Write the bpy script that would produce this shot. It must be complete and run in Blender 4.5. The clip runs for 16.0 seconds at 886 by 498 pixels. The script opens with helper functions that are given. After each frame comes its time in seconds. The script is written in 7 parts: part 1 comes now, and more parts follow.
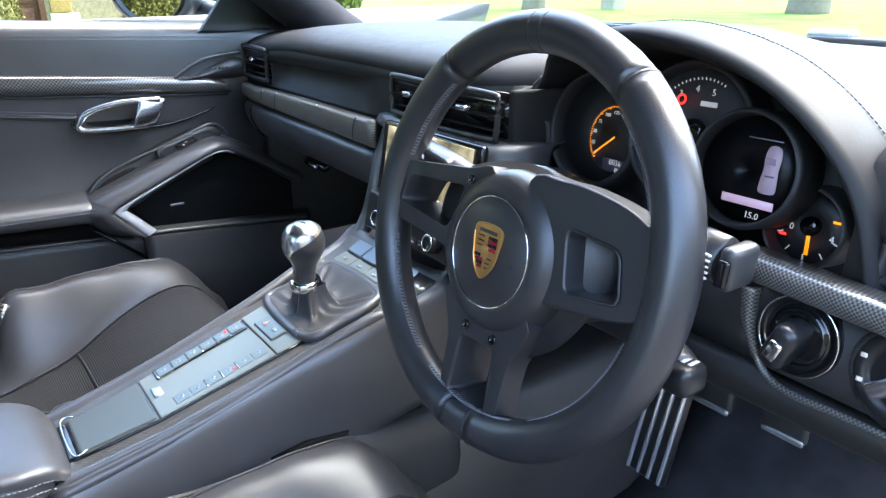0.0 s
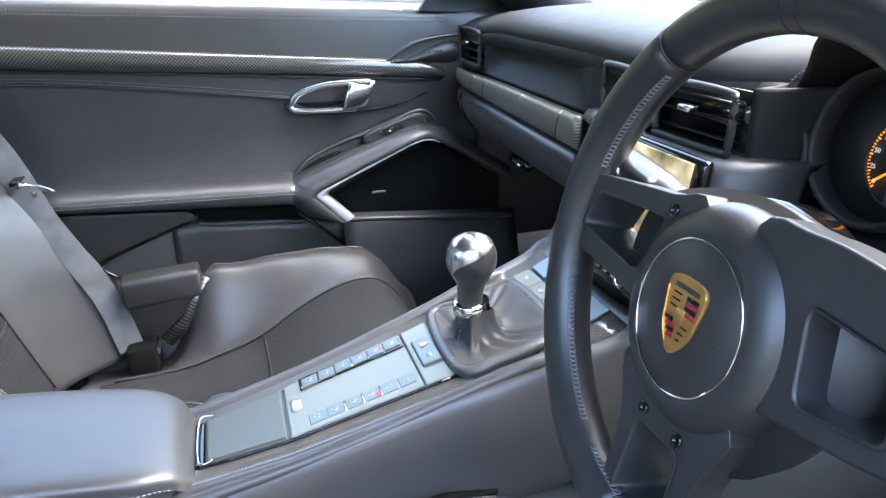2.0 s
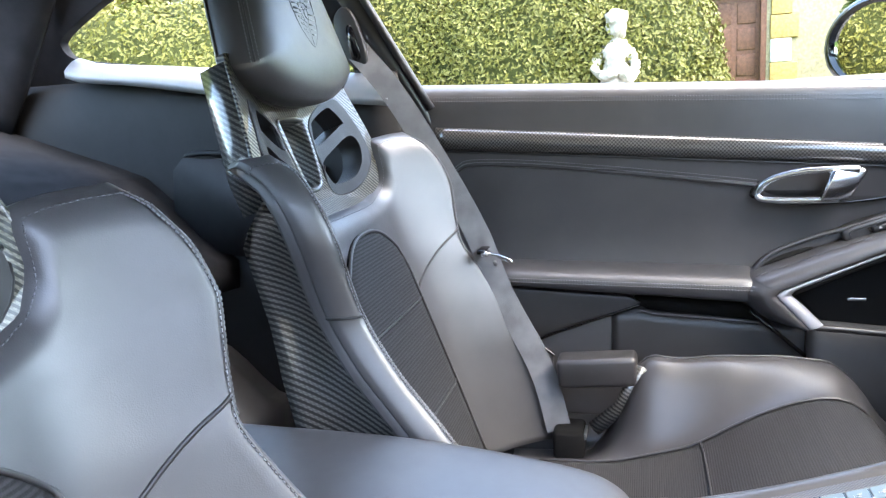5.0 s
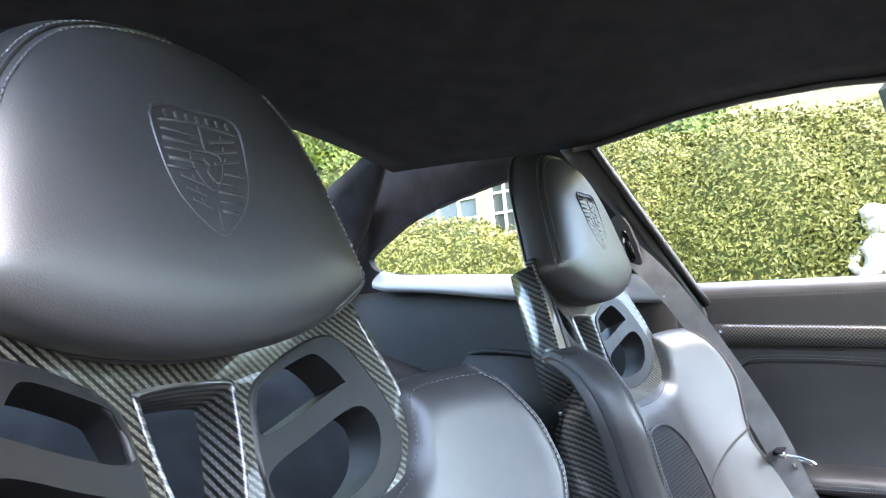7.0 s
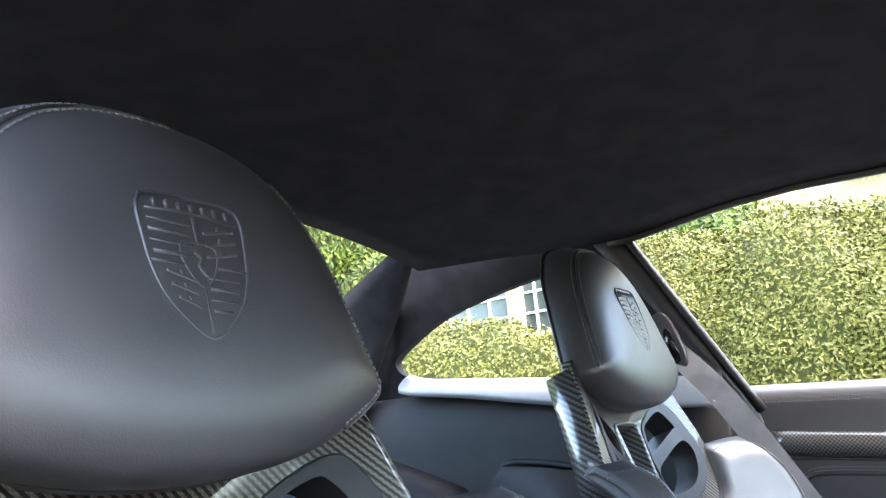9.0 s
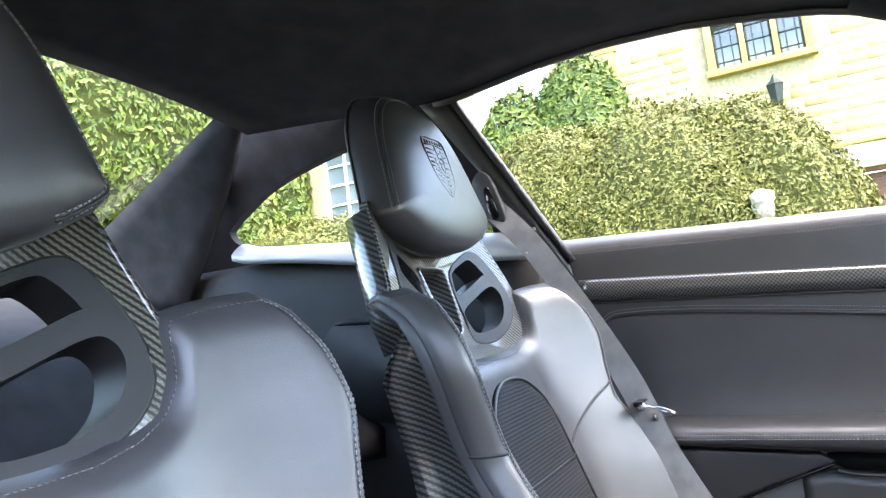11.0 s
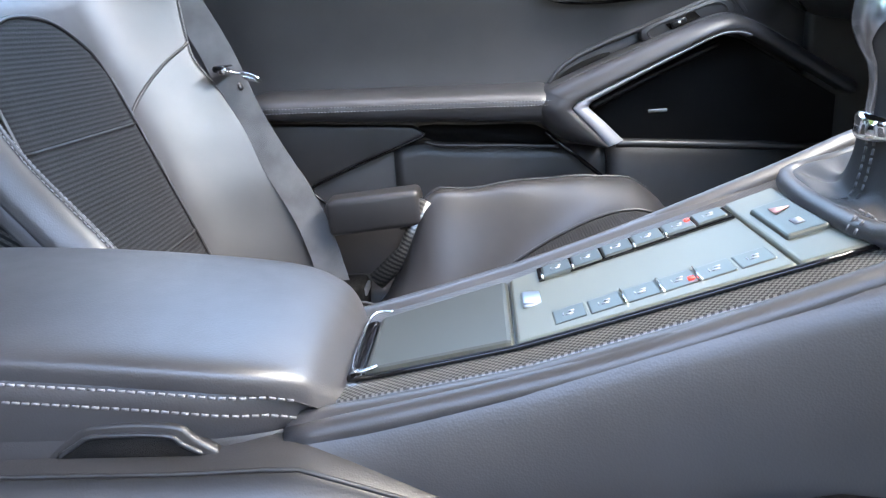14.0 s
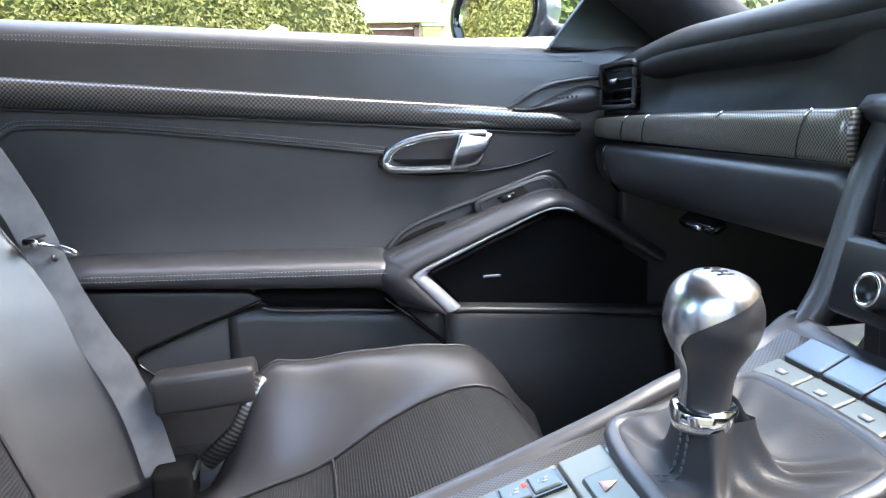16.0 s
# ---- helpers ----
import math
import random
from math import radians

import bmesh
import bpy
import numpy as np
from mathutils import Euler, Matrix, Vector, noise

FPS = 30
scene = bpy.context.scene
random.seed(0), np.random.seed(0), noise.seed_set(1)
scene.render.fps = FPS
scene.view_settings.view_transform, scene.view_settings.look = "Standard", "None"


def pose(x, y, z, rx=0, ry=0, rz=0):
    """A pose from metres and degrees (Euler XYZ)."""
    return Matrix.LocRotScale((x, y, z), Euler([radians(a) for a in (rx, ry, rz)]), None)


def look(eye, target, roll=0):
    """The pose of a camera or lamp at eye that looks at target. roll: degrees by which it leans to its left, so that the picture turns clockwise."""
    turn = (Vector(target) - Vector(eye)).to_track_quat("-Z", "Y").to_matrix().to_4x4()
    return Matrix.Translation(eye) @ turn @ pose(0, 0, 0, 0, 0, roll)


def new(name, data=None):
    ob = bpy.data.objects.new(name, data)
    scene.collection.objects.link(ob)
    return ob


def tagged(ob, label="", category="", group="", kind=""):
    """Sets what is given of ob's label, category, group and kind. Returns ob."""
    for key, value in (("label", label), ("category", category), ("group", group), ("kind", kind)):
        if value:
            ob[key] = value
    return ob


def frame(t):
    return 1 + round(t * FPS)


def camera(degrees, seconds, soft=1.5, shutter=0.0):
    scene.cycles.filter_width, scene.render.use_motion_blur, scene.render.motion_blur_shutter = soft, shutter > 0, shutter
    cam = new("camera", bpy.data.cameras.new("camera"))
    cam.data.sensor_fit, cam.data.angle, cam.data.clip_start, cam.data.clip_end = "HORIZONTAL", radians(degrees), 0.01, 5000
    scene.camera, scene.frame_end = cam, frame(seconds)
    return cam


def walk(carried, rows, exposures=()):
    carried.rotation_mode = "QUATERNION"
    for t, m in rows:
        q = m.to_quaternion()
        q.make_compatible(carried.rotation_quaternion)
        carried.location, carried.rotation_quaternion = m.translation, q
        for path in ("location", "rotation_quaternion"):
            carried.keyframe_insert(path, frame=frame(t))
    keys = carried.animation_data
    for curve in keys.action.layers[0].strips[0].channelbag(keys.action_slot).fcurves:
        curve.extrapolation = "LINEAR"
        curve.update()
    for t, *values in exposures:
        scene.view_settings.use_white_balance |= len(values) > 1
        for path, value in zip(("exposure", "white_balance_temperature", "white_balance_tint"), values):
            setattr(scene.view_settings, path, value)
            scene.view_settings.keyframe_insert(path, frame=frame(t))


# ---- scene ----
cam = camera(62.8, 16.0, soft=1.3)
EXPOSURES = [(0, 4.2, 6700, 10), (1, 4.35, 6700, 10), (2.5, 4.5, 7050, 12), (3.2, 4.5, 7100, 12), (5.5, 4.55, 7250, 13), (8, 4.6, 7150, 13), (10.5, 4.55, 7400, 15), (12, 4.4, 6950, 11), (13, 4.35, 6950, 12), (16, 4.45, 7000, 12)]
PATH = [
    (0, (0.7389, -0.3120, 0.9586), (-0.7840, 0.7749, 0.2519), -0.64),
    (0.5, (0.6986, -0.2825, 0.9507), (-0.8858, 0.7034, 0.2312), -0.45),
    (1, (0.6580, -0.2548, 0.9396), (-0.9929, 0.6080, 0.2116), -0.60),
    (1.5, (0.6409, -0.2290, 0.9320), (-1.0812, 0.4799, 0.2029), -0.98),
    (2, (0.6300, -0.1958, 0.9369), (-1.1617, 0.3198, 0.2131), -1.37),
    (2.5, (0.5925, -0.1741, 0.9293), (-1.2474, 0.1356, 0.2089), -1.60),
    (3, (0.5665, -0.1644, 0.9259), (-1.2990, -0.0729, 0.2105), -1.86),
    (3.2, (0.5549, -0.1764, 0.9241), (-1.3129, -0.1441, 0.2098), -1.24),
    (5.3, (0.5631, -0.2666, 0.8712), (-1.3064, -0.9103, 0.5703), -4.15),
    (5.5, (0.5741, -0.2725, 0.8589), (-1.2830, -0.9782, 0.6284), -4.38),
    (6, (0.5964, -0.2979, 0.8499), (-1.2084, -1.1582, 0.8006), -4.83),
    (6.5, (0.6306, -0.3079, 0.8634), (-1.1079, -1.2910, 0.9683), -4.91),
    (7, (0.6524, -0.3121, 0.8792), (-1.0232, -1.3825, 1.0956), -4.87),
    (7.5, (0.6572, -0.3208, 0.8796), (-0.9684, -1.4451, 1.1855), -5.09),
    (8, (0.6517, -0.3347, 0.8864), (-0.9382, -1.4795, 1.2883), -5.16),
    (8.2, (0.6428, -0.3377, 0.8880), (-0.9373, -1.4791, 1.3357), -5.26),
    (10.3, (0.5491, -0.3457, 0.8736), (-1.1139, -1.3527, 1.3432), -6.15),
    (10.5, (0.5501, -0.3282, 0.8563), (-1.1514, -1.3020, 1.2520), -6.52),
    (11, (0.5361, -0.2681, 0.8077), (-1.2510, -1.1446, 1.0029), -7.13),
    (11.5, (0.5267, -0.2432, 0.7605), (-1.3311, -0.9838, 0.7452), -7.15),
    (12, (0.5160, -0.2179, 0.7309), (-1.3820, -0.8157, 0.5304), -6.83),
    (12.5, (0.4934, -0.1995, 0.7062), (-1.4222, -0.6573, 0.3586), -6.17),
    (13, (0.4506, -0.1943, 0.6905), (-1.4643, -0.5393, 0.2277), -5.49),
    (13.5, (0.4108, -0.1925, 0.6767), (-1.4973, -0.4271, 0.1252), -4.87),
    (14, (0.3739, -0.1896, 0.6849), (-1.5329, -0.3185, 0.0955), -4.37),
    (14.5, (0.3353, -0.1816, 0.7043), (-1.5810, -0.1871, 0.1316), -3.96),
    (15, (0.3246, -0.1719, 0.7283), (-1.6031, -0.0655, 0.2063), -3.52),
    (15.5, (0.3340, -0.1733, 0.7586), (-1.6033, 0.0373, 0.3086), -2.80),
    (16, (0.3410, -0.1798, 0.7797), (-1.6003, 0.1358, 0.4165), -1.86),
]
walk(cam, [(t, look(eye, target, roll)) for t, eye, target, roll in PATH], EXPOSURES)

# ---- world, sun, exposure ----
SUN_EL, SUN_AZ = radians(58), radians(12)
world = bpy.data.worlds.new("sky")
scene.world = world
world.use_nodes = True
wn = world.node_tree
sky = wn.nodes.new("ShaderNodeTexSky")
sky.sky_type, sky.sun_disc, sky.sun_elevation, sky.sun_rotation = "NISHITA", False, SUN_EL, SUN_AZ
sky.dust_density, sky.air_density = 1.3, 1.0
wn.nodes["Background"].inputs[1].default_value = 0.15
wn.links.new(sky.outputs[0], wn.nodes["Background"].inputs[0])
sun_data = bpy.data.lights.new("sun", "SUN")
sun_data.energy, sun_data.angle, sun_data.color = 0.85, radians(60), (1, 0.96, 0.91)
sun = new("sun", sun_data)
sun.matrix_world = look(Vector((math.sin(SUN_AZ) * math.cos(SUN_EL), math.cos(SUN_AZ) * math.cos(SUN_EL), math.sin(SUN_EL))) * 40, (0, 0, 0))

# ---- node materials ----
def material(name, color, rough=0.5, metal=0.0, spec=0.5, coat=0.0):
    m = bpy.data.materials.new(name)
    m.use_nodes = True
    b = m.node_tree.nodes["Principled BSDF"]
    b.inputs["Base Color"].default_value = (*color, 1)
    b.inputs["Roughness"].default_value = rough
    b.inputs["Metallic"].default_value = metal
    b.inputs["Specular IOR Level"].default_value = spec
    b.inputs["Coat Weight"].default_value = coat
    b.inputs["Coat Roughness"].default_value = 0.04
    return m


def node(m, kind, links=(), **values):
    n = m.node_tree.nodes.new(kind)
    for k, v in values.items():
        if k in n.inputs:
            n.inputs[k].default_value = v
    for src, dst in links:
        m.node_tree.links.new(src, n.inputs[dst])
    return n


def base(m):
    return m.node_tree.nodes["Principled BSDF"]


def wire(m, out, key):
    m.node_tree.links.new(out, base(m).inputs[key])


def coords(m, scale=(1, 1, 1), rot=(0, 0, 0)):
    tc = node(m, "ShaderNodeTexCoord")
    mp = node(m, "ShaderNodeMapping", [(tc.outputs["Object"], "Vector")])
    mp.inputs["Scale"].default_value = scale
    mp.inputs["Rotation"].default_value = [radians(a) for a in rot]
    return mp.outputs[0]


def ramp(m, fac, stops):
    r = node(m, "ShaderNodeValToRGB", [(fac, "Fac")])
    e = r.color_ramp.elements
    while len(e) < len(stops):
        e.new(0.5)
    for el, (p, c) in zip(e, stops):
        el.position, el.color = p, (*c, 1)
    return r.outputs[0]


def bump(m, height, strength, distance):
    b = node(m, "ShaderNodeBump", [(height, "Height")], Strength=strength, Distance=distance)
    wire(m, b.outputs[0], "Normal")
    return b


def two_tone(m, vec, scale, a, b, lo=0.35, hi=0.65, detail=4):
    """Base colour that wanders between a and b."""
    n = node(m, "ShaderNodeTexNoise", [(vec, "Vector")], Scale=scale, Detail=detail)
    wire(m, ramp(m, n.outputs[0], [(lo, a), (hi, b)]), "Base Color")
    return n


def leather(name, color, rough=0.42, grain=900, spec=0.8, coat=0.12):
    m = material(name, color, rough, spec=spec, coat=coat)
    base(m).inputs["Coat Roughness"].default_value = 0.34
    v = coords(m)
    two_tone(m, v, 14, [c * 0.88 for c in color], [c * 1.12 for c in color])
    cells = node(m, "ShaderNodeTexVoronoi", [(v, "Vector")], Scale=grain)
    wide = node(m, "ShaderNodeTexNoise", [(v, "Vector")], Scale=60, Detail=3)
    mix = node(m, "ShaderNodeMath", [(cells.outputs[0], 0), (wide.outputs[0], 1)])
    bump(m, mix.outputs[0], 0.12, 0.0006)
    r = node(m, "ShaderNodeMapRange", [(wide.outputs[0], "Value")])
    r.inputs["To Min"].default_value, r.inputs["To Max"].default_value = rough - 0.06, rough + 0.07
    wire(m, r.outputs[0], "Roughness")
    return m


def cloth(name, color, rough=0.95, grain=700, strength=0.4):
    m = material(name, color, rough, spec=0.2)
    v = coords(m)
    two_tone(m, v, 20, [c * 0.8 for c in color], [c * 1.2 for c in color])
    n = node(m, "ShaderNodeTexNoise", [(v, "Vector")], Scale=grain, Detail=2)
    bump(m, n.outputs[0], strength, 0.001)
    return m


def ribbed(name, color, pitch, rot=(0, 0, 0)):
    """Corded seat cloth: ribs across the object's z (or y by rot)."""
    m = material(name, color, 0.85, spec=0.25)
    v = coords(m, (1, 1, 1), rot)
    w = node(m, "ShaderNodeTexWave", [(v, "Vector")], Scale=0.314 / pitch, Distortion=0.15, Detail=1)
    w.bands_direction = "Z"
    n = node(m, "ShaderNodeTexNoise", [(v, "Vector")], Scale=600)
    wire(m, ramp(m, w.outputs[1], [(0.2, [c * 0.62 for c in color]), (0.8, [c * 1.15 for c in color])]), "Base Color")
    add = node(m, "ShaderNodeMath", [(w.outputs[1], 0), (n.outputs[0], 1)])
    bump(m, add.outputs[0], 0.5, 0.0010)
    return m


def carbon(name, pitch=0.0035, axes=(0, 0, 0), tint=(0.10, 0.105, 0.11), plane=(1, 1, 1), twill=True):
    """Twill-woven carbon fibre under a clear lacquer: bright diagonal tows broken by a finer cross weave."""
    m = material(name, (0.02, 0.02, 0.02), 0.3, spec=0.5, coat=1.0)
    tc = node(m, "ShaderNodeTexCoord")
    flat = node(m, "ShaderNodeMapping", [(tc.outputs["Object"], "Vector")])
    flat.inputs["Scale"].default_value = plane
    flat.inputs["Location"].default_value = [0.0 if p else 0.0003 for p in plane]
    turn = node(m, "ShaderNodeMapping", [(flat.outputs[0], "Vector")])
    turn.inputs["Rotation"].default_value = [radians(a) for a in axes]
    v = turn.outputs[0]
    c = node(m, "ShaderNodeTexChecker", [(v, "Vector")], Scale=1 / pitch)
    c.inputs[1].default_value, c.inputs[2].default_value = (*tint, 1), (*[t * (0.62 if twill else 0.16) for t in tint], 1)
    w = node(m, "ShaderNodeTexWave", [(v, "Vector")], Scale=0.157 / pitch, Distortion=0.05)
    w.bands_direction = "Z"
    r = ramp(m, w.outputs[1], [(0.35, (0.05, 0.05, 0.055)), (0.6, (1, 1, 1))])
    mixed = node(m, "ShaderNodeMix")
    mixed.data_type, mixed.blend_type = "RGBA", "MULTIPLY"
    mixed.inputs[0].default_value = 1.0 if twill else 0.0
    m.node_tree.links.new(c.outputs[0], mixed.inputs[6])
    m.node_tree.links.new(r, mixed.inputs[7])
    wire(m, mixed.outputs[2], "Base Color")
    bump(m, w.outputs[1] if twill else c.outputs[1], 0.2, 0.0003)
    return m


def glass(name, tint=(1, 1, 1), gloss=1.0):
    m = bpy.data.materials.new(name)
    m.use_nodes = True
    t = m.node_tree
    t.nodes.remove(t.nodes["Principled BSDF"])
    tr, gl, mx, fr = (t.nodes.new(k) for k in ("ShaderNodeBsdfTransparent", "ShaderNodeBsdfGlossy", "ShaderNodeMixShader", "ShaderNodeFresnel"))
    tr.inputs[0].default_value = (*tint, 1)
    gl.inputs["Roughness"].default_value = 0.01
    fr.inputs[0].default_value = 1.1
    cut = t.nodes.new("ShaderNodeMath")
    cut.operation, cut.inputs[1].default_value = "MULTIPLY", 0.2
    t.links.new(fr.outputs[0], cut.inputs[0])
    t.links.new(cut.outputs[0], mx.inputs[0])
    t.links.new(tr.outputs[0], mx.inputs[1])
    t.links.new(gl.outputs[0], mx.inputs[2])
    t.links.new(mx.outputs[0], t.nodes["Material Output"].inputs[0])
    return m


def glow(name, color, strength):
    m = material(name, color, 0.4)
    base(m).inputs["Emission Color"].default_value = (*color, 1)
    base(m).inputs["Emission Strength"].default_value = strength
    return m


def brushed(name, color, rough=0.3):
    m = material(name, color, rough, metal=1.0)
    v = coords(m, (30, 600, 600))
    n = node(m, "ShaderNodeTexNoise", [(v, "Vector")], Scale=1, Detail=3)
    r = node(m, "ShaderNodeMapRange", [(n.outputs[0], "Value")])
    r.inputs["To Min"].default_value, r.inputs["To Max"].default_value = rough - 0.02, rough + 0.03
    wire(m, r.outputs[0], "Roughness")
    return m


BLACK = (0.047, 0.0455, 0.0475)
LEATHER = leather("black leather", BLACK, 0.40, spec=0.9)
LEATHER_DASH = leather("black dashboard leather", (0.020, 0.0195, 0.0195), 0.58, spec=0.28, coat=0.0)
LEATHER_SOFT = leather("black leather trim", (0.029, 0.0275, 0.028), 0.42)
LEATHER_RIM = leather("smooth rim leather", (0.022, 0.0225, 0.025), 0.32, 1400)
PLASTIC = leather("black plastic", (0.026, 0.026, 0.028), 0.42, 1600)
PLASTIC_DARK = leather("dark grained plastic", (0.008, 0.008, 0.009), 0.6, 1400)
REARTRIM = leather("matt rear trim leather", (0.015, 0.0148, 0.0152), 0.6, spec=0.3, coat=0.0)
GUIDE = leather("matt black guide plastic", (0.012, 0.012, 0.013), 0.5, 1600, 0.4, 0.0)
SATIN = material("satin black", (0.014, 0.0145, 0.016), 0.3)
GLOSSBLACK = material("gloss black", (0.005, 0.005, 0.006), 0.08, spec=0.6)
ALCANTARA = cloth("black suede cloth", (0.028, 0.028, 0.031), 1.0, 500, 0.3)
CARPET = cloth("black carpet", (0.024, 0.024, 0.027), 1.0, 900, 1.0)
FABRIC_BACK = ribbed("corded black seat cloth", (0.027, 0.027, 0.029), 0.0044)
FABRIC_SEAT = ribbed("corded black cushion cloth", (0.030, 0.030, 0.032), 0.0030, (90, 0, 0))
CARBON_FINE = carbon("fine carbon weave", 0.0016, (0, 0, 0), (0.14, 0.137, 0.128), (1, 1, 0), False)
CARBON_FACE = carbon("carbon weave of the dash strip", 0.0018, (0, 0, 0), (0.19, 0.17, 0.135), (1, 0, 1), False)
CARBON_NEAR = carbon("fine carbon weave of the switch panel", 0.0016, (0, 0, 0), (0.14, 0.135, 0.125), (1, 0, 1), False)
base(CARBON_FACE).inputs["Coat Weight"].default_value = 0.5
CARBON_DOOR = carbon("carbon weave of the door strip", 0.0030, (0, 0, 0), (0.10, 0.095, 0.088), (0, 1, 1), False)
CARBON_SEAT = carbon("carbon twill", 0.0024, (0, 45, 0), (0.15, 0.138, 0.108), (1, 0, 1))
base(CARBON_SEAT).inputs["Coat Weight"].default_value = 0.45
base(CARBON_SEAT).inputs["Specular IOR Level"].default_value = 0.3
CARBON_SIDE = carbon("carbon twill side", 0.0030, (28, 0, 0), (0.12, 0.118, 0.11), (0, 1, 1))
CHROME = material("chrome", (0.85, 0.86, 0.87), 0.08, 1.0)
SATINCHROME = brushed("satin chrome", (0.72, 0.74, 0.77), 0.24)
ALU = brushed("brushed aluminium", (0.5, 0.53, 0.56), 0.34)
PANELGREY = material("grey metallic console lacquer", (0.20, 0.203, 0.17), 0.36, 0.6)
LIDGREY = material("grey tray lid lacquer", (0.095, 0.097, 0.082), 0.34, 0.6)
THREAD = material("pale grey thread", (0.20, 0.203, 0.215), 0.8)
THREAD_DARK = material("dark grey thread", (0.12, 0.122, 0.13), 0.8)
BELT = cloth("grey belt webbing", (0.16, 0.163, 0.168), 0.75, 1200, 0.6)
SPEAKER = cloth("speaker mesh", (0.006, 0.006, 0.006), 0.8, 1500, 0.8)
DIAL = material("dial face", (0.012, 0.012, 0.013), 0.5)
SCREEN_BLACK = material("black screen glass", (0.004, 0.004, 0.005), 0.3, spec=0.15)
ORANGE = glow("orange needle", (1.0, 0.3, 0.01), 0.07)
WHITE_MARK = glow("white print", (0.5, 0.5, 0.5), 0.03)
DIM_MARK = material("grey print", (0.35, 0.36, 0.38), 0.5)
RED_LIGHT = glow("red lamp", (1, 0.04, 0.03), 0.12)
VIOLET = glow("violet screen", (0.42, 0.32, 0.46), 0.05)
GOLD = material("gold enamel", (0.75, 0.42, 0.14), 0.28, 0.8)
RED = material("red enamel", (0.35, 0.01, 0.025), 0.25, coat=0.6)
GLASS = glass("clear glass", (0.93, 0.96, 0.94))


# ---- mesh tools ----
def thing(name, label, category, group="", at=(0, 0, 0)):
    e = new(name)
    e.empty_display_size = 0.02
    e.location = at
    return tagged(e, label, category, group)


def part(name, bm, mat, parent=None, label="", smooth=True, bevel=0.0, subdiv=0):
    """Links a bmesh as ONE mesh object, in world coordinates, under a thing or a part."""
    me = bpy.data.meshes.new(name)
    bmesh.ops.recalc_face_normals(bm, faces=bm.faces[:])
    for f in bm.faces:
        f.smooth = smooth
    bm.to_mesh(me)
    bm.free()
    for m in mat if isinstance(mat, (list, tuple)) else [mat]:
        me.materials.append(m)
    ob = new(name, me)
    if bevel:
        mod = ob.modifiers.new("bevel", "BEVEL")
        mod.width, mod.segments, mod.limit_method, mod.angle_limit = bevel, 3, "ANGLE", radians(32)
        if smooth:
            ob.modifiers.new("normals", "WEIGHTED_NORMAL").keep_sharp = False
    if subdiv:
        mod = ob.modifiers.new("subdivision", "SUBSURF")
        mod.levels = mod.render_levels = subdiv
    if parent is not None:
        ob.parent = parent
        ob.matrix_parent_inverse = Matrix.Translation(-parent.location)
    if label:
        ob["label"] = label
    return ob


def solo(name, bm, mat, label, category, group="", kind="", **k):
    return tagged(part(name, bm, mat, **k), label, category, group, kind)


def mesh(verts, faces):
    bm = bmesh.new()
    vs = [bm.verts.new(v) for v in verts]
    for f in faces:
        try:
            bm.faces.new([vs[i] for i in f])
        except ValueError:
            pass
    return bm


def spline(pts, n=8, closed=False):
    """A smooth line through the points, n steps a span."""
    p = [Vector(q) for q in pts]
    out, m = [], len(p)
    for i in range(m if closed else m - 1):
        a, b, c, d = (p[j % m] if closed else p[max(0, min(m - 1, j))] for j in (i - 1, i, i + 1, i + 2))
        for k in range(n):
            t = k / n
            out.append(0.5 * ((2 * b) + (c - a) * t + (2 * a - 5 * b + 4 * c - d) * t * t + (3 * b - a - 3 * c + d) * t**3))
    if not closed:
        out.append(p[-1])
    return out


def loft(rings, closed=True, cap=True, loop=False):
    """Skin over rings of equal count. closed: each ring is a loop; loop: the rings join up."""
    n, bm = len(rings[0]), bmesh.new()
    vs = [[bm.verts.new(v) for v in r] for r in rings]
    for i in range(len(rings) if loop else len(rings) - 1):
        a, b = vs[i], vs[(i + 1) % len(rings)]
        for j in range(n if closed else n - 1):
            bm.faces.new((a[j], a[(j + 1) % n], b[(j + 1) % n], b[j]))
    if closed and cap and not loop:
        bm.faces.new(vs[0])
        bm.faces.new(vs[-1])
    return bm


def tube(path, r, n=12, closed=False, flat=1.0, up=(0, 0, 1), cap=True):
    """A round bar along a line; r is a radius or one for each point; flat squeezes it along up."""
    p = [Vector(q) for q in path]
    rings, m = [], len(p)
    for i in range(m):
        a, b = (p[(i - 1) % m], p[(i + 1) % m]) if closed else (p[max(0, i - 1)], p[min(m - 1, i + 1)])
        d = (b - a).normalized()
        s = d.cross(Vector(up))
        s = s.normalized() if s.length > 1e-5 else d.orthogonal().normalized()
        w = s.cross(d).normalized()
        q = r[i] if isinstance(r, (list, tuple)) else r
        rings.append([p[i] + s * q * math.cos(2 * math.pi * k / n) + w * q * flat * math.sin(2 * math.pi * k / n) for k in range(n)])
    return loft(rings, True, cap, closed)


def ribbon(path, sides, width, thick):
    """A flat strap along a line; sides: the direction across it at each point."""
    rings = []
    p = [Vector(q) for q in path]
    for i, q in enumerate(p):
        d = (p[min(i + 1, len(p) - 1)] - p[max(i - 1, 0)]).normalized()
        s = Vector(sides[i] if isinstance(sides, list) else sides)
        s = (s - d * s.dot(d)).normalized()
        n = d.cross(s).normalized()
        rings.append([q + s * width / 2 + n * thick / 2, q - s * width / 2 + n * thick / 2, q - s * width / 2 - n * thick / 2, q + s * width / 2 - n * thick / 2])
    return loft(rings)


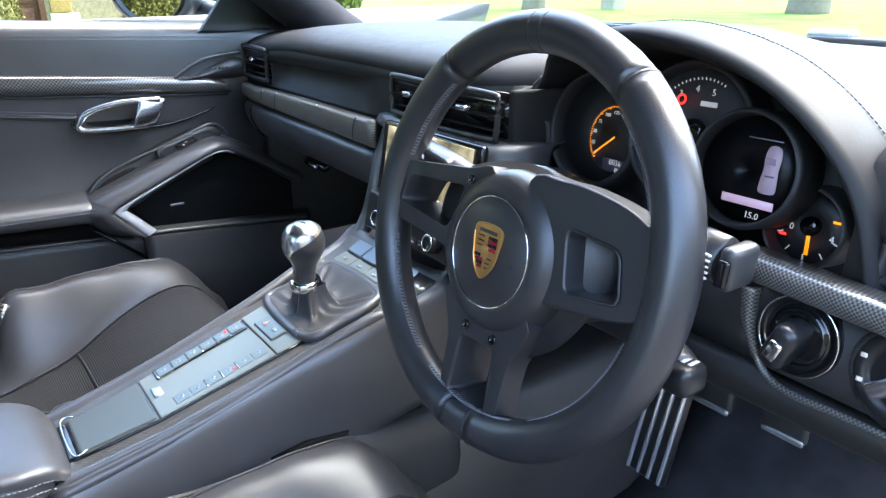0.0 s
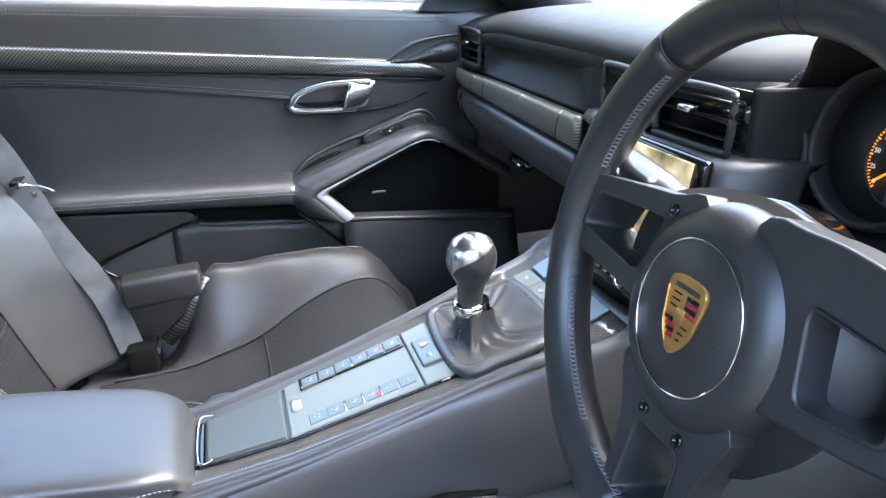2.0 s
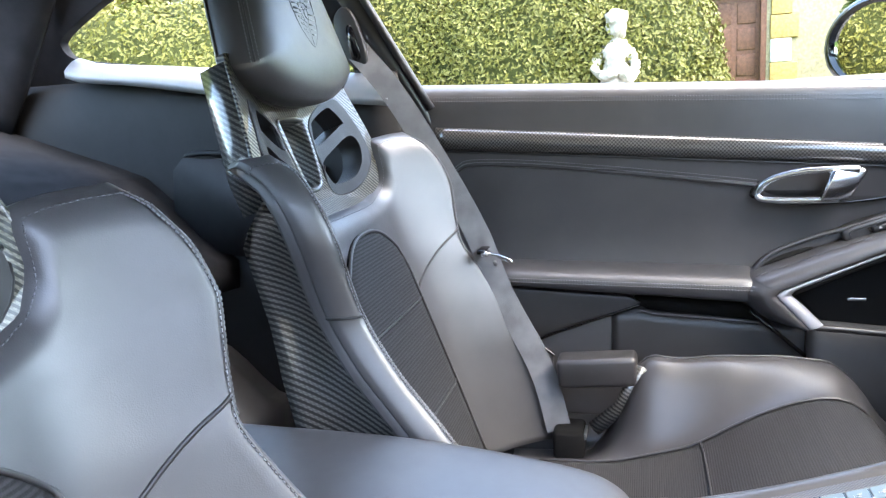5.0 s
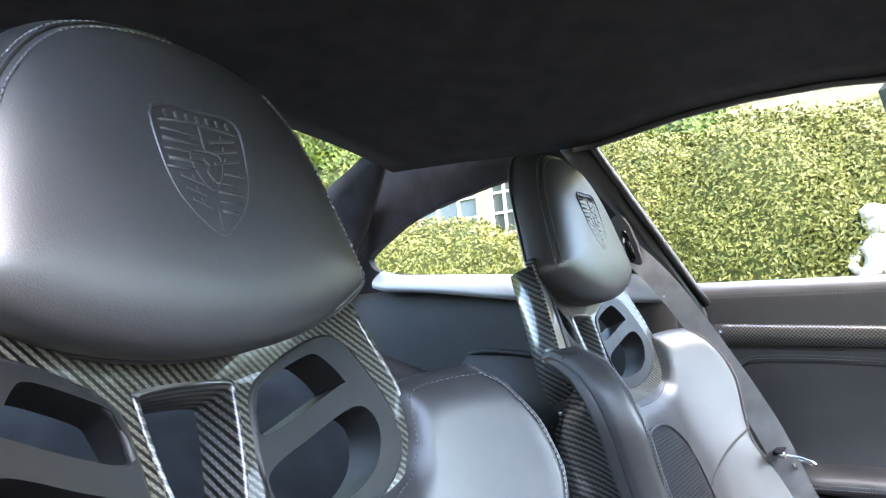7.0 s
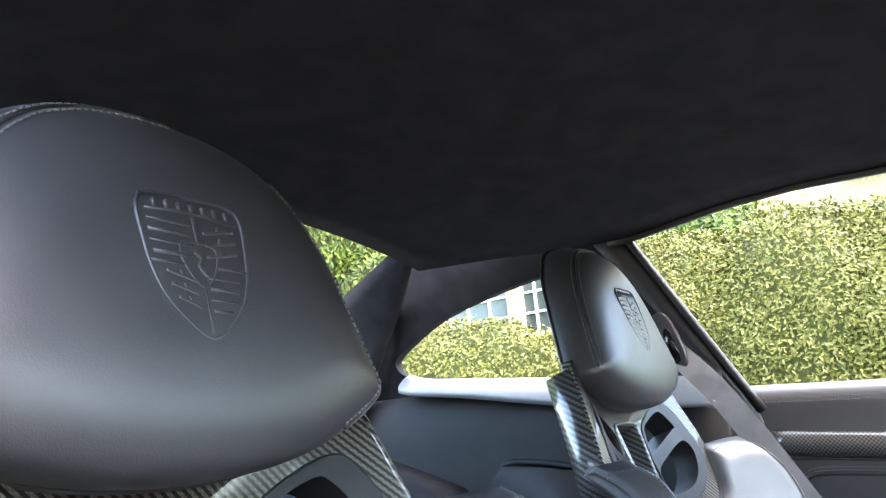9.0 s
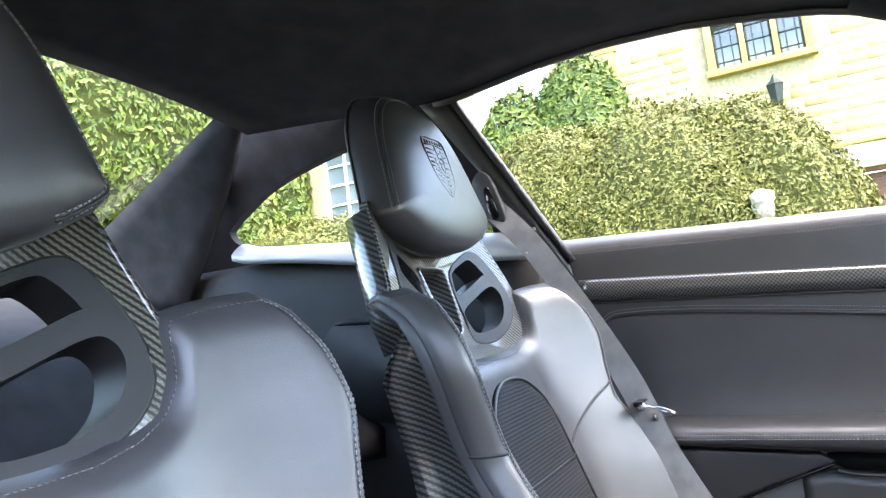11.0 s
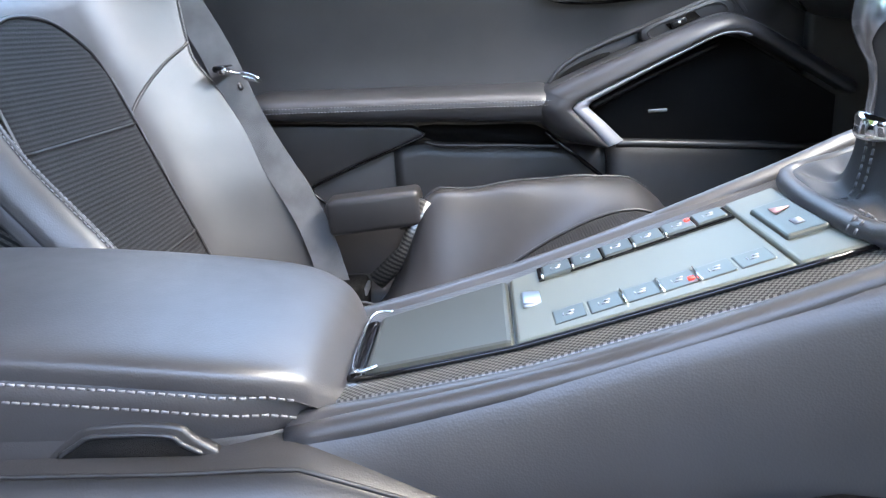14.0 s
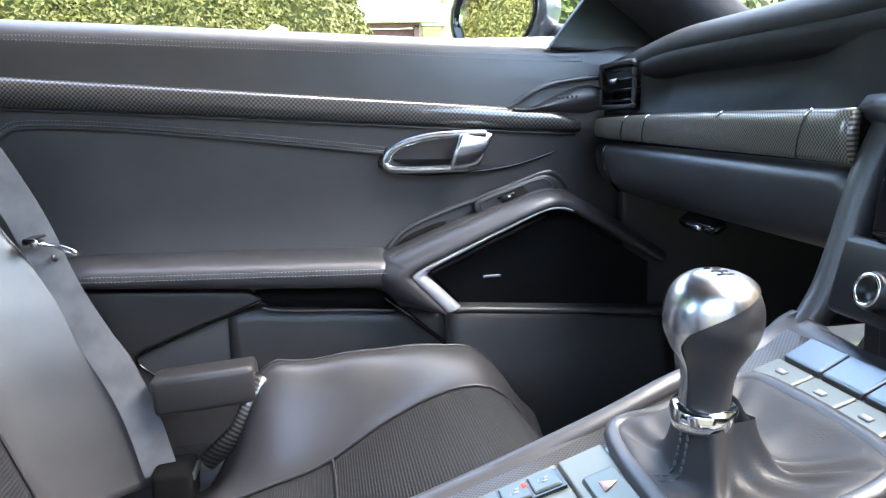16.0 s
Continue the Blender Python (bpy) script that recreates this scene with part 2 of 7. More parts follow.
def rbox(size, at=(0, 0, 0), r=0.005, seg=3, m=None):
    bm = bmesh.new()
    bmesh.ops.create_cube(bm, size=1)
    bmesh.ops.scale(bm, vec=size, verts=bm.verts)
    if r:
        bmesh.ops.bevel(bm, geom=bm.edges[:], offset=min(r, min(size) * 0.49), segments=seg, affect="EDGES", profile=0.5)
    if m is not None:
        bmesh.ops.transform(bm, matrix=m, verts=bm.verts)
    bmesh.ops.translate(bm, vec=at, verts=bm.verts)
    return bm


def slab(outline, axis, at, depth, r=0.0, seg=2):
    """A plate: a closed outline of two coordinates, extruded along axis from at to at + depth. r rounds the edge at the far end."""
    bm = bmesh.new()
    k = "xyz".index(axis)

    def put(u, v, w):
        c = [u, v]
        c.insert(k, w)
        return c

    vs = [bm.verts.new(put(u, v, at)) for u, v in outline]
    f = bm.faces.new(vs)
    out = bmesh.ops.extrude_face_region(bm, geom=[f])
    top = [v for v in out["geom"] if isinstance(v, bmesh.types.BMVert)]
    bmesh.ops.translate(bm, vec=put(0, 0, depth), verts=top)
    if r:
        ts = set(top)
        edges = [e for e in bm.edges if e.verts[0] in ts and e.verts[1] in ts]
        bmesh.ops.bevel(bm, geom=edges, offset=r, segments=seg, affect="EDGES", profile=0.5, clamp_overlap=True)
    return bm


def pierced(outline, holes, axis, at, depth):
    """A plate with holes through it."""
    bm = bmesh.new()
    k = "xyz".index(axis)
    for loop in (outline, *holes):
        vs = []
        for u, v in loop:
            c = [u, v]
            c.insert(k, at)
            vs.append(bm.verts.new(c))
        for a, b in zip(vs, vs[1:] + vs[:1]):
            bm.edges.new((a, b))
    bmesh.ops.triangle_fill(bm, edges=bm.edges[:], use_beauty=True)
    out = bmesh.ops.extrude_face_region(bm, geom=bm.faces[:])
    move = [0, 0, 0]
    move[k] = depth
    bmesh.ops.translate(bm, vec=move, verts=[v for v in out["geom"] if isinstance(v, bmesh.types.BMVert)])
    return bm


def sheet(fn, us, vs):
    """A surface from fn(u, v)."""
    return loft([[fn(u, v) for v in vs] for u in us], closed=False, cap=False)


def thick_sheet(fn, us, vs, push):
    """A closed body between the surface fn and the same one pushed by a vector."""
    rings = []
    for u in us:
        front = [Vector(fn(u, v)) for v in vs]
        rings.append(front + [q + Vector(push) for q in reversed(front)])
    return loft(rings)


def join(*bms):
    out = bmesh.new()
    for b in bms:
        me = bpy.data.meshes.new("scratch")
        b.to_mesh(me)
        b.free()
        out.from_mesh(me)
        bpy.data.meshes.remove(me)
    return out


def moved(bm, m):
    bmesh.ops.transform(bm, matrix=m, verts=bm.verts)
    return bm


def disc(center, normal, r, depth, n=32, inner=0.0):
    """A round plate, or a ring when inner is given, from center along normal."""
    c, d = Vector(center), Vector(normal).normalized()
    q = d.to_track_quat("Z", "Y").to_matrix().to_4x4()
    prof = [(inner, 0), (r, 0), (r, depth), (inner, depth)] if inner else [(0.0005, 0), (r, 0), (r, depth), (0.0005, depth)]
    rings = [[Vector((a * math.cos(2 * math.pi * i / n), a * math.sin(2 * math.pi * i / n), b)) for a, b in prof] for i in range(n)]
    return moved(loft(rings, True, False, True), Matrix.Translation(c) @ q)


def lathe(profile, center, normal, n=32):
    """A turned body: profile of (radius, height along normal)."""
    c, d = Vector(center), Vector(normal).normalized()
    q = d.to_track_quat("Z", "Y").to_matrix().to_4x4()
    rings = [[Vector((max(a, 2e-4) * math.cos(2 * math.pi * i / n), max(a, 2e-4) * math.sin(2 * math.pi * i / n), b)) for i in range(n)] for a, b in profile]
    return moved(loft(rings), Matrix.Translation(c) @ q)


def stitches(path, pitch=0.0045, length=0.0031, r=0.0007):
    """A row of thread stitches along a line."""
    p = [Vector(q) for q in path]
    bm, gone, dist = bmesh.new(), 0.0, 0.0
    for a, b in zip(p, p[1:]):
        seg = (b - a).length
        d = (b - a).normalized() if seg else Vector((1, 0, 0))
        s, w = d.orthogonal().normalized() * r, None
        w = d.cross(s).normalized() * r
        while dist <= gone + seg:
            q = a + d * (dist - gone)
            e = q + d * length
            lo = [bm.verts.new(q + k) for k in (s, w, -s, -w)]
            hi = [bm.verts.new(e + k) for k in (s, w, -s, -w)]
            for i in range(4):
                bm.faces.new((lo[i], lo[(i + 1) % 4], hi[(i + 1) % 4], hi[i]))
            bm.faces.new(lo), bm.faces.new(hi)
            dist += pitch
        gone += seg
    return bm


def rounded(loop, n=4):
    """A closed outline of pairs, smoothed."""
    return [(p.x, p.z) for p in spline([(a, 0, b) for a, b in loop], n, True)]


def filleted(loop, r=0.006, n=4):
    """A closed outline of pairs with its corners rounded to about r."""
    out, m = [], len(loop)
    for i in range(m):
        a, b, c = (Vector(loop[(i + k) % m]) for k in (-1, 0, 1))
        p, q = b + (a - b).normalized() * min(r, (a - b).length * 0.45), b + (c - b).normalized() * min(r, (c - b).length * 0.45)
        for k in range(n + 1):
            t = k / n
            v = p * (1 - t) ** 2 + b * 2 * t * (1 - t) + q * t * t
            out.append((v.x, v.y))
    return out


def lerp(x, table):
    """Smooth reading of a table of (x, y)."""
    return float(np.interp(x, [a for a, _ in table], [b for _, b in table]))


def ease(x):
    x = max(0.0, min(1.0, x))
    return x * x * (3 - 2 * x)


def span(a, b, n):
    return [a + (b - a) * i / (n - 1) for i in range(n)]


def writing(name, text, size, m, mat, parent, extrude=0.0003):
    """Raised print in the built-in font, turned into a mesh."""
    cu = bpy.data.curves.new(name, "FONT")
    cu.body, cu.size, cu.extrude, cu.align_x, cu.align_y, cu.resolution_u = text, size, extrude, "CENTER", "CENTER", 2
    tmp = bpy.data.objects.new("scratch", cu)
    scene.collection.objects.link(tmp)
    bpy.context.view_layer.update()
    me = bpy.data.meshes.new_from_object(tmp)
    bpy.data.objects.remove(tmp)
    bm = bmesh.new()
    bm.from_mesh(me)
    bpy.data.meshes.remove(me)
    return part(name, moved(bm, m), mat, parent, smooth=False)


# ---- outdoors ----
def grass_ground():
    m = material("lawn", (0.09, 0.16, 0.03), 0.9, spec=0.2)
    v = coords(m)
    n = node(m, "ShaderNodeTexNoise", [(v, "Vector")], Scale=1.2, Detail=6)
    wire(m, ramp(m, n.outputs[0], [(0.35, (0.10, 0.19, 0.025)), (0.65, (0.19, 0.30, 0.045))]), "Base Color")
    f = node(m, "ShaderNodeTexNoise", [(v, "Vector")], Scale=90)
    bump(m, f.outputs[0], 0.7, 0.03)
    return m


def gravel():
    m = material("grey gravel", (0.09, 0.085, 0.075), 0.9, spec=0.2)
    v = coords(m)
    c = node(m, "ShaderNodeTexVoronoi", [(v, "Vector")], Scale=70)
    wire(m, ramp(m, c.outputs[1], [(0.1, (0.055, 0.05, 0.045)), (0.9, (0.13, 0.12, 0.105))]), "Base Color")
    bump(m, c.outputs[0], 0.8, 0.01)
    return m


LAWN, GRAVEL = grass_ground(), gravel()
solo("ground", sheet(lambda u, v: (u, v, -0.02), span(-900, 900, 5), span(-900, 900, 5)), LAWN, "wide green lawn round the drive", "ground", kind="structure", smooth=False)
# drive is unseen, its gravel kept dark to cut bounce into the car
solo("road", slab([(-9, -16), (14, -16), (14, 8), (-9, 8)], "z", -0.015, 0.02), GRAVEL, "unseen gravel drive under the car, darkened to cut bounce", "drive", kind="structure", smooth=False)


def stone_wall_material():
    m = material("honey limestone", (0.32, 0.25, 0.13), 0.9, spec=0.2)
    v = coords(m)
    o = node(m, "ShaderNodeObjectInfo")
    n = node(m, "ShaderNodeTexNoise", [(v, "Vector")], Scale=6, Detail=5)
    a = node(m, "ShaderNodeMath", [(n.outputs[0], 0), (o.outputs["Random"], 1)])
    h = node(m, "ShaderNodeMath", [(a.outputs[0], 0)])
    h.operation, h.inputs[1].default_value = "MULTIPLY", 0.5
    wire(m, ramp(m, h.outputs[0], [(0.15, (0.28, 0.19, 0.075)), (0.5, (0.36, 0.285, 0.155)), (0.85, (0.42, 0.36, 0.23))]), "Base Color")
    bump(m, n.outputs[0], 0.5, 0.02)
    return m


STONE, MORTAR = stone_wall_material(), cloth("lime mortar", (0.28, 0.235, 0.15), 0.95, 80, 0.5)
QUOIN = cloth("ochre dressed stone", (0.36, 0.24, 0.09), 0.9, 60, 0.3)
WHITEPAINT = cloth("white painted timber", (0.75, 0.74, 0.70), 0.6, 40, 0.1)
BROWNPAINT = cloth("brown painted timber", (0.12, 0.055, 0.035), 0.55, 60, 0.2)
LEAD = material("dark lead lantern", (0.03, 0.035, 0.035), 0.5, 0.6)
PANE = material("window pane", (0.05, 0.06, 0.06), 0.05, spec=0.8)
# sky reflection is put into this pane's paler base colour
PALEPANE = material("pane with painted sky", (0.13, 0.16, 0.18), 0.08, spec=0.8)
HOUSE_X = -14.0

house = thing("house", "honey-coloured limestone house with mullioned windows and a brown garage door", "house", at=(HOUSE_X, 0, 0))
wall_holes = [[(-1.25, 4.85), (0.42, 4.85), (0.42, 5.75), (-1.25, 5.75)], [(0.0, 0.0), (1.75, 0.0), (1.75, 2.5), (0.0, 2.5)]]
house_wall = part("wall", pierced([(-4.6, 0), (-3.3, 0), (7, 0), (7, 7.2), (-4.6, 7.2)], wall_holes, "x", HOUSE_X - 0.4, 0.385), MORTAR, house, smooth=False)


def stone_courses(parent, place, u0, u1, z0, z1, blocked, name="stone"):
    """Coursed rubble: stones of uneven length, each an object on shared meshes."""
    kinds = []
    for w in (0.22, 0.3, 0.4, 0.52):
        b = rbox((0.05, w - 0.014, 0.186), r=0.012, seg=1)
        me = bpy.data.meshes.new(name)
        for f in b.faces:
            f.smooth = True
        b.to_mesh(me)
        b.free()
        me.materials.append(STONE)
        kinds.append((w, me))
    z, rnd = z0, random.Random(5)
    while z < z1:
        u = u0 - rnd.random() * 0.3
        while u < u1:
            w, me = rnd.choice(kinds)
            c = u + w / 2
            if not any(a - w / 2 < c < b + w / 2 and lo - 0.1 < z + 0.1 < hi + 0.1 for a, b, lo, hi in blocked):
                ob = new(name, me)
                ob.parent = parent
                ob.matrix_parent_inverse = Matrix.Translation(-parent.location)
                ob.matrix_basis = place(c, z + 0.1, rnd.uniform(-0.008, 0.008))
            u += w
        z += 0.2


for a, b, lo, hi, nm in [(-1.32, -1.18, 4.75, 5.85, "mullion"), (-0.72, -0.62, 4.85, 5.75, "mullion"), (-0.16, -0.06, 4.85, 5.75, "mullion"), (0.36, 0.5, 4.75, 5.85, "mullion")]:
    part(nm, rbox((0.2, b - a, hi - lo), (HOUSE_X, (a + b) / 2, (lo + hi) / 2), 0.015), QUOIN, house)
part("window_sill", rbox((0.24, 1.9, 0.13), (HOUSE_X + 0.02, -0.41, 4.78), 0.02), QUOIN, house)
part("window_head", rbox((0.22, 1.9, 0.2), (HOUSE_X, -0.41, 5.86), 0.02), QUOIN, house)
for c in (-0.95, -0.39, 0.16):
    w = part("window", rbox((0.03, 0.5, 0.9), (HOUSE_X - 0.12, c, 5.3), 0.004), PANE, house)
    for k in (-0.09, 0.09):
        part("glazing_bar", rbox((0.02, 0.02, 0.9), (HOUSE_X - 0.09, c + k, 5.3), 0.002), LEAD, w)
    for k in (-0.3, 0.0, 0.3):
        part("glazing_bar", rbox((0.02, 0.5, 0.02), (HOUSE_X - 0.09, c, 5.3 + k), 0.002), LEAD, w)
# lintel, pediment board, quoins and the panelled garage door
part("lintel", rbox((0.18, 2.6, 0.42), (HOUSE_X + 0.03, 0.95, 2.74), 0.02), WHITEPAINT, house, "white painted lintel over the garage door")
part("drip_mould", rbox((0.26, 2.8, 0.1), (HOUSE_X + 0.05, 0.95, 3.0), 0.02), QUOIN, house)
part("door_frame", rbox((0.12, 1.9, 0.09), (HOUSE_X - 0.05, 0.88, 2.49), 0.01), BROWNPAINT, house)
for y in (-0.02, 1.77):
    part("door_frame", rbox((0.12, 0.1, 2.5), (HOUSE_X - 0.05, y, 1.25), 0.01), BROWNPAINT, house)
gdoor = part("garage_door", rbox((0.05, 1.7, 2.44), (HOUSE_X - 0.16, 0.875, 1.22), 0.005), BROWNPAINT, house, "brown panelled garage door")
for i in range(4):
    for j in range(5):
        part("door_panel", rbox((0.03, 0.32, 0.38), (HOUSE_X - 0.13, 0.24 + 0.42 * i, 0.3 + 0.46 * j), 0.014), BROWNPAINT, gdoor)
for k in range(13):
    part("quoin", rbox((0.1, 0.34 if k % 2 else 0.46, 0.4), (HOUSE_X + 0.0, 2.06 + (0 if k % 2 else 0.05), 0.2 + 0.41 * k), 0.015), QUOIN if k % 3 else WHITEPAINT, house)
for k in range(17):
    part("quoin", rbox((0.12, 0.34 if k % 2 else 0.46, 0.4), (HOUSE_X + 0.02, -3.2, 0.2 + 0.41 * k), 0.015), QUOIN, house)

lantern = thing("wall_lantern", "dark metal wall lantern on the stone house", "lantern", at=(HOUSE_X + 0.25, -0.25, 4.1))
part("body", lathe([(0.02, -0.3), (0.1, -0.2), (0.16, 0.15), (0.17, 0.17), (0.06, 0.28), (0.02, 0.36)], (HOUSE_X + 0.25, -0.25, 4.1), (0, 0, 1), 6), LEAD, lantern, smooth=False)
part("bracket", tube([(HOUSE_X, -0.25, 3.75), (HOUSE_X + 0.2, -0.25, 3.72), (HOUSE_X + 0.25, -0.25, 3.82)], 0.02, 8), LEAD, lantern)

# wing of the house behind the car, seen through the rear windows
wing = thing("house_wing", "stone wing of the house with white sash windows", "house", at=(-9, -13, 0))
part("wall", slab([(-16, 0), (-2, 0), (-2, 9), (-16, 9)], "y", -13.8, 0.4), MORTAR, wing, smooth=False)
part("wall", pierced([(-13.6, 0), (-5.9, 0), (-5.9, 7.2), (-13.6, 7.2)], [[(-10.0, 2.8), (-8.25, 2.8), (-8.25, 5.2), (-10.0, 5.2)], [(-8.0, 2.7), (-6.9, 2.7), (-6.9, 5.2), (-8.0, 5.2)]], "x", HOUSE_X + 0.3, 0.4), MORTAR, wing, smooth=False)
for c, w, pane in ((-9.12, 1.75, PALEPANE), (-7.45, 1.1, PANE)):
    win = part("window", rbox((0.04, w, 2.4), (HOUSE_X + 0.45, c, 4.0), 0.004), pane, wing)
    for i in range(4):
        part("glazing_bar", rbox((0.06, 0.05 if 0 < i < 3 else 0.14, 2.4), (HOUSE_X + 0.5, c - w / 2 + w * i / 3, 4.0), 0.005), WHITEPAINT, win)
    for i in range(6):
        part("glazing_bar", rbox((0.055, w, 0.045), (HOUSE_X + 0.5, c, 2.85 + 0.46 * i), 0.005), WHITEPAINT, win)
    part("lintel", rbox((0.2, w + 0.4, 0.3), (HOUSE_X + 0.72, c, 5.35), 0.02), WHITEPAINT, wing)
    part("window_sill", rbox((0.24, w + 0.3, 0.12), (HOUSE_X + 0.75, c, 2.72), 0.02), QUOIN, wing)


# clipped hedge and shrubs: a core coloured as inner shade and a skin of many leaves
def foliage(name, dark, light):
    m = material(name, dark, 0.55, spec=0.3)
    g = node(m, "ShaderNodeNewGeometry")
    wire(m, ramp(m, g.outputs["Random Per Island"], [(0.0, dark), (0.55, [(a + b) / 2 for a, b in zip(dark, light)]), (1.0, light)]), "Base Color")
    base(m).inputs["Subsurface Weight"].default_value = 0.0
    return m


HEDGE_LEAF = foliage("hedge leaves", (0.072, 0.074, 0.012), (0.112, 0.106, 0.018))
IVY_LEAF = foliage("ivy leaves", (0.03, 0.055, 0.010), (0.11, 0.14, 0.022))
# dark core colour stands for the shade between the leaves
SHRUB_SHADE = cloth("shrub shade", (0.032, 0.038, 0.010), 0.95, 12, 0.8)


def leaf_skin(blobs, count, size, seed):
    """Leaves scattered over the skin of joined ellipsoids (centre, radii)."""
    rnd = np.random.default_rng(seed)
    cs, rs = (np.array([q[i] for q in blobs], float) for i in (0, 1))
    area = rs[:, 0] * rs[:, 1] + rs[:, 0] * rs[:, 2] + rs[:, 1] * rs[:, 2]
    b = rnd.choice(len(blobs), count, p=area / area.sum())
    d = rnd.normal(size=(count, 3))
    d /= np.linalg.norm(d, axis=1, keepdims=True)
    lump = 1 + 0.045 * np.sin(d @ (7, 3, 5) + b * 2) * np.sin(d @ (-4, 8, 6) + b) + 0.02 * np.sin(d @ (19, -23, 17)) + rnd.normal(size=count) * 0.022
    p = cs[b] + rs[b] * d * lump[:, None]
    inside = ((((p[:, None] - cs[None]) / rs[None]) ** 2).sum(-1) < 0.85) & (np.arange(len(blobs))[None] != b[:, None])
    ok = (p[:, 2] > 0.03) & ~inside.any(1)
    p, d, b = p[ok], d[ok], b[ok]
    k = len(p)
    unit = lambda a: a / np.linalg.norm(a, axis=1, keepdims=True)
    nrm = unit(d / rs[b] + rnd.normal(size=(k, 3)) * 0.55 / rs[b].mean(1)[:, None])
    a = unit(np.cross(nrm, rnd.normal(size=(k, 3))))
    e = np.cross(nrm, a)
    s = (size * rnd.uniform(0.6, 1.4, k))[:, None]
    verts = np.stack([p - a * s, p + e * s * 0.45 + nrm * s * 0.12, p + a * s, p - e * s * 0.45 + nrm * s * 0.12], 1).reshape(-1, 3)
    me = bpy.data.meshes.new("leaves")
    me.from_pydata(verts.tolist(), [], np.arange(4 * k).reshape(-1, 4).tolist())
    return me


def shrub(name, blobs, count, size, seed, mat, label, category="hedge"):
    root = thing(name, label, category, at=(blobs[0][0][0], blobs[0][0][1], 0))
    off = Matrix.Translation(-root.location)
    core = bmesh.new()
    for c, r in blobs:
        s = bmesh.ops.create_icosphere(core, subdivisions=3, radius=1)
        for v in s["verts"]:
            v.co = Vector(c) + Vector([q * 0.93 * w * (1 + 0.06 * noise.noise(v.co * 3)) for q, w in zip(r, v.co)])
    part("shade_core", core, SHRUB_SHADE, root)
    me = leaf_skin(blobs, count, size, seed)
    me.materials.append(mat)
    ob = new("leaves", me)
    ob.parent, ob.matrix_parent_inverse = root, off
    return tagged(ob, kind="stuff")


shrub("hedge", [((-8.6, -1.6, 1.0), (1.3, 1.9, 2.05)), ((-8.6, -0.75, 1.1), (1.2, 1.3, 1.75)), ((-8.7, -3.0, 1.3), (1.2, 1.5, 1.8)), ((-8.6, 0.0, 0.4), (0.9, 0.75, 1.2))], 170000, 0.028, 1, HEDGE_LEAF, "broad clipped evergreen hedge before the house, sunlit and dense")
shrub("hedge", [((-8.3, -6.6, 1.0), (1.3, 2.4, 1.5)), ((-7.8, -9.3, 1.1), (1.6, 1.8, 1.7)), ((-5.6, -10.6, 1.3), (1.7, 1.4, 2.0))], 100000, 0.032, 2, HEDGE_LEAF, "low evergreen hedge beside the stone wing")
shrub("climbing_ivy", [((-12.9, -3.6, 2.6), (0.5, 1.1, 2.9)), ((-12.9, -4.9, 2.4), (0.6, 1.2, 2.6))], 26000, 0.07, 3, IVY_LEAF, "leafy climber growing up the corner of the house", "climber")
shrub("climbing_ivy", [((-10.2, -12.6, 6.5), (4.2, 1.2, 3.2)), ((-3.0, -12.6, 6.0), (4.0, 1.0, 3.5)), ((-12.6, -11.6, 3.2), (1.0, 1.1, 3.2)), ((-5.5, -12.6, 5.2), (2.6, 0.8, 2.4)), ((-13.0, -10.9, 4.2), (0.5, 0.7, 2.4))], 60000, 0.08, 4, IVY_LEAF, "climber hanging over the windows of the stone wing", "climber")
shrub("shrub", [((-10.8, 3.6, 1.2), (0.9, 1.3, 1.9)), ((-11.3, 5.2, 1.0), (1.0, 1.2, 1.6))], 16000, 0.06, 5, IVY_LEAF, "loose green shrub beside the garage", "shrub")
shrub("far_trees", [((-40, 45, 3), (14, 10, 6)), ((-15, 52, 3.5), (14, 9, 7)), ((12, 55, 3), (14, 9, 6)), ((-52, 24, 3.5), (9, 14, 7))], 36000, 0.4, 6, IVY_LEAF, "distant line of green trees across the lawn", "trees")

# weathered stone figure on a plinth, one plain mesh
statue = join(
    lathe([(0.24, 0), (0.24, 0.08), (0.19, 0.12), (0.17, 0.6), (0.2, 0.66), (0.24, 0.7), (0.24, 0.78), (0.2, 0.8)], (-7.45, -0.56, 0.0), (0, 0, 1), 28),
    lathe([(0.17, 0), (0.18, 0.06), (0.165, 0.16), (0.15, 0.28), (0.125, 0.40), (0.155, 0.48), (0.16, 0.54), (0.12, 0.60), (0.055, 0.635), (0.05, 0.69)], (-7.45, -0.56, 0.78), (0, 0, 1), 40),
    lathe([(0.05, -0.02), (0.075, 0.02), (0.095, 0.08), (0.10, 0.14), (0.115, 0.18), (0.10, 0.24), (0.06, 0.275), (0.02, 0.285)], (-7.45, -0.55, 1.44), (0.05, 0.02, 1), 32),
    tube(spline([(-7.45, -0.71, 1.32), (-7.38, -0.77, 1.15), (-7.3, -0.68, 1.05), (-7.27, -0.55, 1.08)], 8), 0.042, 14),
    tube(spline([(-7.45, -0.41, 1.32), (-7.4, -0.36, 1.15), (-7.3, -0.42, 1.02), (-7.27, -0.52, 1.05)], 8), 0.042, 14),
)
bmesh.ops.subdivide_edges(statue, edges=statue.edges[:], cuts=1, use_grid_fill=True)
for v in statue.verts:
    if v.co.z > 0.8:
        v.co += Vector((noise.noise(v.co * 11), noise.noise(v.co * 11 + Vector((7, 0, 0))), noise.noise(v.co * 9))) * 0.038 + Vector((noise.noise(v.co * 28), noise.noise(v.co * 28 + Vector((3, 0, 0))), 0)) * 0.016
PALESTONE = cloth("weathered pale stone", (0.30, 0.28, 0.23), 0.95, 25, 1.0)
